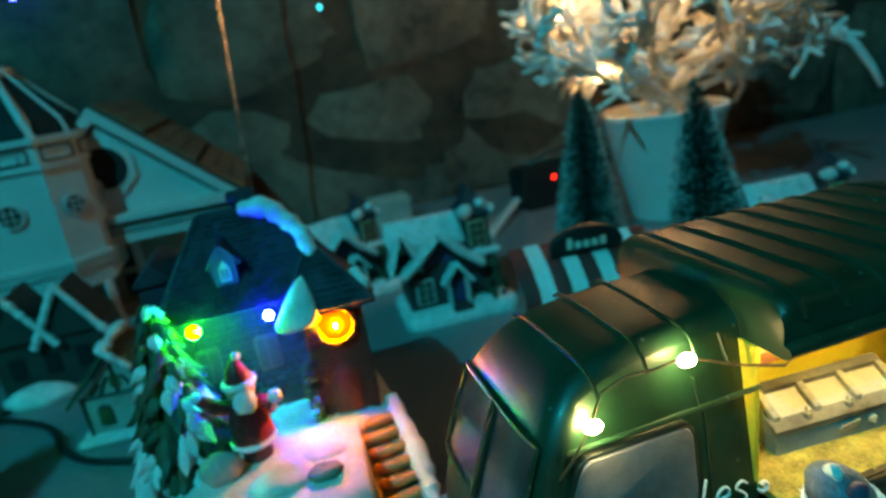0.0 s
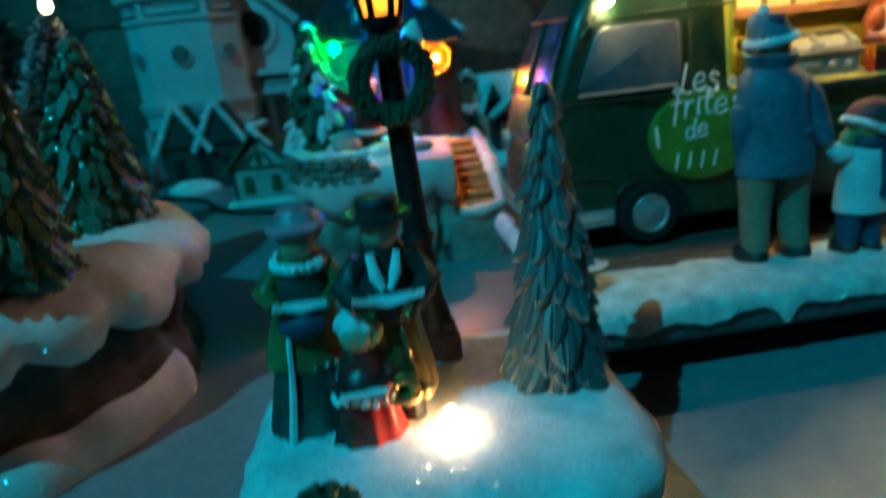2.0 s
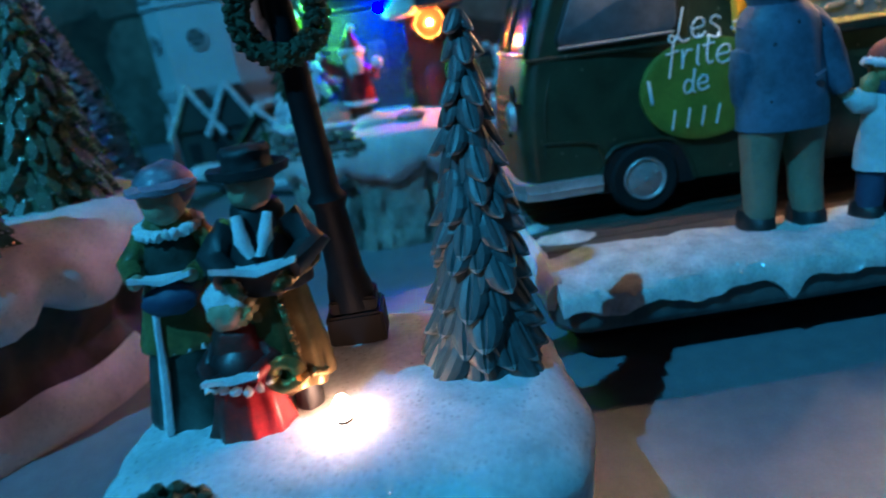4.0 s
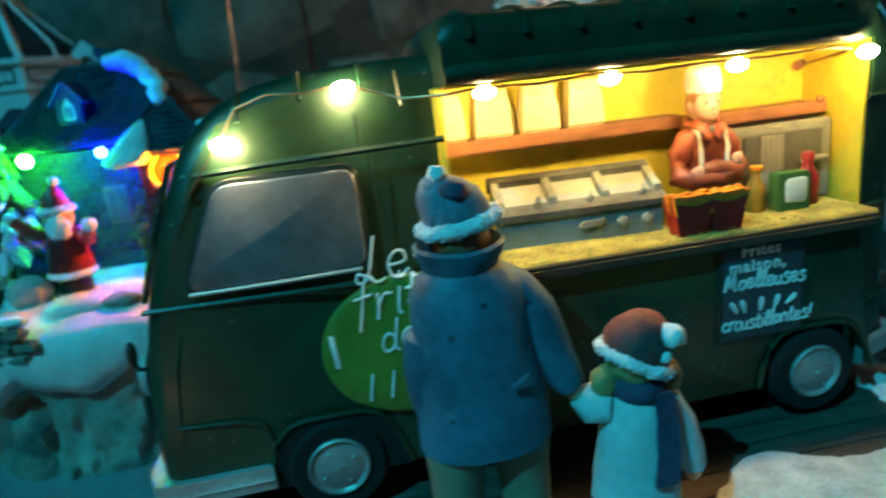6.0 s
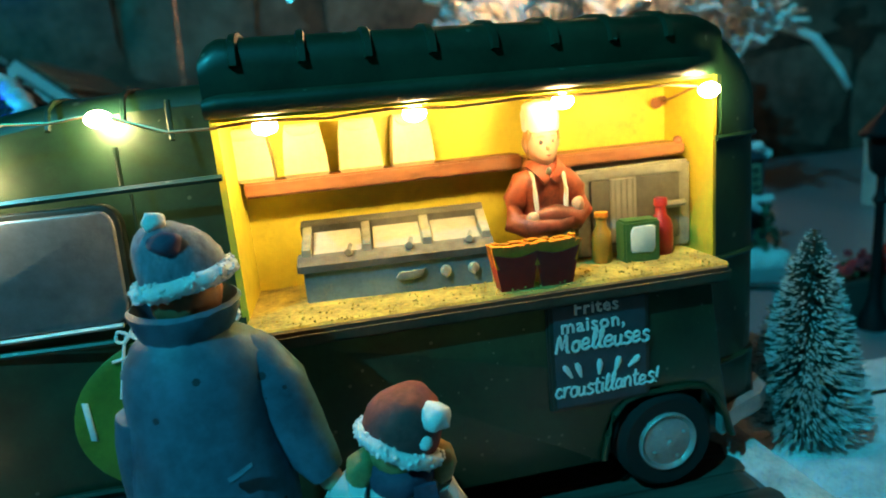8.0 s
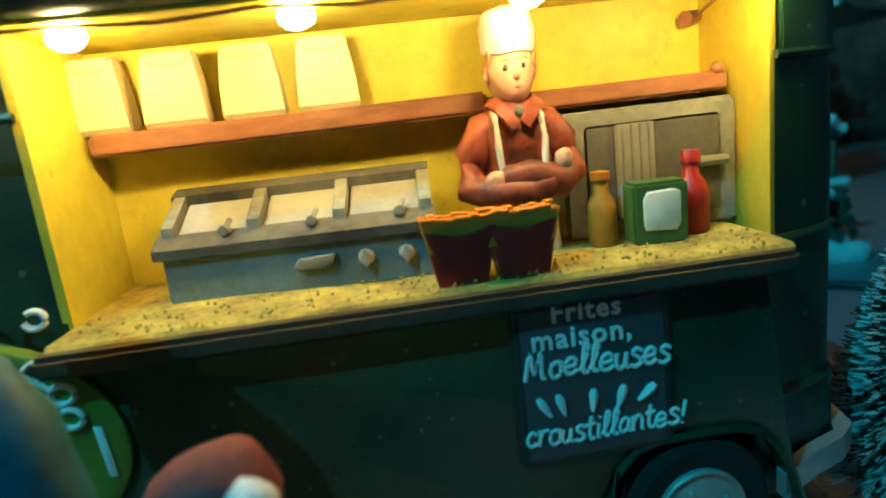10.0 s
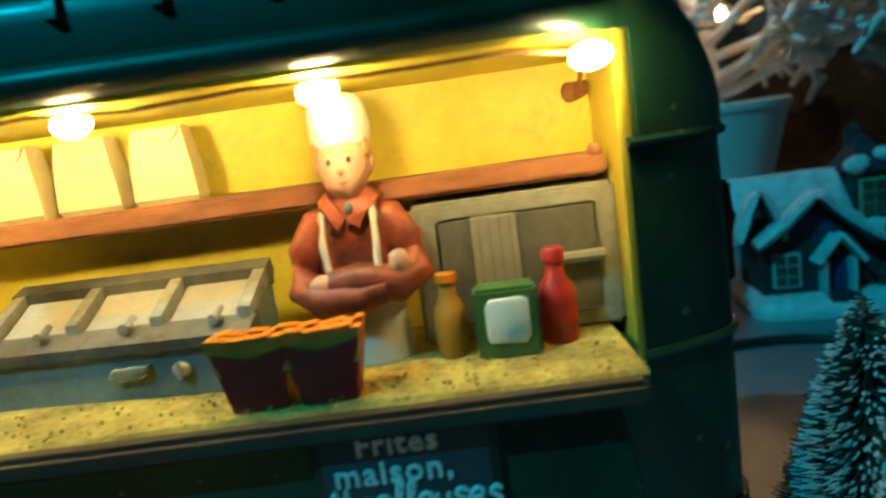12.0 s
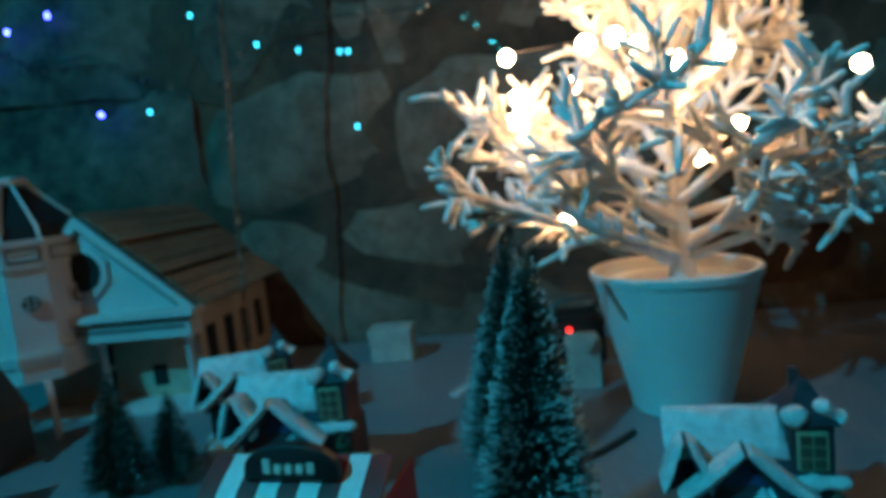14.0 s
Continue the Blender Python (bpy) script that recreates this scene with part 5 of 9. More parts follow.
    loft(head, [oval((hx, Y + 0.0002, Z + z), r, r, 20, tilt=(0, 0.06)) for z, r in ((0.0384, 0.0056), (0.0385, 0.0064), (0.0394, 0.0066), (0.0412, 0.0067), (0.0436, 0.0066), (0.0456, 0.0060), (0.0468, 0.0046), (0.0474, 0.0016))], 1)
    head.transform(Matrix.Translation((hx, Y, Z + 0.0256)) @ Matrix.Diagonal((0.86, 0.88, 0.86, 1)) @ Matrix.Translation((-hx, -Y, -Z - 0.0268)))
    merge(bm, head)
    # open collar
    for s in (-1, 1):
        loft(bm, [[(hx + s * u, Y + v - 0.0006, Z + z), (hx + s * (u + 0.0018), Y + v - 0.0008, Z + z - 0.0016)] + [(hx + s * (u + 0.0018), Y + v + 0.0014, Z + z - 0.0016), (hx + s * u, Y + v + 0.0010, Z + z)] for u, v, z in ((0.0002, -0.0056, 0.0240), (0.0018, -0.0050, 0.0258), (0.0032, -0.0040, 0.0274), (0.0040, -0.0016, 0.0284), (0.0044, 0.0012, 0.0282))], 0)
    bm.transform(Matrix.Translation((X, Y, Z)) @ Matrix.Diagonal((0.89, 0.95, 1.07, 1)) @ Matrix.Translation((-X, -Y, -Z)))
    crumple(bm)
    solo("cook_figurine", bm, [M_RED, M_CHEFWHITE, M_HAIR, M_COOKFACE, M_BLUEGREY, M_GINGER, M_SHOE], "painted resin cook figurine with folded arms and white hat behind counter", "figurine", (X, Y, Z), angle=50)


build_adult()
build_child()
build_cook()


# ---- materials of the village ----
M_ROCK = mat("pale_moulded_rock", (0.33, 0.28, 0.23), 0.7, scale=170, var=0.45, bump=0.9, dirt=(0.13, 0.065, 0.035), dirt_amount=0.85)
M_DARKROCK = mat("brown_moulded_rock", (0.065, 0.042, 0.028), 0.7, scale=160, var=0.4, bump=0.7, dirt=(0.04, 0.03, 0.02), dirt_amount=0.6)
M_CLIFF = mat("dark_island_rock", (0.07, 0.075, 0.075), 0.75, scale=200, var=0.45, bump=0.7)
M_PINKSNOW = mat("thick_glitter_snow", (0.66, 0.58, 0.54), 0.6, scale=640, var=0.14, bump=0.9, glitter=700)
M_SLATE = mat("blue_slate_shingle", (0.028, 0.036, 0.054), 0.7, scale=420, var=0.5, bump=0.7)
# house wall grey taken near black: the shade is in the colour
M_SHADOWWALL = mat("shaded_grey_house_wall", (0.020, 0.023, 0.027), 0.7, scale=300, var=0.25, bump=0.4)
M_BRICK = mat("red_brick_paint", (0.11, 0.030, 0.020), 0.65, scale=500, var=0.3, bump=0.5)
M_BRICKJOINT = mat("dark_brick_joint", (0.10, 0.04, 0.03), 0.8, scale=500)
M_DOOR = mat("maroon_door_paint", (0.16, 0.022, 0.018), 0.45, scale=350, var=0.25)
M_TRIM = mat("cream_trim_paint", (0.45, 0.40, 0.26), 0.6, scale=400, var=0.2)
M_LOG = mat("log_step_paint", (0.46, 0.22, 0.07), 0.6, scale=300, var=0.3, bump=0.5)
M_WALLSTONE = mat("grey_green_wall_stone", (0.20, 0.21, 0.17), 0.75, scale=240, var=0.35, bump=0.6)
M_PINE = mat("dark_pine_paint", (0.020, 0.060, 0.028), 0.6, scale=400, var=0.4, bump=0.5)
M_PINEGLIT = mat("glitter_pine_paint", (0.040, 0.095, 0.050), 0.5, scale=420, var=0.7, bump=1.0, glitter=900, dirt=(0.28, 0.14, 0.05), dirt_amount=0.85, foil=True)
M_BRISTLE = mat("green_bristle", (0.018, 0.060, 0.050), 0.6, scale=300, var=0.4, bump=0)
M_FROST = mat("frosted_bristle_tip", (0.60, 0.66, 0.66), 0.7, scale=300, var=0.2, bump=0)
M_CONE = mat("blue_green_scale_paint", (0.045, 0.085, 0.088), 0.40, scale=420, var=0.6, bump=0.9, dirt=(0.10, 0.12, 0.12), dirt_amount=0.4, stretch=(2.2, 2.2, 0.35))
M_CONETIP = mat("frosted_scale_edge", (0.27, 0.31, 0.30), 0.6, scale=500, var=0.45, bump=0.7, dirt=(0.05, 0.08, 0.08), dirt_amount=0.7)
M_BARK = mat("brown_stem", (0.10, 0.055, 0.03), 0.8, scale=300)
M_CHURCH = mat("white_card", (0.50, 0.51, 0.51), 0.6, scale=120, var=0.06, bump=0.2, dirt=(0.5, 0.47, 0.42), dirt_amount=0.25)
M_CHURCHSIDE = mat("raw_cardboard", (0.42, 0.33, 0.25), 0.75, scale=120, var=0.15, bump=0.2)
M_CHURCHROOF = mat("brown_wood_roof", (0.22, 0.11, 0.06), 0.7, scale=160, var=0.35, bump=0.4, stretch=(1, 0.2, 1))
# near-black on solid plates stands in for the shade inside openings
M_HOLE = mat("unlit_opening_black", (0.006, 0.006, 0.007), 0.8, scale=200)
M_FLOCK = mat("white_flocked_twig", (0.80, 0.79, 0.76), 0.9, scale=500, var=0.12, bump=1.0)
M_POT = mat("white_pot_glaze", (0.72, 0.71, 0.68), 0.45, scale=60, var=0.05, bump=0.1, dirt=(0.5, 0.45, 0.4), dirt_amount=0.2)
M_HOUSEDARK = mat("maroon_house_wall", (0.10, 0.035, 0.040), 0.65, scale=350, var=0.3, bump=0.4)
M_PURPLE = mat("purple_gable_paint", (0.08, 0.05, 0.14), 0.6, scale=350, var=0.25)
M_TANWIN = mat("tan_window_paint", (0.14, 0.070, 0.045), 0.5, scale=350, var=0.25)
M_GREENWIN = mat("yellow_green_window", (0.045, 0.11, 0.030), 0.45, scale=350, var=0.25)
M_BLUEDOOR = mat("blue_door_paint", (0.03, 0.05, 0.14), 0.5, scale=350)
M_REDCLOTH = mat("red_awning_paint", (0.42, 0.03, 0.03), 0.55, scale=300, var=0.2)
M_WHITECLOTH = mat("white_awning_paint", (0.78, 0.78, 0.76), 0.55, scale=300, var=0.1)
M_TUDOR = mat("pale_plaster_paint", (0.36, 0.38, 0.34), 0.7, scale=300, var=0.2, bump=0.4)
# for beams and dark trim, also for shade drawn on the church
M_BEAM = mat("dark_beam_and_shade_paint", (0.05, 0.04, 0.035), 0.6, scale=350)
M_MOSS = mat("mossy_roof_paint", (0.075, 0.085, 0.05), 0.8, scale=260, var=0.4, bump=0.7)
M_IRON = mat("black_iron_paint", (0.008, 0.008, 0.009), 0.6, scale=300, var=0.3, bump=0.3)
M_IRON.node_tree.nodes["Principled BSDF"].inputs["IOR"].default_value = 1.25
M_WREATH = mat("wreath_green", (0.015, 0.045, 0.020), 0.8, scale=500, var=0.5, bump=1.0)
M_LANTERN = mat("lit_lantern_pane", (1, 0.55, 0.1), 0.4, bump=0, glow=(1.0, 0.30, 0.02), glow_strength=3.2)


def see_through(m, share):
    """Lets a share of light straight through a thin pane."""
    n, ln = m.node_tree.nodes, m.node_tree.links
    clear, mixed = n.new("ShaderNodeBsdfTransparent"), n.new("ShaderNodeMixShader")
    clear.inputs["Color"].default_value = (1.0, 0.62, 0.22, 1)
    mixed.inputs[0].default_value = share
    ln.new(n["Principled BSDF"].outputs[0], mixed.inputs[1])
    ln.new(clear.outputs[0], mixed.inputs[2])
    ln.new(mixed.outputs[0], n["Material Output"].inputs["Surface"])


see_through(M_LANTERN, 0.5)
M_FLAME = mat("lantern_bulb", (1, 0.7, 0.3), 0.4, bump=0, glow=(1.0, 0.46, 0.10), glow_strength=24.0)
M_SMALLBULB = mat("warm_white_bulb", (1, 0.9, 0.7), 0.3, bump=0, glow=(1.0, 0.66, 0.30), glow_strength=85.0)
M_PINEBULB = mat("warm_pine_bulb", (1, 0.9, 0.7), 0.3, bump=0, glow=(1.0, 0.70, 0.36), glow_strength=34.0)
M_TREEBULB = mat("tree_bulb", (1, 0.9, 0.7), 0.3, bump=0, glow=(1.0, 0.60, 0.27), glow_strength=58.0)
M_LEDGREEN = mat("green_led", (0.2, 1, 0.3), 0.3, bump=0, glow=(0.0004, 1.0, 0.012), glow_strength=620.0)
M_LEDBLUE = mat("blue_led", (0.2, 0.3, 1), 0.3, bump=0, glow=(0.0006, 0.004, 1.0), glow_strength=1500.0)
M_LEDORANGE = mat("orange_led", (1, 0.5, 0.1), 0.3, bump=0, glow=(1.0, 0.27, 0.010), glow_strength=6000.0)
M_MICROBLUE = mat("blue_micro_light", (0.2, 0.3, 1), 0.3, bump=0, glow=(0.02, 0.03, 1.0), glow_strength=60.0)
M_MICROCYAN = mat("cyan_micro_light", (0.2, 1, 1), 0.3, bump=0, glow=(0.02, 0.7, 1.0), glow_strength=3.0)
M_LENS = mat("amber_lamp_lens", (0.30, 0.05, 0.004), 0.4, bump=0, glow=(1.0, 0.17, 0.006), glow_strength=1.6)
M_LEDRED = mat("red_led", (1, 0.1, 0.1), 0.3, bump=0, glow=(1.0, 0.02, 0.01), glow_strength=4.0)
M_TINSEL = mat("tinsel_wire", (0.50, 0.36, 0.28), 0.25, 0.8, scale=500, var=0.4, glitter=500)
M_DRESS = mat("red_dress_paint", (0.62, 0.030, 0.025), 0.38, scale=300, var=0.55, bump=0.9)
M_DGREEN = mat("green_dress_paint", (0.020, 0.075, 0.060), 0.38, scale=300, var=0.55, bump=0.9)
M_OCHRE = mat("ochre_cloak_paint", (0.30, 0.160, 0.050), 0.38, scale=300, var=0.55, bump=0.9)
M_GOLD = mat("bronze_coat_paint", (0.24, 0.150, 0.050), 0.32, 0.6, scale=260, var=0.5, bump=0.6)
M_GILT = mat("gilt_paint", (0.42, 0.27, 0.08), 0.3, 0.7, scale=400, var=0.35, bump=0.5)
M_PINKHAT = mat("mauve_bonnet_paint", (0.46, 0.24, 0.30), 0.38, scale=300, var=0.55)
M_FLOWER = mat("red_flower_paint", (0.40, 0.02, 0.03), 0.6, scale=400, var=0.3)
M_REDCOAT = mat("crimson_coat_paint", (0.34, 0.022, 0.022), 0.38, scale=300, var=0.55)


def spikes(name, rows, material, parent, label="", sides=3):
    """Many thin spikes (from, to, thickness) in one mesh."""
    verts, faces = [], []
    for a, b, r in rows:
        a, b = Vector(a), Vector(b)
        d = (b - a).normalized()
        s = d.cross(Vector((0, 0, 1)) if abs(d.z) < 0.9 else Vector((1, 0, 0))).normalized() * r
        o = d.cross(s)
        k = len(verts)
        verts += [a + s, a - s * 0.5 + o * 0.87, a - s * 0.5 - o * 0.87, b + s * 0.55, b - s * 0.28 + o * 0.48, b - s * 0.28 - o * 0.48]
        faces += [(k, k + 1, k + 4, k + 3), (k + 1, k + 2, k + 5, k + 4), (k + 2, k, k + 3, k + 5), (k + 3, k + 4, k + 5)]
    me = bpy.data.meshes.new(name)
    me.from_pydata(verts, [], faces)
    me.materials.append(material)
    ob = new(name, me)
    ob.parent = parent
    return tagged(ob, label) if label else ob


def brush_tree(place, tip, radius, count, label, seed, frost=0.5, group="bottle brush trees"):
    t = thing("bottle_brush_tree", label, "toy tree", place, 0, group)
    rng = random.Random(seed)
    axis = Vector(tip) - Vector(place)
    h = axis.length
    up = axis.normalized()
    e1 = up.cross(Vector((0, 1, 0))).normalized()
    e2 = up.cross(e1)
    bm = bmesh.new()
    tube(bm, [(0, 0, 0), axis * 0.5, axis * 0.99], [radius * 0.06, radius * 0.05, radius * 0.02], 6)
    part("stem", bm, M_BARK, t, at_world=False)
    bm = bmesh.new()
    lathe(bm, (0, 0, 0), [(radius * 0.32, 0.0), (radius * 0.34, h * 0.012), (radius * 0.28, h * 0.05), (0.0005, h * 0.055)], 14)
    part("foot", bm, M_BARK, t, at_world=False)
    green, white = [], []
    for k in range(count):
        f = 0.06 + 0.935 * (1 - math.sqrt(rng.random())) ** 0.95
        a = rng.uniform(0, 2 * math.pi)
        r = radius * ((1 - f) ** 0.72 + 0.03) * rng.uniform(0.82, 1.06)
        out = e1 * math.cos(a) + e2 * math.sin(a)
        p0 = axis * f + out * r * 0.12
        p1 = axis * f + out * r + up * r * rng.uniform(0.02, 0.35)
        mid = p0.lerp(p1, 0.80)
        green.append((p0, p1 if rng.random() > frost else mid, radius * 0.012))
        if rng.random() < frost:
            white.append((mid, p1, radius * 0.015))
    spikes("bristles", green, M_BRISTLE, t, "dense dark green bristles")
    spikes("frost", white, M_FROST, t, "white frosted bristle tips")
    return t


def scale_mesh(name, w, l, thick, material, curl=0.3, blunt=False):
    """One leaf-like scale that hangs along -z and bulges along -y."""
    bm = bmesh.new()
    rings = []
    shape = ((0.0, 0.45, 0.0), (-0.25 * l, 0.85, -0.12 * l), (-0.55 * l, 1.0, -0.22 * l), (-0.82 * l, 0.62, -0.30 * l - curl * l * 0.3), (-l, 0.10, -0.34 * l - curl * l * 0.6))
    if blunt:
        shape = ((0.0, 0.55, 0.0), (-0.30 * l, 0.92, -0.15 * l), (-0.58 * l, 1.0, -0.27 * l), (-0.80 * l, 0.80, -0.36 * l), (-0.90 * l, 0.58, -0.41 * l), (-l, 0.22, -0.44 * l))
    for z, k, o in shape:
        if blunt:
            rings.append([(-w * k / 2, o + thick * 0.45, z), (-w * k * 0.42, o + thick * 0.05, z), (-w * k * 0.26, o - thick * 0.22, z), (-w * k * 0.08, o - thick * 0.30, z), (0, o - thick * 0.16, z), (w * k * 0.08, o - thick * 0.30, z),
                          (w * k * 0.26, o - thick * 0.22, z), (w * k * 0.42, o + thick * 0.05, z), (w * k / 2, o + thick * 0.45, z)])
        else:
            rings.append([(-w * k / 2, o + thick * 0.5, z), (-w * k * 0.2, o - thick * 0.35, z), (w * k * 0.2, o - thick * 0.35, z), (w * k / 2, o + thick * 0.5, z)])
    if blunt:
        loft(bm, rings[:5])
        loft(bm, rings[4:], 1)
    else:
        loft(bm, rings)
    return mesh_of(name, bm, material, not blunt, 50)


def scale_tree(name, place, height, radius, rows, mesh, label, category, tip=(0, 0), seed=1, snow=None, snow_share=0.0, part_name="scale", top=None, group="", stem=M_BARK, spacing=0.42, grow=(0.55, 0.75)):
    t = thing(name, label, category, place, 0, group)
    rng = random.Random(seed)
    bm = bmesh.new()
    lathe(bm, (0, 0, 0), [(radius * 0.55, 0.0), (radius * 0.50, height * 0.1), (radius * 0.25, height * 0.6), (0.0006, height * 0.98)], 10)
    for v in bm.verts:
        v.co.x += tip[0] * v.co.z / height
        v.co.y += tip[1] * v.co.z / height
    part("stem", bm, stem, t, at_world=False)
    for i in range(rows):
        f = (i + 0.5) / rows
        z = height * (0.10 + 0.92 * f)
        r = radius * (1 - f) ** 0.78 + radius * 0.05
        n = max(4, int(2 * math.pi * r / (radius * spacing)))
        s = grow[0] + grow[1] * (1 - f)
        for k in range(n):
            a = 2 * math.pi * (k + 0.5 * (i % 2)) / n + rng.uniform(-0.12, 0.12)
            ob = new(part_name, snow if snow and rng.random() < snow_share else mesh)
            ob.parent = t
            q = s * rng.uniform(0.85, 1.15)
            ob.matrix_basis = (pose(tip[0] * z / height, tip[1] * z / height, z + rng.uniform(-1, 1) * height * 0.012, 0, 0, math.degrees(a) + 90)
                               @ pose(0, -r * 0.62, 0, rng.uniform(-14, 6), rng.uniform(-8, 8), rng.uniform(-14, 14)) @ Matrix.Scale(q, 4))
    return t


def prism(bm, x0, x1, y0, y1, z0, z1, along="x", index=0, over=0.0):
    """Gabled solid: a ridge along x or y."""
    if along == "x":
        m = (y0 + y1) / 2
        slab(bm, [(y0 - over, z0), (y1 + over, z0), (m, z1)], x0, x1, "x", index)
    else:
        m = (x0 + x1) / 2
        slab(bm, [(x0 - over, z0), (x1 + over, z0), (m, z1)], y0, y1, "y", index)


def roof_sheet(bm, a, b, c, d, thick, index=0):
    """A slab over four corners (in order), given thickness along its normal."""
    a, b, c, d = (Vector(p) for p in (a, b, c, d))
    n = (b - a).cross(d - a).normalized()
    if n.z < 0:
        n = -n
    loft(bm, [[a, b, c, d], [p + n * thick for p in (a, b, c, d)]], index)


def shingles(parent, a, b, c, d, rows, cols, material, name="shingle", jitter=0.12, seed=0):
    """Rows of overlapping shingles on the four-cornered slope: a-b the eave, d-c the ridge."""
    a, b, c, d = (Vector(p) for p in (a, b, c, d))
    n = (b - a).cross(d - a).normalized()
    if n.z < 0:
        n = -n
    rng = random.Random(seed)
    inv = basis(parent).inverted()
    for i in range(rows):
        f0, f1 = i / rows, (i + 1.25) / rows
        e0, e1 = a.lerp(d, f0), b.lerp(c, f0)
        g0, g1 = a.lerp(d, min(f1, 1)), b.lerp(c, min(f1, 1))
        m = max(2, round(cols * (e1 - e0).length / (b - a).length))
        bm = bmesh.new()
        for k in range(m):
            off = 0.5 if i % 2 else 0.0
            u0, u1 = (k - off + 0.06) / m, (k + 1 - off - 0.06) / m
            u0, u1 = max(u0, 0), min(u1, 1)
            if u1 - u0 < 0.02 / m:
                continue
            t = (e1 - e0).length / m * 0.17 * (1 + rng.uniform(-jitter, jitter) * 4)
            p = [e0.lerp(e1, u0) + n * t * 2.0, e0.lerp(e1, u1) + n * t * 2.0, g0.lerp(g1, u1) + n * t * 0.3, g0.lerp(g1, u0) + n * t * 0.3]
            loft(bm, [[q for q in p], [q - n * t for q in p]])
        bm.transform(inv)
        ob = new(name, mesh_of(name, bm, material, False))
        ob.parent = parent


def snow_blob(bm, pts, r, index=0, flat=0.6, freq=120, rough=0.35):
    """A smooth lumpy roll of snow along points, with rounded ends."""
    run = []
    for p, q in zip(pts, pts[1:]):
        p, q = Vector(p), Vector(q)
        n = max(2, int((q - p).length / (r * 0.45)))
        run += [p.lerp(q, k / n) for k in range(n)]
    run.append(Vector(pts[-1]))
    t0, t1 = (run[1] - run[0]).normalized(), (run[-1] - run[-2]).normalized()
    run = [run[0] - t0 * r * 0.6, run[0] - t0 * r * 0.35] + run + [run[-1] + t1 * r * 0.35, run[-1] + t1 * r * 0.6]
    run = [run[0]] + [(a + b * 2 + c) / 4 for a, b, c in zip(run, run[1:], run[2:])] + [run[-1]]
    rings = []
    for k, c in enumerate(run):
        t = (run[min(k + 1, len(run) - 1)] - run[max(k - 1, 0)]).normalized()
        s = t.cross(Vector((0, 0, 1)))
        s = s.normalized() if s.length > 0.15 else t.cross(Vector((0, 1, 0))).normalized()
        u = s.cross(t)
        e = min(k, len(run) - 1 - k)
        w = r * (0.25, 0.72)[e] if e < 2 else r * (0.92 + 0.45 * noise.noise(c * 170))
        ring = []
        for a in range(12):
            d = s * math.cos(a * math.pi / 6) + u * math.sin(a * math.pi / 6) * (flat + 0.15)
            p = c + d * w
            ring.append(p + noise.noise_vector(p * freq * 1.6) * r * rough * 0.5)
        rings.append(ring)
    loft(bm, rings, index)


def snow_sheet(bm, a, b, c, d, thick, index=0, nu=14, nv=8, ragged=0.0012):
    """A pillowy slab of snow over four corners: a-b the lower edge, d-c the upper; rounded rim, uneven outline."""
    a, b, c, d = (Vector(p) for p in (a, b, c, d))
    n = (b - a).cross(d - a).normalized()
    if n.z < 0:
        n = -n
    rings = []
    for j in range(nv + 1):
        v = j / nv
        top, low = [], []
        for i in range(nu + 1):
            u = i / nu
            p = a.lerp(b, u).lerp(d.lerp(c, u), v)
            p += noise.noise_vector(p * 190) * ragged
            h = ((1 - abs(2 * u - 1) ** 6) * (1 - abs(2 * v - 1) ** 6)) ** 0.5
            top.append(p + n * thick * (0.12 + 0.88 * h) * (1 + 0.25 * noise.noise(p * 140)))
            low.append(p - n * thick * 0.25 * h)
        rings.append(top + low[::-1])
    loft(bm, rings, index)


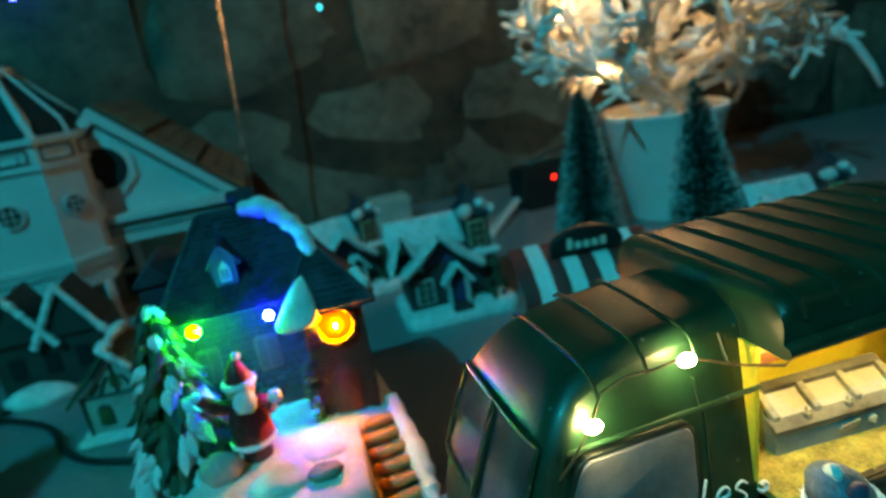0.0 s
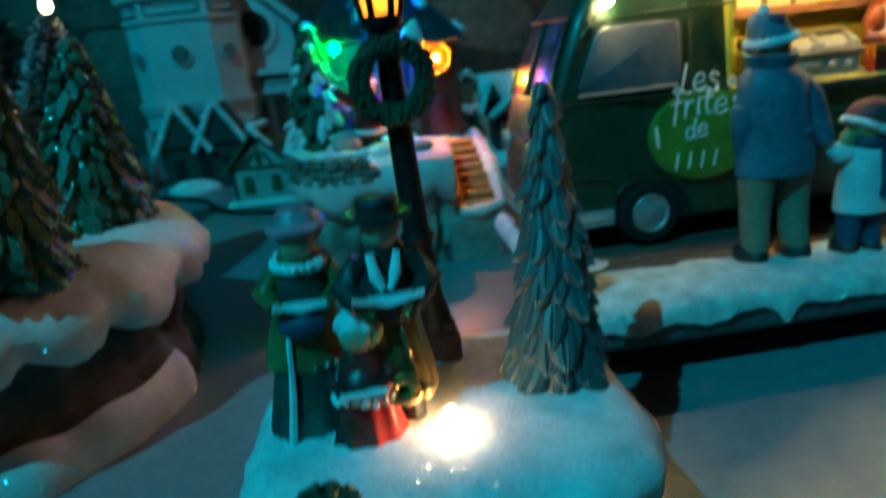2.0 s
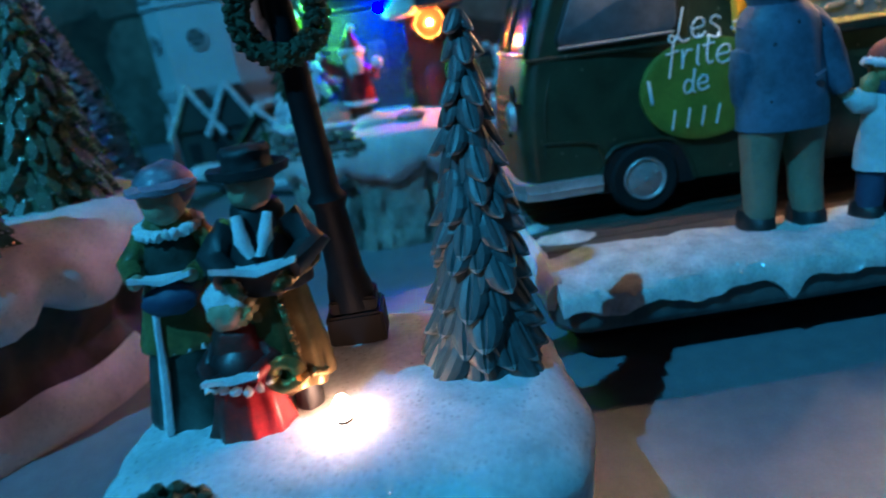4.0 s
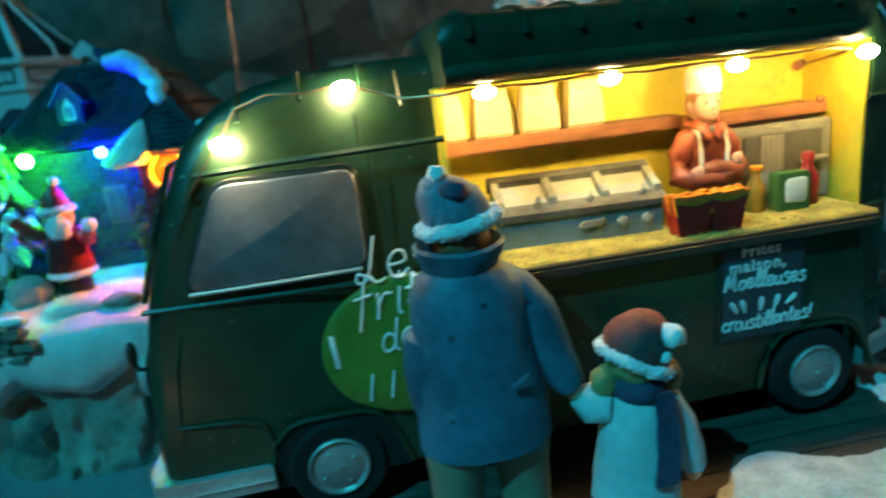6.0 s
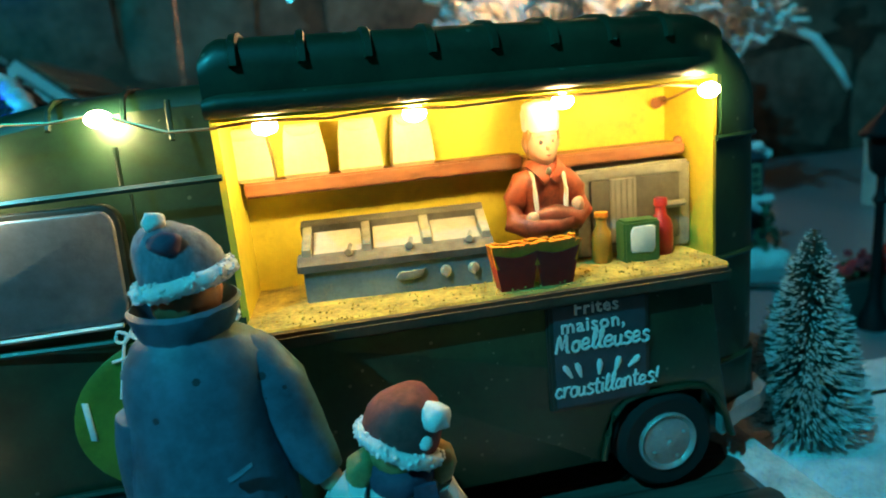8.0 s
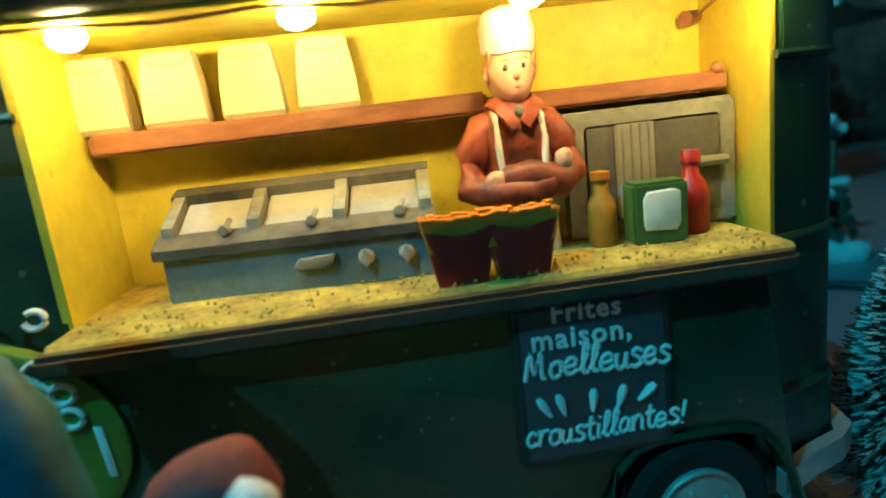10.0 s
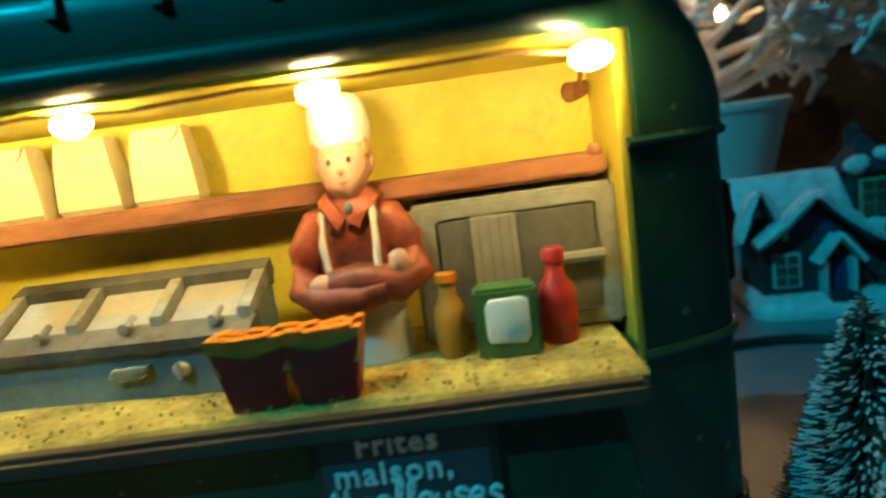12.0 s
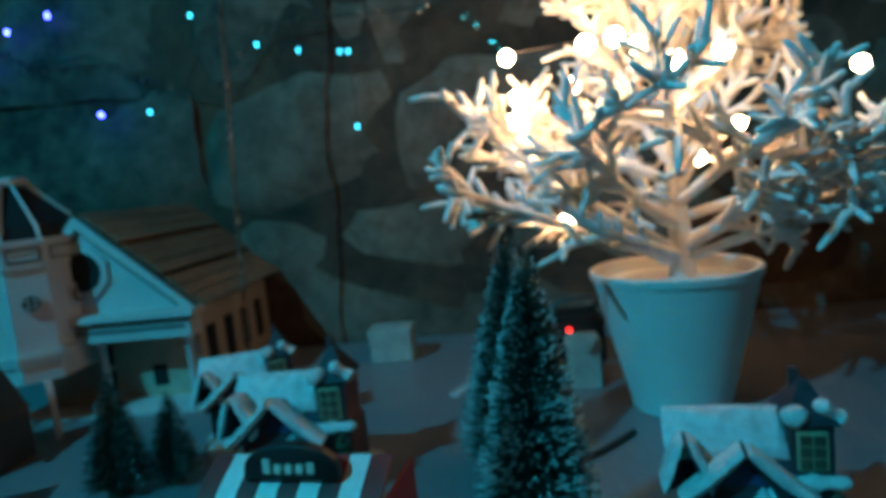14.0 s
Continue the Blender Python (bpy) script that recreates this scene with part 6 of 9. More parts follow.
# ---- the lit house on its rock ----
def build_rock_house():
    rk = thing("rock_mound", "pale moulded rock with snow cap, log stairs and stone wall", "rock mound", (-0.115, 0.172, 0))
    cx, cy, n = -0.115, 0.172, 150

    def outline(z, grow=0.0, crag=0.0):
        ring = []
        for k in range(n):
            a = 2 * math.pi * k / n
            c, s = math.cos(a), math.sin(a)
            rx, ry = (0.0665 if c > 0 else 0.0535), 0.070
            r = 1 / ((abs(c) / rx) ** 3.0 + (abs(s) / ry) ** 3.0) ** (1 / 3.0)
            r *= 1 + 0.030 * noise.noise(Vector((c * 3, s * 3, 1)))
            if crag:
                # upright clefts between rounded columns, and a few ledges
                w = 4.2 * a + 1.3 * noise.noise(Vector((c * 4, s * 4, z * 30)))
                cleft = (1 - abs(math.sin(w))) ** 5
                col = abs(noise.noise(Vector((c * 8, s * 8, z * 16))))
                r += crag * (0.0040 * col - 0.0075 * cleft + 0.0030 * noise.noise(Vector((c * 20, s * 20, z * 90))))
                if c < 0:
                    r -= crag * 0.010 * (-c) * max(0.0, 1 - z / 0.034)
            ring.append((cx + c * (r + grow), cy + s * (r + grow), z))
        return ring

    def notch(v):
        if v.co.y < 0.165 and v.co.x > -0.072:
            f = min(1.0, max(0.0, (v.co.z - 0.020) / 0.008)) * min(1.0, (0.165 - v.co.y) / 0.012)
            v.co.x -= f * 0.86 * (v.co.x + 0.072)
    bm = bmesh.new()
    loft(bm, [outline(0.060 * k / 20, (0.001 if k < 3 else 0.0) - 0.002 * (k / 20), 1.0) for k in range(20)] + [outline(0.060, -0.008), outline(0.062, -0.022)])
    for v in bm.verts:
        v.co += noise.noise_vector(v.co * 210) * 0.0011
        v.co.z = max(0.0, v.co.z)
        notch(v)
    part("rock", bm, M_ROCK, rk, angle=50)
    # snow cap that drips over the front
    bm = bmesh.new()
    low = []
    for k in range(n):
        a = 2 * math.pi * k / n
        ph = 6.5 * a + 1.4 * noise.noise(Vector((math.cos(a) * 3, math.sin(a) * 3, 6)))
        low.append(0.007 + (0.010 + 0.008 * noise.noise(Vector((math.cos(a) * 4, math.sin(a) * 4, 1.0)))) * abs(math.cos(ph)) ** 0.5)
    rings = [[(x, y, 0.056 - low[k]) for k, (x, y, _) in enumerate(outline(0.045, -0.001))],
             [(x, y, 0.0565 - low[k] * 0.98) for k, (x, y, _) in enumerate(outline(0.048, 0.0032))],
             [(x, y, 0.058 - low[k] * 0.72) for k, (x, y, _) in enumerate(outline(0.050, 0.0054))],
             [(x, y, 0.060 - low[k] * 0.30) for k, (x, y, _) in enumerate(outline(0.052, 0.0050))],
             [(x, y, 0.0635 + 0.002 * noise.noise(Vector((x * 70, y * 70, 0)))) for x, y, _ in outline(0.054, 0.0022)],
             [(x, y, 0.0665 + 0.002 * noise.noise(Vector((x * 70, y * 70, 2)))) for x, y, _ in outline(0.054, -0.004)],
             [(x, y, 0.0685 + 0.002 * noise.noise(Vector((x * 70, y * 70, 5)))) for x, y, _ in outline(0.054, -0.014)],
             [(x, y, 0.0700) for x, y, _ in outline(0.054, -0.034)]]
    loft(bm, rings)
    for v in bm.verts:
        v.co += noise.noise_vector(v.co * 150) * 0.0009 + noise.noise_vector(v.co * 420) * 0.0003
        notch(v)
    part("snow_cap", bm, M_PINKSNOW, rk, "thick dripping glitter snow", angle=70)
    for px, py, r in ((-0.1080, 0.1240, 0.0125), (-0.0880, 0.1350, 0.009), (-0.135, 0.118, 0.007)):
        bm = bmesh.new()
        ball(bm, (px, py, 0.0680), r, 0, 3, (1.25, 0.9, 0.55), 0.0012, 160)
        part("snow_lump", bm, M_PINKSNOW, rk)
    bm = bmesh.new()
    ball(bm, (-0.0890, 0.1185, 0.0705), 0.0062, 0, 3, (1.3, 0.9, 0.55), 0.0010, 300)
    part("boulder", bm, M_WALLSTONE, rk, "small grey boulder")
    # dry stone wall round the front left
    rng = random.Random(4)
    for row in range(3):
        for k in range(10):
            a = radians(203 + 6.6 * k + (3 if row % 2 else 0))
            c, q = math.cos(a), math.sin(a)
            r = 1 / ((abs(c) / 0.0535) ** 3.0 + (abs(q) / 0.070) ** 3.0) ** (1 / 3.0) + 0.0020
            bm = bmesh.new()
            w = 0.0043 + rng.uniform(-0.0008, 0.0010)
            box(bm, -w, w, -0.0034, 0.0034, -0.0027, 0.0027, 0.0016, seg=2)
            for v in bm.verts:
                v.co += noise.noise_vector(v.co * 260 + Vector((k, row, 0))) * 0.0009
            bm.transform(pose(cx + r * c, cy + r * q, 0.0575 + 0.0050 * row, 0, rng.uniform(-8, 8), math.degrees(a) + 90))
            part("wall_stone", bm, M_WALLSTONE, rk)
    bm = bmesh.new()
    snow_blob(bm, [(p[0], p[1], 0.0725) for p in outline(0.0, -0.0005)[int(n * 198 / 360):int(n * 272 / 360):4]], 0.0046, flat=0.45)
    tagged(part("wall_snow", bm, M_SNOW, rk), "snow lying on the stone wall", kind="stuff")
    # curved log stairs
    for k in range(8):
        f = k / 7
        px = -0.0605 + 0.0045 * math.sin(f * 2.2)
        py = 0.157 - 0.050 * f
        z = 0.0630 - 0.0300 * f
        bm = bmesh.new()
        tube(bm, [(px - 0.0100, py + 0.001, z), (px - 0.0095, py + 0.001, z), (px, py - 0.0008, z + 0.0004), (px + 0.0085, py + 0.001, z), (px + 0.0090, py + 0.001, z)], [0.0014, 0.0027, 0.0031, 0.0027, 0.0014], 10)
        part("log_step", bm, M_LOG, rk, "tan log step")
    bm = bmesh.new()
    slab(bm, [(-0.078, 0.0), (-0.047, 0.0), (-0.047, 0.064), (-0.080, 0.064)], 0.164, 0.100, "y")
    bmesh.ops.subdivide_edges(bm, edges=bm.edges[:], cuts=5, use_grid_fill=True)
    for v in bm.verts:
        v.co.z = min(v.co.z, float(np.interp(v.co.y, [0.100, 0.112, 0.158], [0.026, 0.029, 0.060])))
        v.co += noise.noise_vector(v.co * 130) * 0.0014
        v.co.z = max(0.0, v.co.z)
    part("stair_bed", bm, M_ROCK, rk)
    bm = bmesh.new()
    snow_blob(bm, [(-0.0485 + 0.0045 * math.sin(f * 2.2), 0.166 - 0.060 * f, 0.0675 - 0.0345 * f) for f in (0, 0.17, 0.33, 0.5, 0.67, 0.83, 1.0)], 0.0050, flat=0.8)
    snow_blob(bm, [(-0.0470, 0.1045, 0.0320), (-0.0560, 0.1015, 0.0300), (-0.0680, 0.1030, 0.0300)], 0.0052, flat=0.7)
    tagged(part("stair_snow", bm, M_PINKSNOW, rk), "snow banked along the stairs", kind="stuff")

    # the house
    hs = thing("lit_house", "blue slate house with brick stair tower and coloured lights on rock", "house", (-0.105, 0.19, 0.069))
    Z = 0.0550
    # walls in the shade-darkened grey, as are dormer and chimney below
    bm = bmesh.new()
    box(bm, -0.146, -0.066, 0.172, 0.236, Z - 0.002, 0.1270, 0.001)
    body = part("wall", bm, M_SHADOWWALL, hs, "grey plastered walls with shade put into the colour")
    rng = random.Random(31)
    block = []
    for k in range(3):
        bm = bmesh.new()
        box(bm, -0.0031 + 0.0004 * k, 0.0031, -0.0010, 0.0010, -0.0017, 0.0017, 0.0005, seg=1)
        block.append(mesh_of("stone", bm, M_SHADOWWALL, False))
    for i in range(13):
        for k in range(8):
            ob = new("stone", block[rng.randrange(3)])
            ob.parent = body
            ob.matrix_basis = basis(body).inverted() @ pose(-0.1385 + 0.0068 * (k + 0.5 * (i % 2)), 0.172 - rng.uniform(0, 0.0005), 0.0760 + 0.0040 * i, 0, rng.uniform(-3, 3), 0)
    bm = bmesh.new()
    loft(bm, [[(-0.150, 0.1540, 0.1290), (-0.064, 0.1540, 0.1290), (-0.064, 0.246, 0.1290), (-0.150, 0.246, 0.1290)], [(-0.124, 0.1985, 0.1685), (-0.084, 0.1985, 0.1685), (-0.084, 0.2075, 0.1685), (-0.124, 0.2075, 0.1685)]])
    roof = part("roof", bm, M_SLATE, hs)
    shingles(roof, (-0.1505, 0.1535, 0.1290), (-0.0635, 0.1535, 0.1290), (-0.084, 0.1983, 0.1688), (-0.124, 0.1983, 0.1688), 18, 28, M_SLATE, seed=1)
    shingles(roof, (-0.0635, 0.1535, 0.1290), (-0.0635, 0.2465, 0.1290), (-0.0838, 0.2077, 0.1688), (-0.0838, 0.1983, 0.1688), 12, 18, M_SLATE, seed=2)
    bm = bmesh.new()
    for p, q in (((-0.150, 0.1540, 0.1295), (-0.124, 0.1985, 0.1695)), ((-0.064, 0.1540, 0.1295), (-0.084, 0.1985, 0.1695)), ((-0.124, 0.200, 0.1695), (-0.084, 0.200, 0.1695))):
        tube(bm, [p, q], 0.0016, 6)
    part("ridge", bm, M_SLATE, roof)
    bm = bmesh.new()
    box(bm, -0.1600, -0.1400, 0.190, 0.236, 0.069, 0.1420, 0.001)
    prism(bm, -0.1620, -0.1395, 0.188, 0.238, 0.1420, 0.1520, "y")
    part("side_wing", bm, M_SLATE, hs)
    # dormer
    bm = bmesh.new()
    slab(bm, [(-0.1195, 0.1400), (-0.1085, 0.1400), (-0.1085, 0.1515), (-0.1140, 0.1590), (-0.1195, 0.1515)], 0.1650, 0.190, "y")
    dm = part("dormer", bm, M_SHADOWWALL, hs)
    bm = bmesh.new()
    for s in (-1, 1):
        roof_sheet(bm, (-0.1140, 0.1625, 0.1600), (-0.1140, 0.192, 0.1600), (-0.1140 + s * 0.0075, 0.192, 0.1500), (-0.1140 + s * 0.0075, 0.1625, 0.1500), 0.0012)
    part("dormer_roof", bm, M_SLATE, dm)
    bm = bmesh.new()
    arch_w = [(-0.1165, 0.1425), (-0.1115, 0.1425), (-0.1115, 0.1490), (-0.1140, 0.1530), (-0.1165, 0.1490)]
    slab(bm, arch_w, 0.1643, 0.1660, "y")
    part("window", bm, M_TRIM, dm, "cream pointed window")
    for x in (-0.1150, -0.1130):
        bm = bmesh.new()
        box(bm, x - 0.0007, x + 0.0007, 0.1640, 0.1655, 0.1435, 0.1490, 0.0001)
        part("pane", bm, M_BEAM, dm)
    # brick stair tower with pyramid roof
    tw = bmesh.new()
    box(tw, -0.0845, -0.0550, 0.1490, 0.1850, Z - 0.002, 0.1235, 0.0008)
    tower = part("tower", tw, M_BRICKJOINT, hs, "red brick stair tower")
    rng = random.Random(8)
    brick_me = {}
    for face in range(2):
        for i in range(25):
            zc = Z + 0.0014 + i * 0.0027
            n = 7
            for k in range(n + (i % 2)):
                w = 0.0295 / n
                u0 = max(0.0, (k - 0.5 * (i % 2)) * w)
                u1 = min(0.0295, (k + 1 - 0.5 * (i % 2)) * w)
                if u1 - u0 < 0.001:
                    continue
                uc, hw = (u0 + u1) / 2, (u1 - u0) / 2 - 0.00025
                if face == 0 and abs(uc - 0.0155) < 0.0078 and zc < 0.0905:
                    continue
                key = round(hw, 5)
                if key not in brick_me:
                    bm = bmesh.new()
                    box(bm, -key, key, -0.0006, 0.0006, -0.0011, 0.0011, 0.0002, seg=1)
                    brick_me[key] = mesh_of("brick", bm, M_BRICK, False)
                ob = new("brick", brick_me[key])
                ob.parent = tower
                m = pose(-0.0845 + uc, 0.1488 - rng.uniform(0, 0.0002), zc) if face == 0 else pose(-0.0548, 0.1490 + uc, zc, 0, 0, 90)
                ob.matrix_basis = basis(tower).inverted() @ m
    for s in (0,):
        arch_o = [(-0.0765, Z), (-0.0615, Z), (-0.0615, 0.0820)] + [(-0.0690 + 0.0075 * math.cos(radians(a)), 0.0820 + 0.0085 * math.sin(radians(a))) for a in range(0, 181, 20)] + [(-0.0765, 0.0820)]
        bm = bmesh.new()
        slab(bm, arch_o, 0.1476, 0.1500, "y", bevel=0.0004)
        dr = part("doorway", bm, M_BRICK, tower)
        arch_i = [(-0.0740, Z), (-0.0640, Z), (-0.0640, 0.0815)] + [(-0.0690 + 0.0050 * math.cos(radians(a)), 0.0815 + 0.0062 * math.sin(radians(a))) for a in range(0, 181, 20)] + [(-0.0740, 0.0815)]
        bm = bmesh.new()
        slab(bm, arch_i, 0.1472, 0.1490, "y", bevel=0.0003)
        part("door", bm, M_DOOR, tower, "maroon arched door")
    apex = (-0.0715, 0.1730, 0.1520)
    c = [(-0.0925, 0.1430, 0.1215), (-0.0480, 0.1430, 0.1215), (-0.0480, 0.1900, 0.1215), (-0.0925, 0.1900, 0.1215)]
    bm = bmesh.new()
    loft(bm, [c, [Vector(p) + Vector((0, 0, 0.0015)) for p in c], [Vector(apex) + (Vector(p) - Vector(apex)) * 0.02 for p in c]])
    troof = part("tower_roof", bm, M_SLATE, hs)
    ap = Vector(apex)
    for k in range(4):
        p, q = Vector(c[k]) + Vector((0, 0, 0.0016)), Vector(c[(k + 1) % 4]) + Vector((0, 0, 0.0016))
        if k in (0, 1, 3):
            shingles(troof, p, q, ap + (q - ap) * 0.05, ap + (p - ap) * 0.05, 11, 15, M_SLATE, seed=10 + k)
    bm = bmesh.new()
    for k in range(4):
        tube(bm, [Vector(c[k]) + Vector((0, 0, 0.002)), ap + Vector((0, 0, 0.001))], 0.0011, 6)
    part("ridge", bm, M_SLATE, troof)
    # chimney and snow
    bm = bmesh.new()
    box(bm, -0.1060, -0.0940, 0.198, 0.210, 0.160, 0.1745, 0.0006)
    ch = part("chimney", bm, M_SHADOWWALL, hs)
    bm = bmesh.new()
    box(bm, -0.1075, -0.0925, 0.1965, 0.2115, 0.1740, 0.1780, 0.0006)
    part("chimney_cap", bm, M_SLATE, ch)
    for k, (pts, r) in enumerate((([(-0.1000, 0.1945, 0.1700), (-0.0880, 0.1920, 0.1690), (-0.0800, 0.1850, 0.1620), (-0.0735, 0.1780, 0.1540)], 0.0058), ([(-0.0735, 0.1720, 0.1520), (-0.0720, 0.1680, 0.1470)], 0.0050), ([(-0.0530, 0.1600, 0.1330), (-0.0510, 0.1520, 0.1280)], 0.0045))):
        bm = bmesh.new()
        snow_blob(bm, pts, r, flat=0.75, rough=0.25)
        tagged(part("roof_snow", bm, M_SNOW, hs), "lump of snow on the slates", kind="stuff")
    bm = bmesh.new()
    loft(bm, [oval((-0.0855 + dx, 0.1440 + dy, z), rx, ry, 18) for z, rx, ry, dx, dy in ((0.1185, 0.0050, 0.0026, -0.0030, -0.0026), (0.1190, 0.0088, 0.0048, -0.0020, -0.0024), (0.1215, 0.0104, 0.0062, -0.0010, -0.0016), (0.1255, 0.0094, 0.0060, 0.0005, 0.0010), (0.1305, 0.0070, 0.0050, 0.0022, 0.0050), (0.1350, 0.0044, 0.0036, 0.0040, 0.0088), (0.1382, 0.0018, 0.0016, 0.0052, 0.0112), (0.1388, 0.0004, 0.0004, 0.0054, 0.0116))])
    for v in bm.verts:
        v.co += noise.noise_vector(v.co * 160) * 0.0009
    tagged(part("roof_snow", bm, M_SNOW, hs, angle=80), "drooping cap of snow on the tower's eave", kind="stuff")
    # windows behind the figures
    for x in (-0.133, -0.104):
        bm = bmesh.new()
        slab(bm, rounded(x - 0.006, x + 0.006, 0.088, 0.108, 0.002), 0.1705, 0.174, "y", bevel=0.0004)
        w = part("window", bm, M_TANWIN, hs)
        for k in range(2):
            bm = bmesh.new()
            box(bm, x - 0.0048 + 0.0052 * k, x - 0.0004 + 0.0052 * k, 0.1700, 0.1720, 0.090, 0.106, 0.0002)
            part("pane", bm, M_BEAM, w)
    # coloured lamps fixed to the house
    for name, p, r, m, lab in (("green_lamp", (-0.1330, 0.1500, 0.1262), 0.0032, M_LEDGREEN, "glowing green bulb"), ("blue_lamp", (-0.0985, 0.1480, 0.1262), 0.0025, M_LEDBLUE, "glowing blue bulb")):
        bm = bmesh.new()
        ball(bm, p, r, sub=2)
        part(name, bm, m, hs, lab)
    bm = bmesh.new()
    rng = random.Random(2)
    for k in range(26):
        a, rr = rng.uniform(0, 6.28), rng.uniform(0.0090, 0.0106)
        ball(bm, (-0.0690 + rr * math.cos(a), 0.1475, 0.1135 + rr * math.sin(a)), 0.0013, 0, 1)
    lw = part("lamp_wreath", bm, M_LOG, hs, "berry wreath round the orange lamp")
    bm = bmesh.new()
    ball(bm, (-0.0690, 0.1480, 0.1138), 0.0086, sub=3, squash=(1, 0.35, 1))
    part("lamp_lens", bm, M_LENS, hs, "glowing amber lens")
    bm = bmesh.new()
    ball(bm, (-0.0690, 0.1444, 0.1138), 0.0013, sub=2, squash=(1, 0.7, 1))
    part("orange_lamp", bm, M_LEDORANGE, hs, "glowing orange bulb")
    bm = bmesh.new()
    loft(bm, [[(-0.0690 + r * math.cos(2 * math.pi * k / 24), y, 0.1138 + r * math.sin(2 * math.pi * k / 24)) for k in range(24)] for r, y in ((0.0090, 0.1486), (0.0094, 0.1452), (0.0090, 0.1442), (0.0084, 0.1446), (0.0080, 0.1486))])
    part("lamp_bezel", bm, M_LOG, hs, "worn tan ring round the lamp")
    # climbing greenery at the tower's corner
    bm = bmesh.new()
    for k in range(40):
        f = k / 40
        ball(bm, (-0.0860 + rng.uniform(-0.003, 0.002), 0.1470 + rng.uniform(-0.002, 0.001), Z + 0.045 * f), rng.uniform(0.0012, 0.0024), 0, 1, rough=0.0006, freq=600)
    part("ivy", bm, M_PINE, hs)
    hs.location += Vector((0, 0.016, 0.005))
    # snowy pine on the rock
    leaf = scale_mesh("bough", 0.0095, 0.0115, 0.0034, M_PINE)
    snowleaf = scale_mesh("bough", 0.0086, 0.0092, 0.0046, M_SNOW)
    scale_tree("pine_tree", (-0.1490, 0.1600, 0.0640), 0.086, 0.0310, 13, leaf, "small moulded pine with snowy bough ends on the rock", "toy tree", (0.0, 0.006), 3, snowleaf, 0.5, "bough")
    # bearded gift bringer figurine, one mesh
    bm = bmesh.new()
    X, Y = -0.1120, 0.1300
    lathe(bm, (X, Y, 0.0700), [(0.0050, 0.0), (0.0046, 0.006), (0.0040, 0.0085)], 14, 1)
    lathe(bm, (X, Y, 0.0780), [(0.0062, 0.0), (0.0070, 0.0010), (0.0064, 0.0060), (0.0052, 0.0120), (0.0034, 0.0150)], 16, 0)
    lathe(bm, (X, Y, 0.0775), [(0.0066, 0.0), (0.0075, 0.0008), (0.0070, 0.0022), (0.006, 0.0026)], 16, 2)
    ball(bm, (X, Y, 0.0965), 0.0044, 3, 3)
    ball(bm, (X + 0.0006, Y - 0.0030, 0.0935), 0.0040, 2, 2, (0.9, 0.7, 1.3), 0.0006, 500)
    lathe(bm, (X, Y + 0.0003, 0.0985), [(0.0048, 0.0), (0.0044, 0.0020), (0.0030, 0.0055), (0.0010, 0.0085)], 14, 0)
    lathe(bm, (X, Y + 0.0003, 0.0980), [(0.0050, 0.0), (0.0056, 0.0008), (0.0052, 0.0020), (0.004, 0.0024)], 14, 2)
    ball(bm, (X + 0.001, Y, 0.1078), 0.0015, 2, 2)
    arm(bm, [(X - 0.0040, Y, 0.0915), (X - 0.0085, Y - 0.001, 0.0930), (X - 0.0125, Y - 0.002, 0.0975)], [0.0024, 0.0024, 0.0018], 0, 8)
    arm(bm, [(X + 0.0040, Y, 0.0915), (X + 0.0080, Y - 0.002, 0.0890), (X + 0.0090, Y - 0.004, 0.0925)], [0.0024, 0.0024, 0.0018], 0, 8)
    ball(bm, (X + 0.0098, Y - 0.0042, 0.0935), 0.0024, 2, 2)
    ball(bm, (X - 0.0130, Y - 0.002, 0.0985), 0.0018, 2, 2)
    bm.transform(Matrix.Translation((-0.1175, 0.1480, 0.0670)) @ Matrix.Scale(1.45, 4) @ Matrix.Translation((-X, -Y, -0.0700)))
    X, Y = -0.1175, 0.1480
    crumple(bm, 0.00045, 420.0)
    solo("santa_figurine", bm, [M_REDCOAT, M_SHOE, M_FUR, M_SKIN], "small bearded winter figurine in crimson coat standing on the rock", "figurine", (X, Y, 0.0690), angle=50)
    bm = bmesh.new()
    ball(bm, (-0.1330, 0.1370, 0.0750), 0.0088, 0, 3, (1.1, 0.8, 0.9), 0.0010, 260)
    solo("gift_sack", bm, M_TUDOR, "plump grey sack on the snow beside the figurine", "sack", (-0.1330, 0.1370, 0.0690))


build_rock_house()


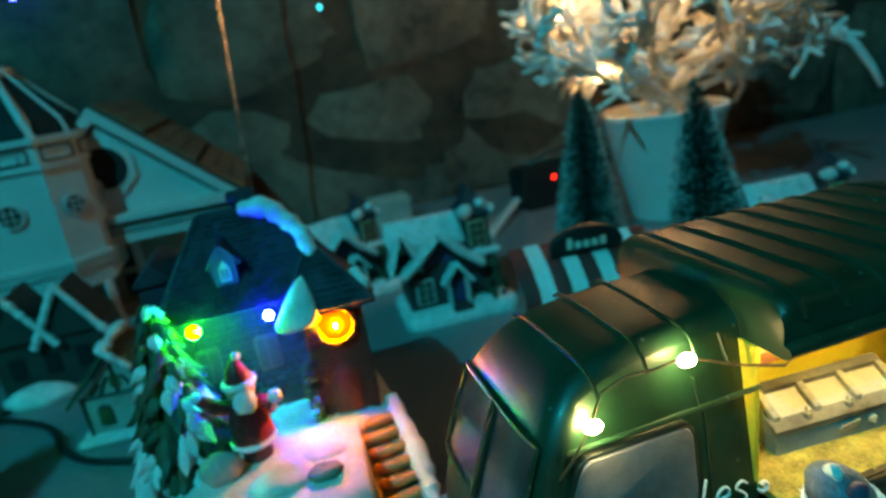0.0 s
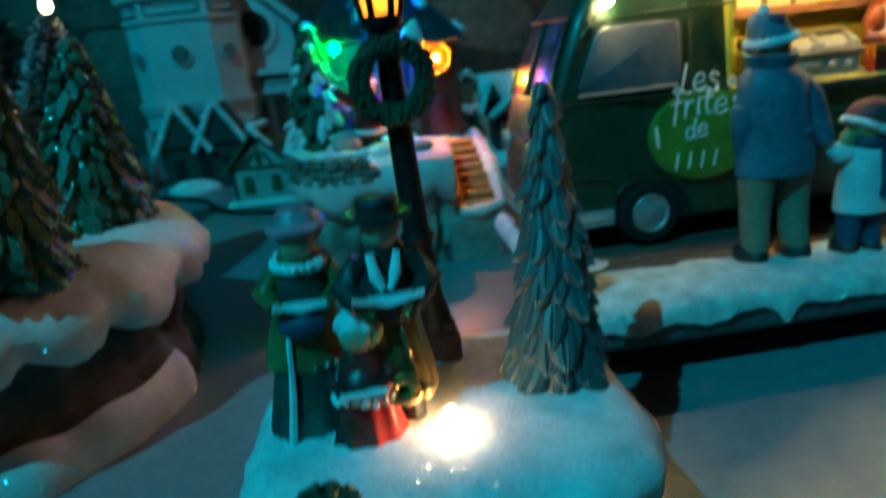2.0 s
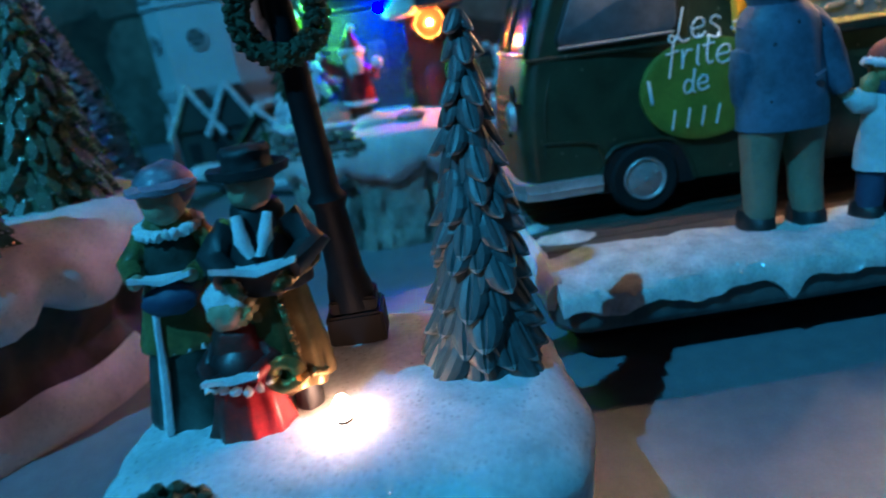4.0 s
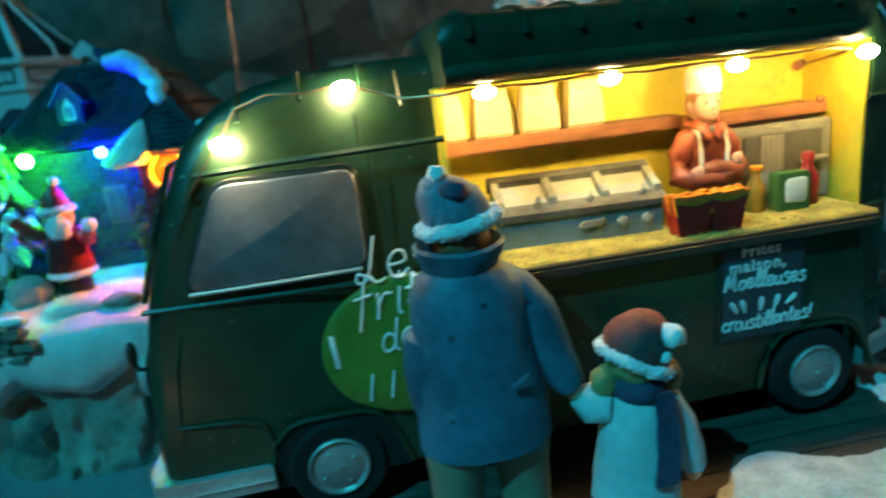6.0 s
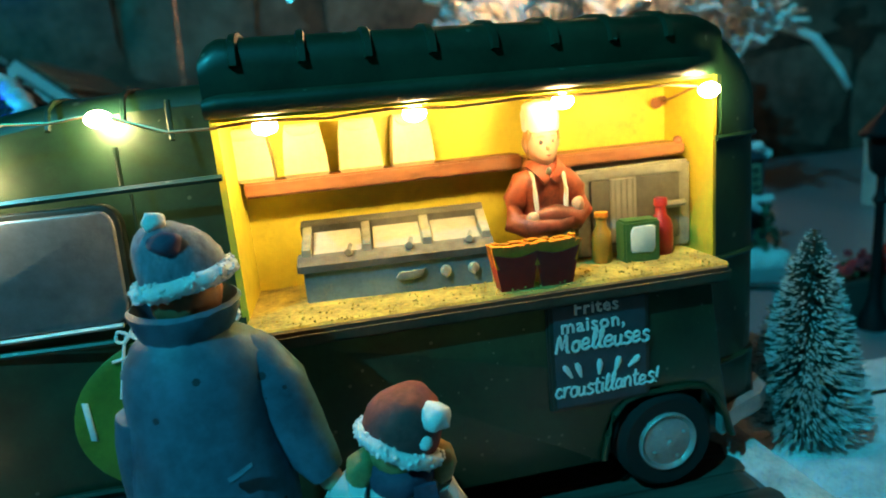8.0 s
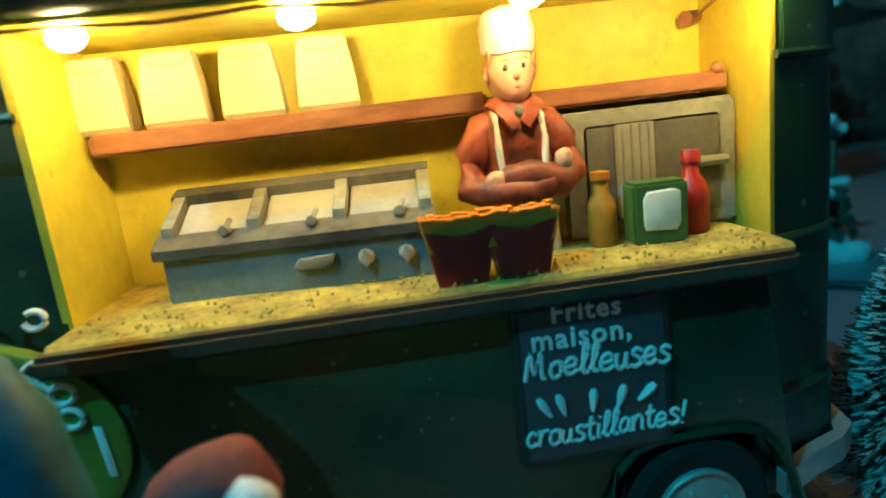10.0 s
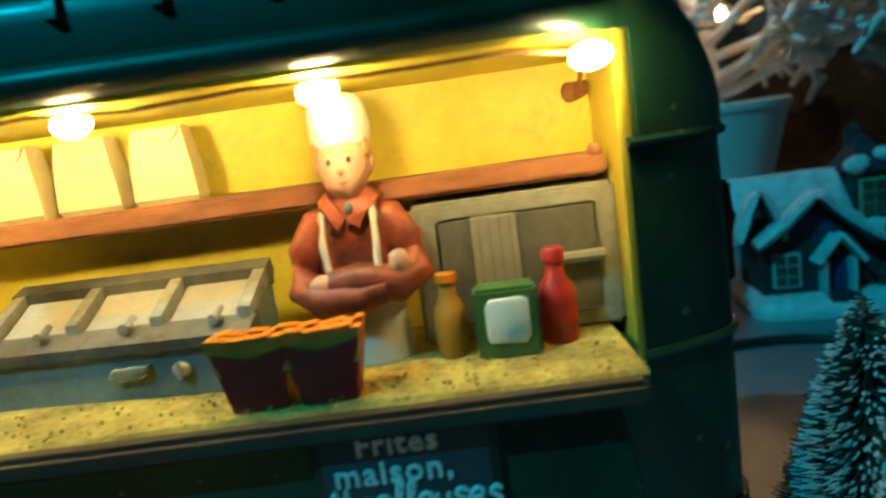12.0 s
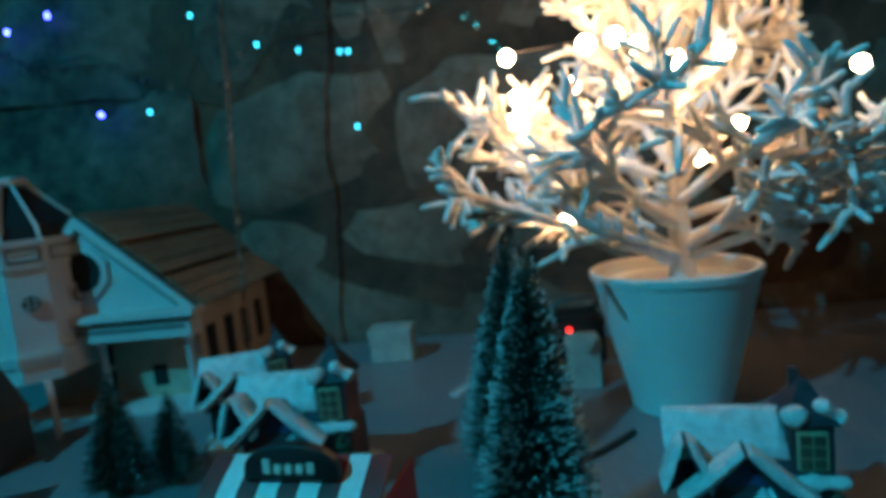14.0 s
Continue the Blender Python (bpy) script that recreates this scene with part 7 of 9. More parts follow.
# ---- little houses ----
def build_village_house(place, turn, label):
    h = thing("village_house", label, "house", place, turn, "snowy village houses")
    P = dict(at_world=False)
    bm = bmesh.new()
    edge = rounded(-0.004, 0.096, -0.012, 0.062, 0.012, 5)
    loft(bm, [[(x + 0.0015 * noise.noise(Vector((x * 90, y * 90, z * 60))), y + 0.0015 * noise.noise(Vector((x * 90, y * 90, z * 60 + 9))), z) for x, y in inset(edge, d)] for z, d in ((0.0, 0.001), (0.004, 0.0), (0.009, 0.001), (0.0118, 0.006))])
    part("snow_base", bm, M_SNOW, h, "lumpy snow base", angle=60, **P)
    bm = bmesh.new()
    box(bm, 0.004, 0.058, 0.006, 0.052, 0.008, 0.0460, 0.0006)
    slab(bm, [(0.009, 0.0455), (0.058, 0.0455), (0.034, 0.0680)], 0.0062, 0.0400, "y")
    wall = part("wall", bm, M_HOUSEDARK, h, "dark maroon walls", **P)
    for k in range(9):
        bm = bmesh.new()
        box(bm, 0.0045, 0.0575, 0.0052, 0.0066, 0.0110 + 0.0038 * k, 0.0140 + 0.0038 * k, 0.0004)
        part("board", bm, M_HOUSEDARK, wall, **P)
    bm = bmesh.new()
    slab(bm, [(0.022, 0.050), (0.046, 0.050), (0.034, 0.0640)], 0.0050, 0.0070, "y", bevel=0.0004)
    part("gable_panel", bm, M_PURPLE, wall, **P)
    bm = bmesh.new()
    for s in (-1, 1):
        roof_sheet(bm, (0.034, -0.004, 0.0690), (0.034, 0.040, 0.0690), (0.034 + s * 0.030, 0.040, 0.0405), (0.034 + s * 0.030, -0.004, 0.0405), 0.0022)
    part("gable_roof", bm, M_SLATE, h, **P)
    bm = bmesh.new()
    for s in (-1, 1):
        roof_sheet(bm, (-0.004, 0.034, 0.0800), (0.062, 0.034, 0.0800), (0.062, 0.034 + s * 0.026, 0.0450), (-0.004, 0.034 + s * 0.026, 0.0450), 0.0022)
    roof = part("roof", bm, M_SLATE, h, "dark blue roof under snow", **P)
    bm = bmesh.new()
    for s in (-1, 1):
        roof_sheet(bm, (0.004, 0.000, 0.0740), (0.004, 0.030, 0.0740), (0.004 + s * 0.010, 0.030, 0.0480), (0.004 + s * 0.010, 0.000, 0.0480), 0.0018)
    part("dormer_roof", bm, M_SLATE, h, **P)
    # thick snow: broad slab on the back slope, rolled rims on both gables
    bm = bmesh.new()
    snow_sheet(bm, (-0.006, 0.0160, 0.0600), (0.060, 0.0160, 0.0600), (0.060, 0.0360, 0.0840), (-0.006, 0.0360, 0.0840), 0.0050, nu=20)
    part("roof_slope_snow", bm, M_SNOW, roof, "plain slab of snow on the back roof", **P)
    for s in (-1, 1):
        bm = bmesh.new()
        n = 16
        rings = []
        for k in range(n + 1):
            f = k / n
            x, z = 0.034 + s * (0.001 + 0.033 * f), 0.0730 - 0.0360 * f + 0.0075 * f * f
            w = 0.0046 * (0.75 + 0.25 * math.sin(math.pi * f)) * (1 + 0.18 * noise.noise(Vector((x * 200, z * 200, 3))))
            rings.append([(x, -0.0065, z - w * 0.5), (x + s * w * 0.25, -0.0085, z + w * 0.2), (x + s * w * 0.5, -0.0070, z + w * 0.9), (x + s * w * 0.55, -0.001, z + w * 1.05), (x + s * w * 0.45, 0.006 + 0.003 * noise.noise(Vector((x * 160, 4, z * 160))), z + w * 0.8), (x, 0.008, z + w * 0.1), (x, 0.000, z - w * 0.3)])
        loft(bm, rings)
        part("gable_snow", bm, M_SNOW, roof, "rolled snow rim along the gable", **P)
    for s in (-1, 1):
        bm = bmesh.new()
        snow_sheet(bm, (0.004 + s * 0.0125, -0.003, 0.0475), (0.004 + s * 0.0125, 0.014, 0.0475), (0.004 + s * 0.001, 0.016, 0.0775), (0.004 + s * 0.001, -0.003, 0.0775), 0.0036, nu=8, nv=10)
        part("gable_snow", bm, M_SNOW, roof, **P)
    bm = bmesh.new()
    box(bm, 0.0100, 0.0260, 0.0035, 0.0065, 0.0160, 0.0380, 0.0004)
    win = part("window", bm, M_CHURCH, h, **P)
    for i in range(2):
        for j in range(3):
            bm = bmesh.new()
            box(bm, 0.0115 + 0.0068 * i, 0.0175 + 0.0068 * i, 0.0029, 0.0040, 0.0175 + 0.0066 * j, 0.0232 + 0.0066 * j, 0.0002)
            part("pane", bm, M_TANWIN, win, **P)
    # porch
    bm = bmesh.new()
    for x in (0.0360, 0.0520):
        box(bm, x, x + 0.0028, -0.0030, 0.0065, 0.0100, 0.0330, 0.0004)
    pc = part("porch", bm, M_CHURCH, h, "white porch posts", **P)
    bm = bmesh.new()
    for s in (-1, 1):
        roof_sheet(bm, (0.0454, -0.0060, 0.0470), (0.0454, 0.0065, 0.0470), (0.0454 + s * 0.0120, 0.0065, 0.0310), (0.0454 + s * 0.0120, -0.0060, 0.0310), 0.0028)
    part("porch_roof", bm, M_SNOW, pc, "snowy porch gable", **P)
    bm = bmesh.new()
    slab(bm, rounded(0.0395, 0.0515, 0.0090, 0.0320, 0.0040), 0.0040, 0.0065, "y", bevel=0.0004)
    part("door", bm, M_BLUEDOOR, h, "dark blue door", **P)
    bm = bmesh.new()
    box(bm, 0.0370, 0.0540, -0.0110, 0.0040, 0.0085, 0.0130, 0.0006)
    part("doorstep", bm, M_HOUSEDARK, h, **P)
    # turret with bay window
    bm = bmesh.new()
    box(bm, 0.0560, 0.0840, 0.0120, 0.0480, 0.008, 0.0480, 0.0006)
    box(bm, 0.0600, 0.0820, 0.0140, 0.0460, 0.0470, 0.0820, 0.0006)
    tw = part("turret", bm, M_HOUSEDARK, h, **P)
    bm = bmesh.new()
    loft(bm, [[(0.0575, 0.0110, 0.0815), (0.0845, 0.0110, 0.0815), (0.0845, 0.0490, 0.0815), (0.0575, 0.0490, 0.0815)], [(0.0690, 0.0280, 0.1030), (0.0730, 0.0280, 0.1030), (0.0730, 0.0320, 0.1030), (0.0690, 0.0320, 0.1030)]])
    part("turret_roof", bm, M_SLATE, tw, **P)
    bm = bmesh.new()
    box(bm, 0.0655, 0.0705, 0.0330, 0.0390, 0.0900, 0.1080, 0.0005)
    part("chimney", bm, M_HOUSEDARK, tw, **P)
    bm = bmesh.new()
    snow_blob(bm, [(0.0590, 0.0130, 0.0850), (0.0660, 0.0150, 0.0880)], 0.0058, flat=0.7)
    snow_blob(bm, [(0.0760, 0.0150, 0.0920), (0.0850, 0.0180, 0.0840)], 0.0058, flat=0.7)
    snow_blob(bm, [(0.0550, 0.0105, 0.0500), (0.0860, 0.0105, 0.0500)], 0.0050, flat=0.6)
    tagged(part("turret_snow", bm, M_SNOW, tw, **P), "snow on the turret", kind="stuff")
    bm = bmesh.new()
    box(bm, 0.0630, 0.0785, 0.0115, 0.0145, 0.0555, 0.0775, 0.0004)
    w2 = part("window", bm, M_TRIM, h, **P)
    for i in range(2):
        for j in range(3):
            bm = bmesh.new()
            box(bm, 0.0642 + 0.0068 * i, 0.0702 + 0.0068 * i, 0.0108, 0.0120, 0.0568 + 0.0068 * j, 0.0626 + 0.0068 * j, 0.0002)
            part("pane", bm, M_TANWIN, w2, **P)
    bm = bmesh.new()
    rng = random.Random(6)
    for k in range(60):
        f = rng.random()
        a, r = rng.uniform(0, 6.28), 0.0085 * (1 - f) + 0.001
        ball(bm, (0.0800 + r * math.cos(a), 0.0040 + r * math.sin(a), 0.012 + 0.034 * f), 0.0024, 0, 1, rough=0.0008, freq=500)
    part("shrub", bm, M_PINE, h, "dark evergreen beside the door", **P)
    return h


house_a = build_village_house((0.317, 0.287, 0.0), -10, "dark maroon snowy house with white porch and turret, by cable")
house_b = copy_thing(house_a, pose(0.010, 0.391, 0.0, 0, 0, -4) @ Matrix.Scale(1.10, 4))
tagged(house_b, "dark maroon snowy house with white porch, behind the truck")
house_c = copy_thing(house_a, pose(-0.060, 0.487, 0.0, 0, 0, 14))
tagged(house_c, "dark snowy house half hidden behind the brick tower")



def build_tudor():
    h = thing("tudor_cottage", "small half-timbered cottage with mossy snowy roof on the board", "cottage", (-0.222, 0.338, 0), -6)
    P = dict(at_world=False)
    bm = bmesh.new()
    box(bm, -0.036, 0.034, -0.010, 0.046, 0.0, 0.0060, 0.002)
    part("snow_base", bm, M_SNOW, h, **P)
    bm = bmesh.new()
    slab(bm, [(-0.028, 0.004), (0.026, 0.004), (0.026, 0.036), (-0.001, 0.062), (-0.028, 0.036)], 0.0, 0.042, "y")
    part("wall", bm, M_TUDOR, h, "pale plaster walls", **P)
    bm = bmesh.new()
    for s in (-1, 1):
        roof_sheet(bm, (-0.001, -0.006, 0.0680), (-0.001, 0.046, 0.0680), (-0.001 + s * 0.034, 0.046, 0.0320), (-0.001 + s * 0.034, -0.006, 0.0320), 0.003)
    part("roof", bm, M_MOSS, h, "mossy rounded roof", **P)
    bm = bmesh.new()
    snow_blob(bm, [(-0.001, -0.006, 0.0730), (-0.001, 0.044, 0.0730)], 0.0050, flat=0.6)
    snow_blob(bm, [(-0.001, -0.006, 0.0720), (0.014, -0.006, 0.0570)], 0.0036, flat=0.6)
    part("roof_snow", bm, M_SNOW, h, **P)
    for pts in (((-0.028, 0.036), (0.026, 0.036)), ((-0.001, 0.036), (-0.001, 0.060)), ((-0.014, 0.036), (-0.006, 0.050)), ((0.012, 0.036), (0.004, 0.050)), ((-0.020, 0.038), (-0.012, 0.046)), ((-0.027, 0.006), (-0.027, 0.036)), ((0.025, 0.006), (0.025, 0.036))):
        bm = bmesh.new()
        tube(bm, [(pts[0][0], -0.0006, pts[0][1]), (pts[1][0], -0.0006, pts[1][1])], 0.0014, 4)
        part("beam", bm, M_BEAM, h, **P)
    for x in (-0.014, 0.012):
        bm = bmesh.new()
        slab(bm, [(x - 0.005, 0.012), (x + 0.005, 0.012), (x + 0.005, 0.024)] + [(x + 0.005 * math.cos(radians(a)), 0.024 + 0.005 * math.sin(radians(a))) for a in range(20, 180, 20)] + [(x - 0.005, 0.024)], -0.0012, 0.002, "y", bevel=0.0004)
        w = part("window", bm, M_BEAM, h, **P)
        for i in range(2):
            bm = bmesh.new()
            box(bm, x - 0.0038 + 0.0042 * i, x - 0.0004 + 0.0042 * i, -0.0018, 0.0, 0.0135, 0.0250, 0.0002)
            part("pane", bm, M_GREENWIN, w, **P)
    bm = bmesh.new()
    box(bm, -0.0045, 0.0025, -0.0012, 0.002, 0.0410, 0.0510, 0.0003)
    part("window", bm, M_GREENWIN, h, **P)


build_tudor()


def build_zigzag_house():
    h = thing("dark_chalet", "dark chalet with two gables edged in white snow, before church", "chalet", (-0.302, 0.462, 0), 0)
    P = dict(at_world=False)
    bm = bmesh.new()
    box(bm, -0.045, 0.045, 0.0, 0.055, 0.0, 0.052, 0.001)
    part("wall", bm, M_BEAM, h, **P)
    for cx in (-0.020, 0.022):
        bm = bmesh.new()
        slab(bm, [(cx - 0.024, 0.050), (cx + 0.024, 0.050), (cx, 0.092)], -0.004, 0.055, "y")
        g = part("gable", bm, M_BEAM, h, **P)
        for s in (-1, 1):
            bm = bmesh.new()
            snow_blob(bm, [(cx, -0.006, 0.096), (cx + s * 0.016, -0.006, 0.068), (cx + s * 0.030, -0.006, 0.044)], 0.0032, flat=1.0)
            part("bargeboard_snow", bm, M_SNOW, g, "ragged white snow edge", **P)
    for x in (-0.028, 0.0, 0.026):
        bm = bmesh.new()
        box(bm, x - 0.006, x + 0.006, -0.0015, 0.002, 0.016, 0.036, 0.0004)
        part("window", bm, M_HOLE, h, **P)
    bm = bmesh.new()
    ball(bm, (-0.012, -0.018, 0.004), 0.026, 0, 3, (1.15, 0.6, 0.42), 0.003, 70)
    part("snow_bank", bm, M_SNOW, h, "smooth snow heap", **P)


build_zigzag_house()


def build_church():
    c = thing("church", "white card church with cut-cornered tower and brown slatted roof", "church", (-0.26, 0.66, 0))
    # tower: a square one with cut corners
    tx, ty = -0.3240, 0.6140

    def octo(g, z, k=1.0):
        w, e = (0.038 + g * 0.4) * k, (0.065 + g) * k
        return [(tx + x, ty + y, z) for x, y in ((-w, -e), (w, -e), (e, -w), (e, w), (w, e), (-w, e), (-e, w), (-e, -w))]
    bm = bmesh.new()
    loft(bm, [octo(0, 0.062), octo(0, 0.196)])
    tower = part("tower", bm, M_CHURCH, c, "white tower with cut corners", angle=20)
    for z0, z1, g in ((0.062, 0.080, -0.004), (0.082, 0.0875, 0.003), (0.0885, 0.0945, 0.0045), (0.186, 0.1895, 0.003), (0.1895, 0.211, 0.0015), (0.211, 0.2165, 0.0055)):
        bm = bmesh.new()
        loft(bm, [octo(g, z0), octo(g, z1)])
        part("cornice", bm, M_CHURCH, tower, angle=20)
    sides = octo(0, 0.0)
    for k in range(8):
        p, q = Vector(sides[k]), Vector(sides[(k + 1) % 8])
        s = (q - p).normalized()
        d = Vector((s.y, -s.x, 0))
        half = (q - p).length / 2
        base = (p + q) / 2
        # nested panel frames on the band
        for inner, lift in ((0.80, 0.0024), (0.58, 0.0028)):
            bm = bmesh.new()
            hw, z0, z1 = half * inner, 0.2002 - 0.0078 * inner, 0.2002 + 0.0078 * inner
            for u, v in (((-hw, z0), (hw, z0)), ((-hw, z1), (hw, z1)), ((-hw, z0), (-hw, z1)), ((hw, z0), (hw, z1))):
                tube(bm, [base + d * lift + s * u[0] + Vector((0, 0, u[1])), base + d * lift + s * v[0] + Vector((0, 0, v[1]))], 0.0011, 4)
            part("band_panel", bm, M_BEAM if inner > 0.7 else M_CHURCH, tower)
        # window rosette
        r = 0.0135 if half > 0.03 else 0.0115
        bm = bmesh.new()
        ring = [base + d * 0.001 + s * r * math.cos(radians(22.5 + 45 * j)) + Vector((0, 0, 0.148 + r * math.sin(radians(22.5 + 45 * j)))) for j in range(8)]
        loft(bm, [ring, [v + d * 0.0030 for v in ring]])
        w = part("window", bm, M_CHURCH, tower, angle=20)
        # black disc on the rosette paints the unlit inside
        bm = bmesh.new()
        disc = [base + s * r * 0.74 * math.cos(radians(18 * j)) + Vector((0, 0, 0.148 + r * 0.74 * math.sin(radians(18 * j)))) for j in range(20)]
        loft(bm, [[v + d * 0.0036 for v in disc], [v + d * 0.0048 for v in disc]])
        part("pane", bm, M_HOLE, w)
        bm = bmesh.new()
        for o in (-0.0032, 0.0032):
            tube(bm, [base + d * 0.0054 + s * o + Vector((0, 0, 0.148 - r * 0.66)), base + d * 0.0054 + s * o + Vector((0, 0, 0.148 + r * 0.66))], 0.0007, 4)
            tube(bm, [base + d * 0.0054 - s * r * 0.66 + Vector((0, 0, 0.148 + o)), base + d * 0.0054 + s * r * 0.66 + Vector((0, 0, 0.148 + o))], 0.0007, 4)
        part("glazing_bar", bm, M_CHURCH, w)
    # open lantern: broad slanted struts over an inner spire, its unlit dark painted on
    low, high = octo(-0.002, 0.2160), octo(-0.002, 0.280, 0.30)
    for k in range(8):
        bm = bmesh.new()
        knee = Vector(octo(-0.003, 0.2300, 0.97)[k])
        tube(bm, [Vector(low[k]), knee, Vector(high[k])], [0.0050, 0.0050, 0.0042] if k < 2 else [0.0022, 0.0022, 0.0018], 4)
        part("strut", bm, M_CHURCH, tower)
    bm = bmesh.new()
    loft(bm, [octo(0.0, 0.2765, 0.30), octo(0.0, 0.2790, 0.34), octo(0.0, 0.2850, 0.32), octo(0.0, 0.2875, 0.12)])
    part("cap", bm, M_CHURCH, tower, angle=20)
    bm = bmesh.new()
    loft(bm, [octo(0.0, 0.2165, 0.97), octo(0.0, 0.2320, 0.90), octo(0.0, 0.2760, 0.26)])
    part("spire", bm, M_HOLE, tower, "inner spire painted black for the unlit lantern", angle=20)
    # legs that show under the tower
    for x in (-0.060, -0.022, 0.022, 0.060):
        bm = bmesh.new()
        tube(bm, [(tx + x, ty - 0.058, 0.064), (tx + x * 1.06, ty - 0.060, 0.0)], 0.0045, 4)
        part("leg", bm, M_CHURCH, tower)
    # nave
    gx0, gx1, gy, ax = -0.352, -0.128, 0.620, -0.246
    bm = bmesh.new()
    slab(bm, [(gx0, 0.121), (gx1, 0.121), (ax, 0.233)], gy, gy + 0.012, "y")
    gable = part("gable", bm, M_CHURCH, c, "white gable with a round opening")
    bm = bmesh.new()
    for ex in (gx0 - 0.008, gx1 + 0.010):
        p, q = Vector((ax, gy - 0.007, 0.236)), Vector((ex, gy - 0.007, 0.119))
        e = Vector((0, 0, -0.0150))
        loft(bm, [[p, q, q + e * 0.7, p + e], [v + Vector((0, 0.008, 0)) for v in (p, q, q + e * 0.7, p + e)]])
    part("bargeboard", bm, M_CHURCH, gable)
    bm = bmesh.new()
    for ex in (gx0 - 0.012, gx1 + 0.014):
        tube(bm, [(ax, gy - 0.0065, 0.2385), (ex, gy - 0.0065, 0.1205)], 0.0018, 4)
    part("roof_edge", bm, M_BEAM, gable)
    # thin dark tubes draw the shade that the bargeboards cast on the gable
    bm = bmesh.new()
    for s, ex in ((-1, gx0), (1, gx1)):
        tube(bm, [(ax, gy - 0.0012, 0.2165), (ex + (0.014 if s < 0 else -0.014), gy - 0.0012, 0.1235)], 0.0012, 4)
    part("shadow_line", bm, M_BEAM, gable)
    bm = bmesh.new()
    loft(bm, [[(-0.247 + r * math.cos(radians(22.5 + 45 * k)), gy - d, 0.171 + r * math.sin(radians(22.5 + 45 * k))) for k in range(8)] for r, d in ((0.0315, 0.0), (0.0315, 0.005), (0.0275, 0.0058))])
    oc = part("rose_frame", bm, M_CHURCH, gable, angle=20)
    # no hole is cut: a black disc paints the dark behind the rose
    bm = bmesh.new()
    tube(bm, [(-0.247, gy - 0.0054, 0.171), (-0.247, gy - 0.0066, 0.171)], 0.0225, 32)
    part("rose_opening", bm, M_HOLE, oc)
    bm = bmesh.new()
    box(bm, gx0 - 0.006, gx1 + 0.014, gy - 0.024, gy + 0.012, 0.1130, 0.1212, 0.0008)
    ent = part("entablature", bm, M_CHURCH, c, "white cornice with dentils")
    # recess under the cornice, its shade painted as a dark band
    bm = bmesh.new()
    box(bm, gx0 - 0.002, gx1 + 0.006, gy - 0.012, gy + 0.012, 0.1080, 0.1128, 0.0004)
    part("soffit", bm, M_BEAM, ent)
    bm = bmesh.new()
    box(bm, gx0, gx1 + 0.006, gy - 0.016, gy + 0.012, 0.0890, 0.1078, 0.0008)
    part("frieze", bm, M_CHURCH, ent)
    for k in range(28):
        x = -0.300 + 0.0062 * k
        bm = bmesh.new()
        box(bm, x, x + 0.0034, gy - 0.0178, gy - 0.015, 0.1000, 0.1038, 0.0002)
        part("dentil", bm, M_BEAM, ent)
    bm = bmesh.new()
    box(bm, -0.345, -0.140, 0.655, 0.885, 0.0, 0.120, 0.001)
    nave = part("nave", bm, M_CHURCHSIDE, c, "bare cardboard nave walls")
    for k in range(4):
        bm = bmesh.new()
        box(bm, -0.1410, -0.1385, 0.672 + 0.052 * k, 0.696 + 0.052 * k, 0.030, 0.085, 0.0005)
        part("window", bm, M_HOLE, nave)
    for x, z in ((-0.262, 0.016), (-0.262, 0.050), (-0.196, 0.020)):
        bm = bmesh.new()
        box(bm, x - 0.009, x + 0.009, 0.6535, 0.6565, z, z + 0.026, 0.0006)
        part("window", bm, M_HOLE, nave)
    for x in (-0.136, -0.243):
        bm = bmesh.new()
        lathe(bm, (x, gy + 0.002, 0.0), [(0.0075, 0.0), (0.0075, 0.004), (0.0052, 0.006), (0.0046, 0.080), (0.0072, 0.084), (0.0072, 0.0892)], 14)
        part("column", bm, M_CHURCH, c)
    bm = bmesh.new()
    box(bm, -0.352, -0.130, gy - 0.016, 0.66, 0.0, 0.006, 0.001)
    part("porch_floor", bm, M_CHURCH, c)
    # slatted roof
    for s, ex in ((1, gx1 + 0.016), (-1, gx0 - 0.016)):
        for k in range(9):
            f0, f1 = k / 9, (k + 1) / 9 - 0.008
            bm = bmesh.new()
            a = Vector((ax, gy + 0.004, 0.2360)).lerp(Vector((ex, gy + 0.004, 0.1150)), f0)
            b = Vector((ax, gy + 0.004, 0.2380)).lerp(Vector((ex, gy + 0.004, 0.1160)), f1)
            lift = Vector((0, 0, 0.0012 * ((k * 7) % 3)))
            roof_sheet(bm, a + lift, b + lift, b + Vector((0, 0.27, 0)) + lift, a + Vector((0, 0.27, 0)) + lift, 0.0030)
            part("roof_slat", bm, M_CHURCHROOF, c)


build_church()


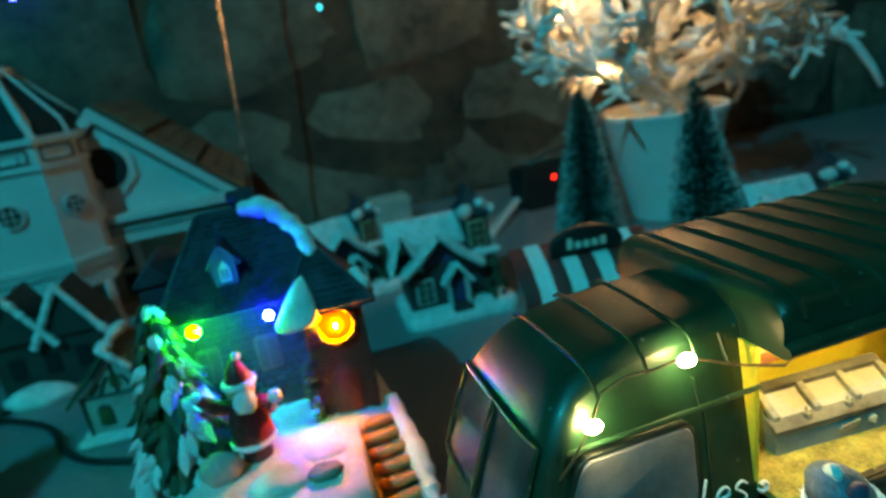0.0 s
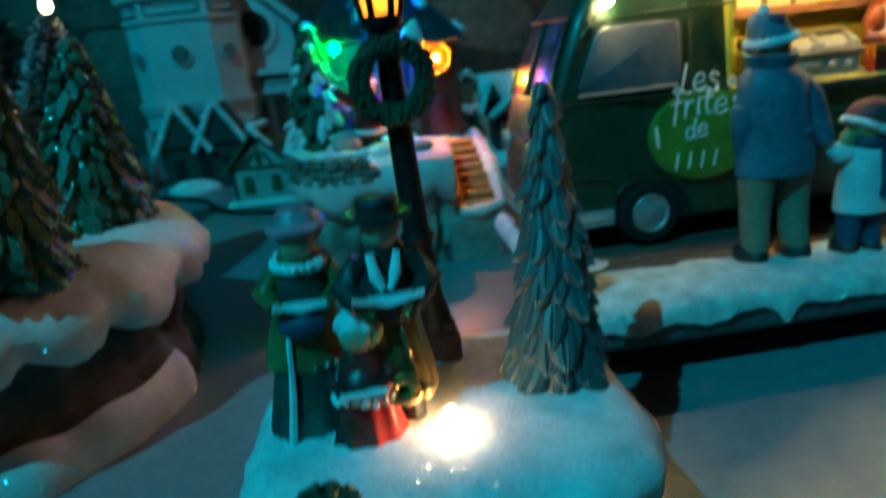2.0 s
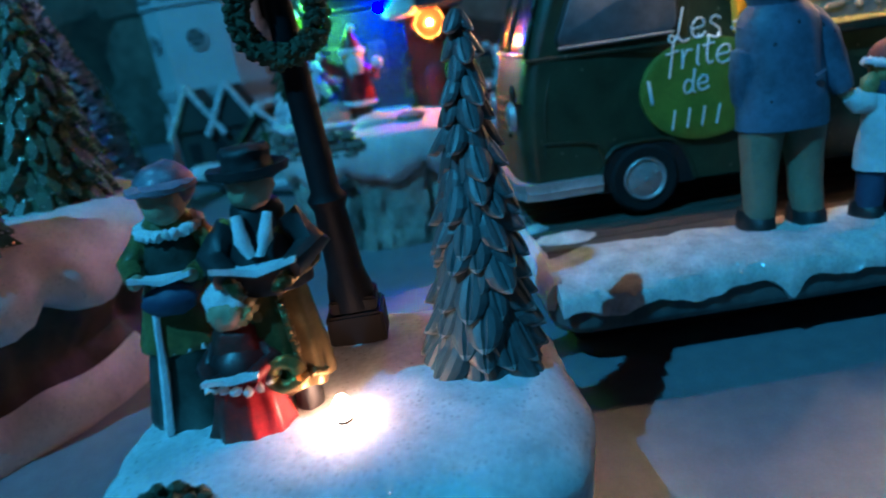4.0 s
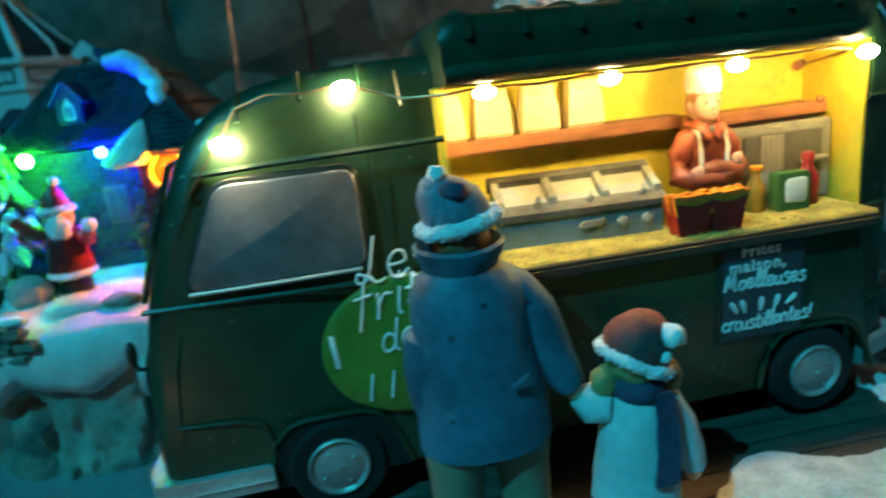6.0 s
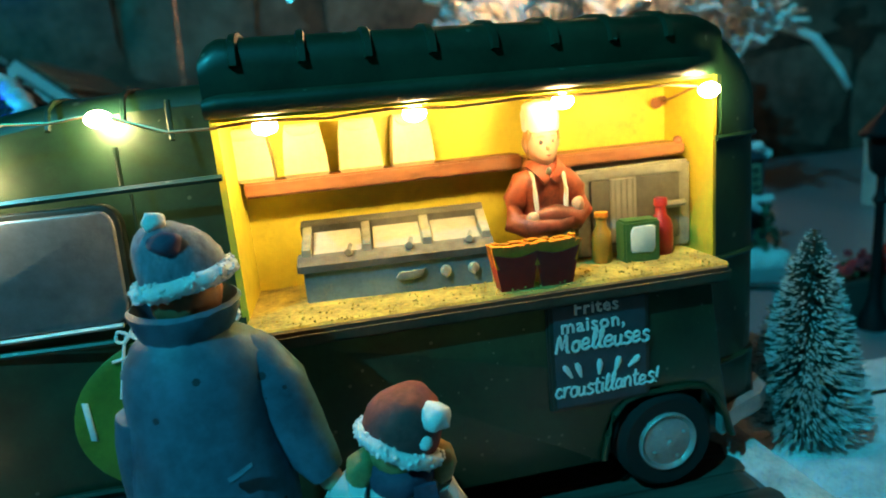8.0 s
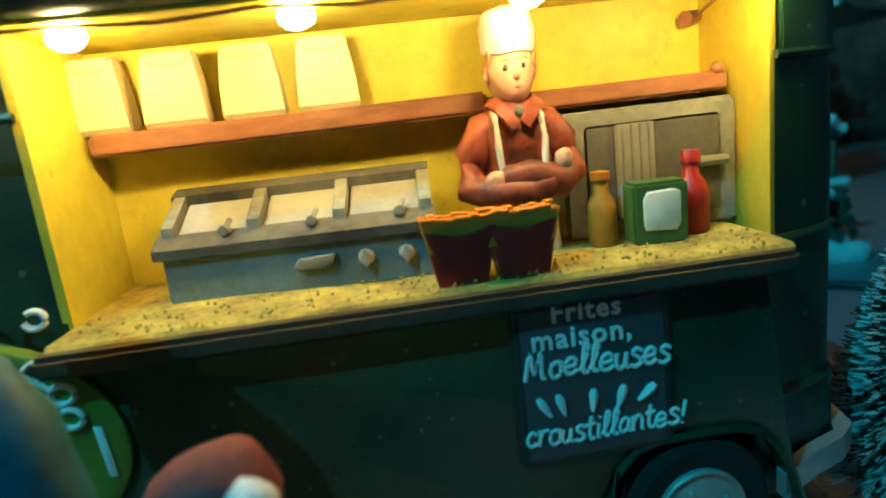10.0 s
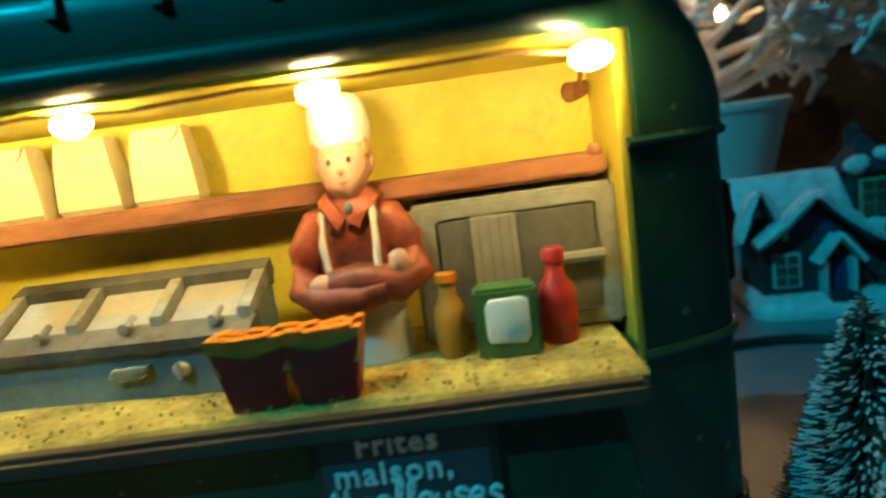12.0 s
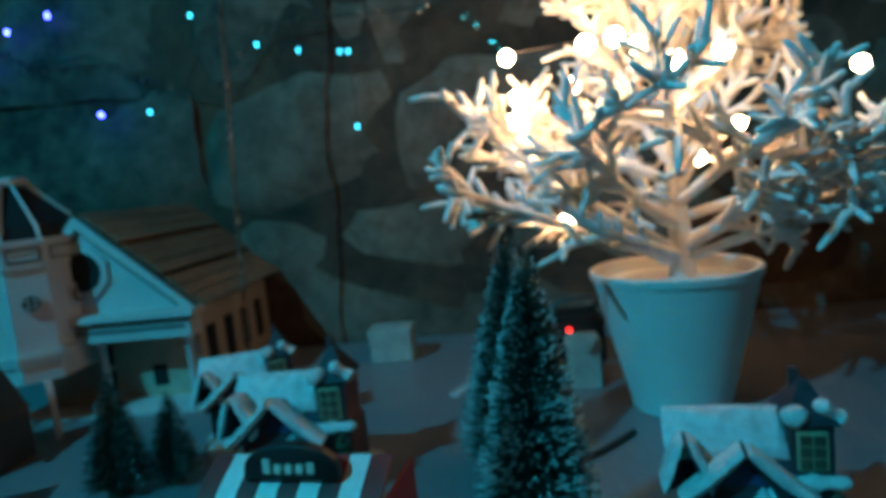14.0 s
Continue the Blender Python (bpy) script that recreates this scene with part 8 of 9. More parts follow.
def build_stall():
    s = thing("market_stall", "toy market stall with red and white striped awning", "market stall", (0.114, 0.245, 0), -8)
    P = dict(at_world=False)
    bm = bmesh.new()
    box(bm, -0.036, 0.036, 0.0, 0.044, 0.0, 0.060, 0.001)
    part("booth", bm, M_CHURCHSIDE, s, **P)
    for k in range(9):
        x = -0.052 + 0.0112 * k
        bm = bmesh.new()
        loft(bm, [[(x, y, z), (x + 0.0112, y, z), (x + 0.0112, y, z - 0.0016), (x, y, z - 0.0016)] for y, z in ((0.012, 0.0980), (-0.008, 0.0880), (-0.022, 0.0760), (-0.025, 0.0660))])
        part("awning_stripe", bm, M_WHITECLOTH if k % 2 else M_REDCLOTH, s, **P)
    bm = bmesh.new()
    box(bm, 0.0490, 0.0510, -0.022, 0.040, 0.020, 0.084, 0.0006)
    part("side_curtain", bm, M_REDCLOTH, s, **P)
    bm = bmesh.new()
    slab(bm, [(-0.026, 0.092), (0.026, 0.092), (0.026, 0.098)] + [(0.026 * math.cos(radians(a)), 0.098 + 0.013 * math.sin(radians(a))) for a in range(15, 180, 15)] + [(-0.026, 0.098)], -0.006, 0.0, "y", bevel=0.0008)
    sign = part("sign", bm, M_BLACK, s, "dark arched sign", **P)
    for k in range(5):
        bm = bmesh.new()
        x = -0.0145 + 0.0060 * k
        h = (0.0078, 0.005, 0.005, 0.005, 0.006)[k]
        box(bm, x, x + 0.0042, -0.0068, -0.005, 0.0960, 0.0960 + h, 0.0004)
        part("letter_bar", bm, M_LABEL, sign, **P)


build_stall()

# ---- bottle brush trees ----
brush_tree((0.234, 0.256, 0.0), (0.242, 0.289, 0.193), 0.042, 6400, "tall green bottle brush tree with frosted tips, behind truck", 21, 0.42)
brush_tree((0.222, 0.425, 0.0), (0.235, 0.455, 0.189), 0.042, 5200, "tall green bottle brush tree beside the white pot", 22, 0.42)
brush_tree((0.2125, 0.0260, 0.0215), (0.2065, 0.0170, 0.0960), 0.0205, 7600, "small frosted bottle brush tree on the glitter snow", 23, 0.52)


brush_tree((-0.106, 0.420, 0.0), (-0.104, 0.424, 0.105), 0.030, 2200, "dark bottle brush tree in the gap beside the snowy houses", 61, 0.15)
brush_tree((-0.066, 0.436, 0.0), (-0.064, 0.438, 0.082), 0.025, 1800, "short dark bottle brush tree in the gap beside the snowy houses", 62, 0.15)


# ---- white twig tree in its pot ----
def build_white_tree():
    px, py = 0.388, 0.530
    pot = thing("plant_pot", "white tapered pot that holds a flocked twig tree", "plant pot", (px, py, 0))
    bm = bmesh.new()
    lathe(bm, (0, 0, 0), [(0.040, 0.0), (0.0435, 0.002), (0.0735, 0.126), (0.0755, 0.1265), (0.0765, 0.133), (0.0745, 0.1345), (0.0710, 0.133), (0.0690, 0.120), (0.001, 0.118)], 48)
    part("pot_body", bm, M_POT, pot, at_world=False)
    bm = bmesh.new()
    lathe(bm, (0, 0, 0), [(0.0680, 0.117), (0.060, 0.121), (0.030, 0.124), (0.001, 0.125)], 24, wob=0.002)
    part("filling", bm, M_SNOW, pot, at_world=False)
    tree = thing("twig_tree", "white flocked twig tree hung with warm fairy lights", "artificial tree", (px + 0.008, py, 0.120))
    rng = random.Random(17)
    bm = bmesh.new()
    tube(bm, [(0, 0, 0), (0.001, 0.0, 0.03), (-0.002, 0.002, 0.09), (0.002, 0, 0.16), (0, 0, 0.26)], [0.0125, 0.0105, 0.0085, 0.0065, 0.004], 10)
    part("trunk", bm, M_FLOCK, tree, at_world=False)

    def stem(bm, p, d, length, r, wander, lift=0.0, n=6):
        """One knobbly flocked stem with a rounded end; returns its points."""
        pts, cur = [p], p
        for k in range(n):
            d = (d + Vector((rng.gauss(0, wander), rng.gauss(0, wander), rng.gauss(lift, wander)))).normalized()
            cur = cur + d * length / n
            pts.append(cur)
        tip = [pts[-1] + d * r * 0.6, pts[-1] + d * r * 0.95]
        tube(bm, pts + tip, [r * (1 - 0.20 * k / n) * (1 + rng.uniform(-0.10, 0.14)) for k in range(n + 1)] + [r * 0.55, r * 0.12], 6)
        return pts

    def spread(bm, pts, lo, count, length, r, level):
        """Side stems along the outer part of a stem, down to short blunt stubs."""
        n = len(pts) - 1
        for k in range(count):
            f = lo + (1 - lo) * (k + rng.uniform(0.2, 0.9)) / count
            i = min(int(f * n), n - 1)
            q = pts[i].lerp(pts[i + 1], min(1.0, f * n - i))
            along = (pts[i + 1] - pts[i]).normalized()
            side = along.cross(Vector((rng.gauss(0, 1), rng.gauss(0, 1), rng.gauss(0, 1)))).normalized()
            side.z = side.z * 0.8 + 0.12
            way = (along * 0.8 + side * 0.9).normalized()
            if level == 0:
                stem(bm, q, way, length * rng.uniform(0.7, 1.25), r, 0.10, n=2)
            else:
                sub = stem(bm, q, way, length * rng.uniform(0.7, 1.2) * (1.15 - 0.5 * f), r, 0.16, 0.03, 4)
                spread(bm, sub, 0.25, 5, 0.024, r * 0.80, level - 1)
    limbs = []
    for k in range(25):
        f = k / 24
        z = 0.026 + 0.19 * f ** 1.15
        a = 2.399963 * k + 0.6
        el = 0.16 + 0.98 * f + rng.uniform(-0.1, 0.1)
        limbs.append((Vector((0, 0, z)), Vector((math.cos(a) * math.cos(el), math.sin(a) * math.cos(el) * 0.85, math.sin(el))), 0.195 - 0.070 * f))
    for p, d, l in limbs + [(Vector((0, 0, 0.016)), Vector((-0.93, -0.18, 0.52)), 0.245), (Vector((0, 0, 0.026)), Vector((-0.95, -0.30, 0.62)), 0.245), (Vector((0, 0, 0.020)), Vector((-0.70, -0.55, 0.30)), 0.15), (Vector((0, 0, 0.030)), Vector((0.55, -0.7, 0.42)), 0.15), (Vector((0, 0, 0.020)), Vector((0.85, -0.4, 0.22)), 0.16)]:
        bm = bmesh.new()
        pts = stem(bm, p, d.normalized(), l, 0.0052, 0.10, 0.030, 7)
        spread(bm, pts, 0.34, 9, 0.064, 0.0038, 1)
        spread(bm, pts, 0.42, 7, 0.022, 0.0032, 0)
        part("limb", bm, M_FLOCK, tree, at_world=False, angle=180)
    # the long drooping limb
    bm = bmesh.new()
    tube(bm, [(0.0, 0, 0.030), (0.05, -0.03, 0.062), (0.10, -0.05, 0.083), (0.15, -0.07, 0.080), (0.185, -0.085, 0.060), (0.205, -0.095, 0.028), (0.215, -0.100, 0.005)], [0.007, 0.0062, 0.0056, 0.0052, 0.0048, 0.0042, 0.0034], 8)
    for q, d in (((0.06, -0.03, 0.068), (0.6, -0.2, -0.5)), ((0.09, -0.045, 0.08), (0.7, 0.3, 0.3)), ((0.03, -0.02, 0.05), (0.8, -0.5, -0.1))):
        spread(bm, stem(bm, Vector(q), Vector(d).normalized(), 0.06, 0.0042, 0.12), 0.2, 6, 0.021, 0.0036, 0)
    part("limb", bm, M_FLOCK, tree, at_world=False, angle=180)
    # fairy lights
    lights = thing("fairy_lights", "warm white fairy lights wound through the twig tree", "fairy lights", (px, py, 0.2))
    spots = [(0.290, 0.500, 0.186), (0.256, 0.510, 0.252), (0.250, 0.515, 0.278), (0.258, 0.520, 0.300), (0.304, 0.500, 0.303), (0.252, 0.530, 0.338), (0.308, 0.440, 0.325), (0.330, 0.440, 0.328), (0.347, 0.440, 0.320),
             (0.370, 0.430, 0.305), (0.405, 0.430, 0.308), (0.552, 0.520, 0.297), (0.330, 0.560, 0.390), (0.410, 0.500, 0.400), (0.470, 0.540, 0.380), (0.300, 0.530, 0.430), (0.380, 0.520, 0.450), (0.240, 0.520, 0.400), (0.500, 0.560, 0.340), (0.480, 0.600, 0.260), (0.440, 0.600, 0.230)]
    bm = bmesh.new()
    tube(bm, [Vector(p) + Vector((0, 0.004, 0.004)) for p in spots[:12]], 0.0007, 5)
    part("wire", bm, M_CABLE, lights)
    for p in spots:
        bm = bmesh.new()
        ball(bm, p, 0.0072, sub=2)
        part("bulb", bm, M_TREEBULB, lights)


build_white_tree()


# ---- carol singers' island ----
def build_island():
    s = thing("carol_island", "snowy dark rock base under the carol singers and lamp post", "display base", (-0.118, -0.128, 0))
    edge = rounded(-0.1560, -0.0655, -0.1570, -0.0805, 0.024, 8)
    full = []
    for (x0, y0), (x1, y1) in zip(edge, edge[1:] + edge[:1]):
        m = max(1, int(math.hypot(x1 - x0, y1 - y0) / 0.004))
        full += [(x0 + (x1 - x0) * q / m, y0 + (y1 - y0) * q / m) for q in range(m)]
    edge = [(x + 0.0016 * noise.noise(Vector((x * 60, y * 60, 9))), y - 0.012 * max(0.0, min(1.0, (-0.095 - x) / 0.05)) * max(0.0, min(1.0, (-0.115 - y) / 0.03)) + 0.0016 * noise.noise(Vector((x * 60, y * 60, 5)))) for x, y in full]

    def shrunk(d):
        k = 1 - max(0.0, d - 0.002) / 0.034
        return [(-0.114 + (x + 0.114) * k, -0.121 + (y + 0.121) * k) for x, y in inset(edge, min(d, 0.002))]

    def ringz(z, d, j=0.0014):
        return [(x + j * noise.noise(Vector((x * 90, y * 90, z * 70))), y + j * noise.noise(Vector((x * 90, y * 90, z * 70 + 7))), z) for x, y in shrunk(d)]
    bm = bmesh.new()
    loft(bm, [ringz(0.0, 0.005), ringz(0.003, 0.003), ringz(0.012, 0.0035, 0.003), ringz(0.022, 0.002, 0.003), ringz(0.032, 0.002, 0.002), ringz(0.037, 0.004)])
    part("rock", bm, M_CLIFF, s, "dark ridged rock side", angle=60)
    bm = bmesh.new()
    n = len(edge)
    drop = [0.003 + 0.009 * max(0, noise.noise(Vector((x * 75, y * 75, 2.5))) + 0.35) for x, y in edge]
    rings = [[(p[0], p[1], 0.036 - drop[k]) for k, p in enumerate(ringz(0.03, 0.0012))], [(p[0], p[1], 0.0365 - drop[k] * 0.8) for k, p in enumerate(ringz(0.03, -0.0018))], [(p[0], p[1], 0.0385 - drop[k] * 0.1) for k, p in enumerate(ringz(0.034, -0.0022))],
             [(p[0], p[1], 0.0430) for p in ringz(0.036, 0.0035)], [(p[0], p[1], 0.0445 + 0.001 * noise.noise(Vector((p[0] * 90, p[1] * 90, 3)))) for p in ringz(0.036, 0.010)], [(p[0], p[1], 0.0450) for p in ringz(0.036, 0.018)], [(p[0], p[1], 0.0452) for p in ringz(0.036, 0.028)]]
    loft(bm, rings)
    crumple(bm, 0.0005, 260.0)
    part("snow", bm, M_SNOW, s, "sparkling glitter snow", angle=70)
    cone = scale_mesh("scale", 0.0074, 0.0086, 0.0034, [M_CONE, M_CONETIP], 0.16, True)
    scale_tree("cone_tree", (-0.0815, -0.1175, 0.0425), 0.0730, 0.0118, 16, cone, "blue-green moulded fir of overlapping scales on glitter snow", "toy tree", (0.0055, 0.0165), 5, stem=M_CONE, spacing=0.44, grow=(0.50, 0.72))
    # lamp post with wreath
    lp = thing("lamp_post", "black toy lamp post with lit orange lantern and wreath", "lamp post", (-0.1092, -0.0962, 0.0440))
    bx, by = -0.1092, -0.0962
    lean = Vector((-0.0034, -0.0018, 0.0895))

    def on(f, r=0):
        return Vector((bx, by, 0.046)) + lean * f
    bm = bmesh.new()
    box(bm, bx - 0.0068, bx + 0.0068, by - 0.0062, by + 0.0062, 0.0435, 0.0525, 0.0006)
    box(bm, bx - 0.0056, bx + 0.0056, by - 0.0050, by + 0.0050, 0.0525, 0.0560, 0.0005)
    part("pedestal", bm, M_IRON, lp)
    bm = bmesh.new()
    tube(bm, [on(0.08), on(0.14), on(0.18), on(0.35), on(0.38), on(0.40), on(0.90), on(0.94), on(0.97)], [0.0058, 0.0053, 0.0044, 0.0037, 0.0047, 0.0034, 0.0028, 0.0038, 0.0026], 12)
    part("post", bm, M_IRON, lp)
    top = on(1.0)
    grow_lantern = Matrix.Translation(top) @ Matrix.Scale(1.08, 4) @ Matrix.Translation(-top)
    lan = bmesh.new()
    for k in range(6):
        a0 = math.pi / 3 * k
        tube(lan, [top + Vector((0.0040 * math.cos(a0), 0.0040 * math.sin(a0), -0.002)), top + Vector((0.0066 * math.cos(a0), 0.0066 * math.sin(a0), 0.0145))], 0.0008, 5)
    lathe(lan, tuple(top), [(0.0020, -0.0050), (0.0046, -0.0035), (0.0046, -0.0015), (0.0036, -0.0012)], 12)
    lathe(lan, tuple(top), [(0.0068, 0.0138), (0.0096, 0.0140), (0.0098, 0.0148), (0.0080, 0.0160), (0.0058, 0.0182), (0.0040, 0.0202), (0.0028, 0.0208), (0.0026, 0.0220), (0.0012, 0.0228), (0.0002, 0.0236)], 12)
    bmesh.ops.transform(lan, matrix=grow_lantern, verts=lan.verts)
    frm = part("lantern_frame", lan, M_IRON, lp)
    for k in range(6):
        a0, a1 = math.pi / 3 * k + 0.10, math.pi / 3 * (k + 1) - 0.10
        bm = bmesh.new()
        q = [top + Vector((r * math.cos(a), r * math.sin(a), z)) for r, a, z in ((0.0038, a0, -0.001), (0.0038, a1, -0.001), (0.0063, a1, 0.0138), (0.0063, a0, 0.0138))]
        c0 = sum(q, Vector()) / 4 - top
        c0.z = 0
        loft(bm, [q, [p - c0.normalized() * 0.0005 for p in q]])
        bmesh.ops.transform(bm, matrix=grow_lantern, verts=bm.verts)
        part("lantern_pane", bm, M_LANTERN, frm, "glowing orange pane")
    bm = bmesh.new()
    lathe(bm, tuple(top), [(0.0008, 0.0010), (0.0019, 0.0030), (0.0022, 0.0062), (0.0015, 0.0096), (0.0003, 0.0112)], 12)
    bmesh.ops.transform(bm, matrix=grow_lantern, verts=bm.verts)
    part("lantern_bulb", bm, M_FLAME, frm, "glowing amber bulb")
    bm = bmesh.new()
    rng = random.Random(12)
    wc = on(0.82) + Vector((0, -0.0036, 0))
    tube(bm, [wc + Vector((0.0080 * math.cos(a), 0, 0.0080 * math.sin(a))) for a in (2 * math.pi * k / 40 for k in range(41))], 0.0022, 10)
    for k in range(420):
        a, b = rng.uniform(0, 2 * math.pi), rng.uniform(0, 2 * math.pi)
        rr = 0.0080 + 0.0022 * math.cos(b)
        ball(bm, wc + Vector((rr * math.cos(a), 0.0022 * math.sin(b), rr * math.sin(a))), rng.uniform(0.0005, 0.0010), 0, 1, rough=0.0005, freq=700)
    tagged(part("wreath", bm, M_WREATH, lp), "dark green wreath", kind="stuff")
    # little warm bulb set in the snow
    fl = thing("ground_bulb", "bare warm bulb glowing in the snow at the singers' feet", "bulb", (-0.1100, -0.1335, 0.0445))
    bm = bmesh.new()
    lathe(bm, (-0.1100, -0.1335, 0.0440), [(0.0016, 0.0), (0.0016, 0.0016), (0.0012, 0.0020)], 10)
    part("socket", bm, M_IRON, fl)
    bm = bmesh.new()
    lathe(bm, (-0.1100, -0.1335, 0.0458), [(0.0013, 0.0), (0.0021, 0.0014), (0.0021, 0.0030), (0.0010, 0.0046), (0.0001, 0.0050)], 12)
    part("bulb", bm, M_SMALLBULB, fl)
    # shrub
    bm = bmesh.new()
    for k in range(110):
        a, q = rng.uniform(0, 2 * math.pi), math.sqrt(rng.random())
        p = Vector((0.0062 * q * math.cos(a), 0.0036 * q * math.sin(a), 0.0040 * (1 - q * q) * rng.uniform(0.5, 1.0)))
        ball(bm, Vector((-0.1375, -0.1500, 0.0448)) + p, rng.uniform(0.0007, 0.0014), 0, 1, rough=0.0006, freq=600)
    solo("shrub", bm, M_PINE, "low dark shrub tuft in the snow", "shrub", (-0.1375, -0.1500, 0.0440))

    # singers: painted resin, one mesh each
    def skirted(bm, X, Y, z0, w, h, index, n=18, flute=0.0):
        rings = []
        for f, k in ((0.0, 1.0), (0.05, 1.02), (0.35, 0.82), (0.62, 0.62), (0.80, 0.60), (0.92, 0.52), (1.0, 0.30)):
            rings.append([(X + (w * k) * (1 + flute * math.cos(9 * a) * (1 - f)) * math.cos(a), Y + 0.8 * w * k * (1 + flute * math.cos(9 * a) * (1 - f)) * math.sin(a), z0 + h * f) for a in (2 * math.pi * q / (n * 2) for q in range(n * 2))])
        loft(bm, rings, index)
    grown = (1.12, 1.08, 1.03, 1)
    # woman
    bm = bmesh.new()
    X, Y, Z = -0.1410, -0.1195, 0.0435
    skirted(bm, X, Y, Z, 0.0092, 0.040, 0, flute=0.05)
    skirted(bm, X - 0.0004, Y + 0.001, Z + 0.016, 0.0088, 0.026, 1)
    for s in (-1, 1):
        arm(bm, [(X + s * 0.0042, Y, Z + 0.0385), (X + s * 0.0076, Y - 0.001, Z + 0.0330), (X + s * 0.0050, Y - 0.0065, Z + 0.0315)], [0.0022, 0.0026, 0.0018], 1, 8)
        ball(bm, (X + s * 0.0044, Y - 0.0075, Z + 0.0315), 0.0014, 3, 2)
    loft(bm, [[(X - 0.0052, Y - 0.0095, Z + 0.0320 + o), (X, Y - 0.0080, Z + 0.0306 + o), (X + 0.0052, Y - 0.0095, Z + 0.0320 + o), (X + 0.0050, Y - 0.0050, Z + 0.0310 + o), (X, Y - 0.0040, Z + 0.0298 + o), (X - 0.0050, Y - 0.0050, Z + 0.0310 + o)] for o in (0, 0.0010)], 2)
    tube(bm, [(X - 0.0042, Y - 0.0074, Z + 0.0010), (X - 0.0034, Y - 0.0070, Z + 0.0120), (X - 0.0032, Y - 0.0058, Z + 0.0220), (X - 0.0028, Y - 0.0050, Z + 0.0300)], [0.0009, 0.0008, 0.0006, 0.0004], 6, 2)
    for k in range(22):
        a = 2 * math.pi * k / 22
        ball(bm, (X + 0.0050 * math.cos(a), Y + 0.0040 * math.sin(a), Z + 0.0392 + 0.0008 * math.sin(a)), 0.0013, 2, 1, rough=0.0004, freq=900)
        ball(bm, (X + 0.0078 * math.cos(a), Y + 0.0062 * math.sin(a) + 0.001, Z + 0.0166), 0.0010, 2, 1, rough=0.0004, freq=900)
    ball(bm, (X, Y - 0.0062, Z + 0.0270), 0.0034, 5, 2, (1.5, 0.8, 0.9))
    ball(bm, (X, Y - 0.0008, Z + 0.0440), 0.0042, 3, 3, (0.9, 0.95, 1.1))
    ball(bm, (X, Y + 0.0010, Z + 0.0462), 0.0052, 4, 3, (1.0, 0.9, 0.95))
    lathe(bm, (X, Y - 0.0006, Z + 0.0455), [(0.0040, 0.0), (0.0058, 0.0006), (0.0060, 0.0014), (0.0040, 0.0022)], 16, 4)
    bm.transform(Matrix.Translation((X, Y, Z)) @ Matrix(((1, 0, 0.06, 0), (0, 1, 0.08, 0), (0, 0, 1, 0), (0, 0, 0, 1))) @ Matrix.Diagonal(grown) @ Matrix.Translation((-X, -Y, -Z)))
    crumple(bm, 0.00045, 420.0)
    solo("lady_singer_figurine", bm, [M_DGREEN, M_OCHRE, M_FUR, M_SKIN, M_PINKHAT, M_NAVY], "painted resin lady carol singer in green dress and ochre cloak", "figurine", (X, Y, Z), "carol singers", angle=50)
    # man
    bm = bmesh.new()
    X, Y, Z = -0.1208, -0.1255, 0.0430
    for s in (-1, 1):
        tube(bm, [(X + s * 0.0028, Y, Z), (X + s * 0.0026, Y, Z + 0.012), (X + s * 0.0022, Y, Z + 0.020)], [0.0026, 0.0027, 0.0032], 10, 0)
    skirted(bm, X, Y + 0.0006, Z + 0.008, 0.0080, 0.035, 1, flute=0.05)
    skirted(bm, X - 0.0002, Y + 0.0006, Z + 0.027, 0.0074, 0.0172, 0)
    for k in range(26):
        a = -math.pi * (0.15 + 0.7 * k / 25)
        ball(bm, (X + 0.0076 * math.cos(a), Y + 0.0062 * math.sin(a), Z + 0.0105 + 0.0006 * math.sin(5 * a)), 0.0009, 1, 1, rough=0.0003, freq=900)
        f = k / 25
        ball(bm, (X + 0.0016 + 0.0022 * (1 - f), Y - 0.0058 + 0.0020 * f, Z + 0.011 + 0.018 * f), 0.0008, 1, 1, rough=0.0003, freq=900)
    for s in (-1, 1):
        arm(bm, [(X + s * 0.0046, Y, Z + 0.0395), (X + s * 0.0084, Y - 0.001, Z + 0.0340), (X + s * 0.0052, Y - 0.0070, Z + 0.0320)], [0.0026, 0.0030, 0.0022], 0, 8)
        for k in range(8):
            ball(bm, (X + s * (0.0082 - 0.0007 * k), Y - 0.0025 - 0.0008 * k, Z + 0.0318 - 0.0003 * k), 0.0015, 1, 1, rough=0.0005, freq=900)
    loft(bm, [[(X - 0.0068, Y - 0.0100, Z + 0.0338 + o), (X, Y - 0.0084, Z + 0.0318 + o), (X + 0.0068, Y - 0.0100, Z + 0.0338 + o), (X + 0.0064, Y - 0.0048, Z + 0.0324 + o), (X, Y - 0.0036, Z + 0.0306 + o), (X - 0.0064, Y - 0.0048, Z + 0.0324 + o)] for o in (0, 0.0011)], 2)
    for s in (-1, 1):
        tube(bm, [(X + s * 0.0006, Y - 0.0062, Z + 0.0345), (X + s * 0.0018, Y - 0.0056, Z + 0.0375), (X + s * 0.0026, Y - 0.0036, Z + 0.0415)], [0.0006, 0.0012, 0.0008], 8, 2)
    ball(bm, (X, Y - 0.0008, Z + 0.0462), 0.0042, 3, 3, (0.92, 0.95, 1.15))
    lathe(bm, (X, Y, Z + 0.0490), [(0.0040, -0.002), (0.0064, -0.0010), (0.0068, 0.0004), (0.0062, 0.0004), (0.0042, -0.0002), (0.0040, 0.0014), (0.0042, 0.0030), (0.0036, 0.0038), (0.0004, 0.0040)], 18, 0)
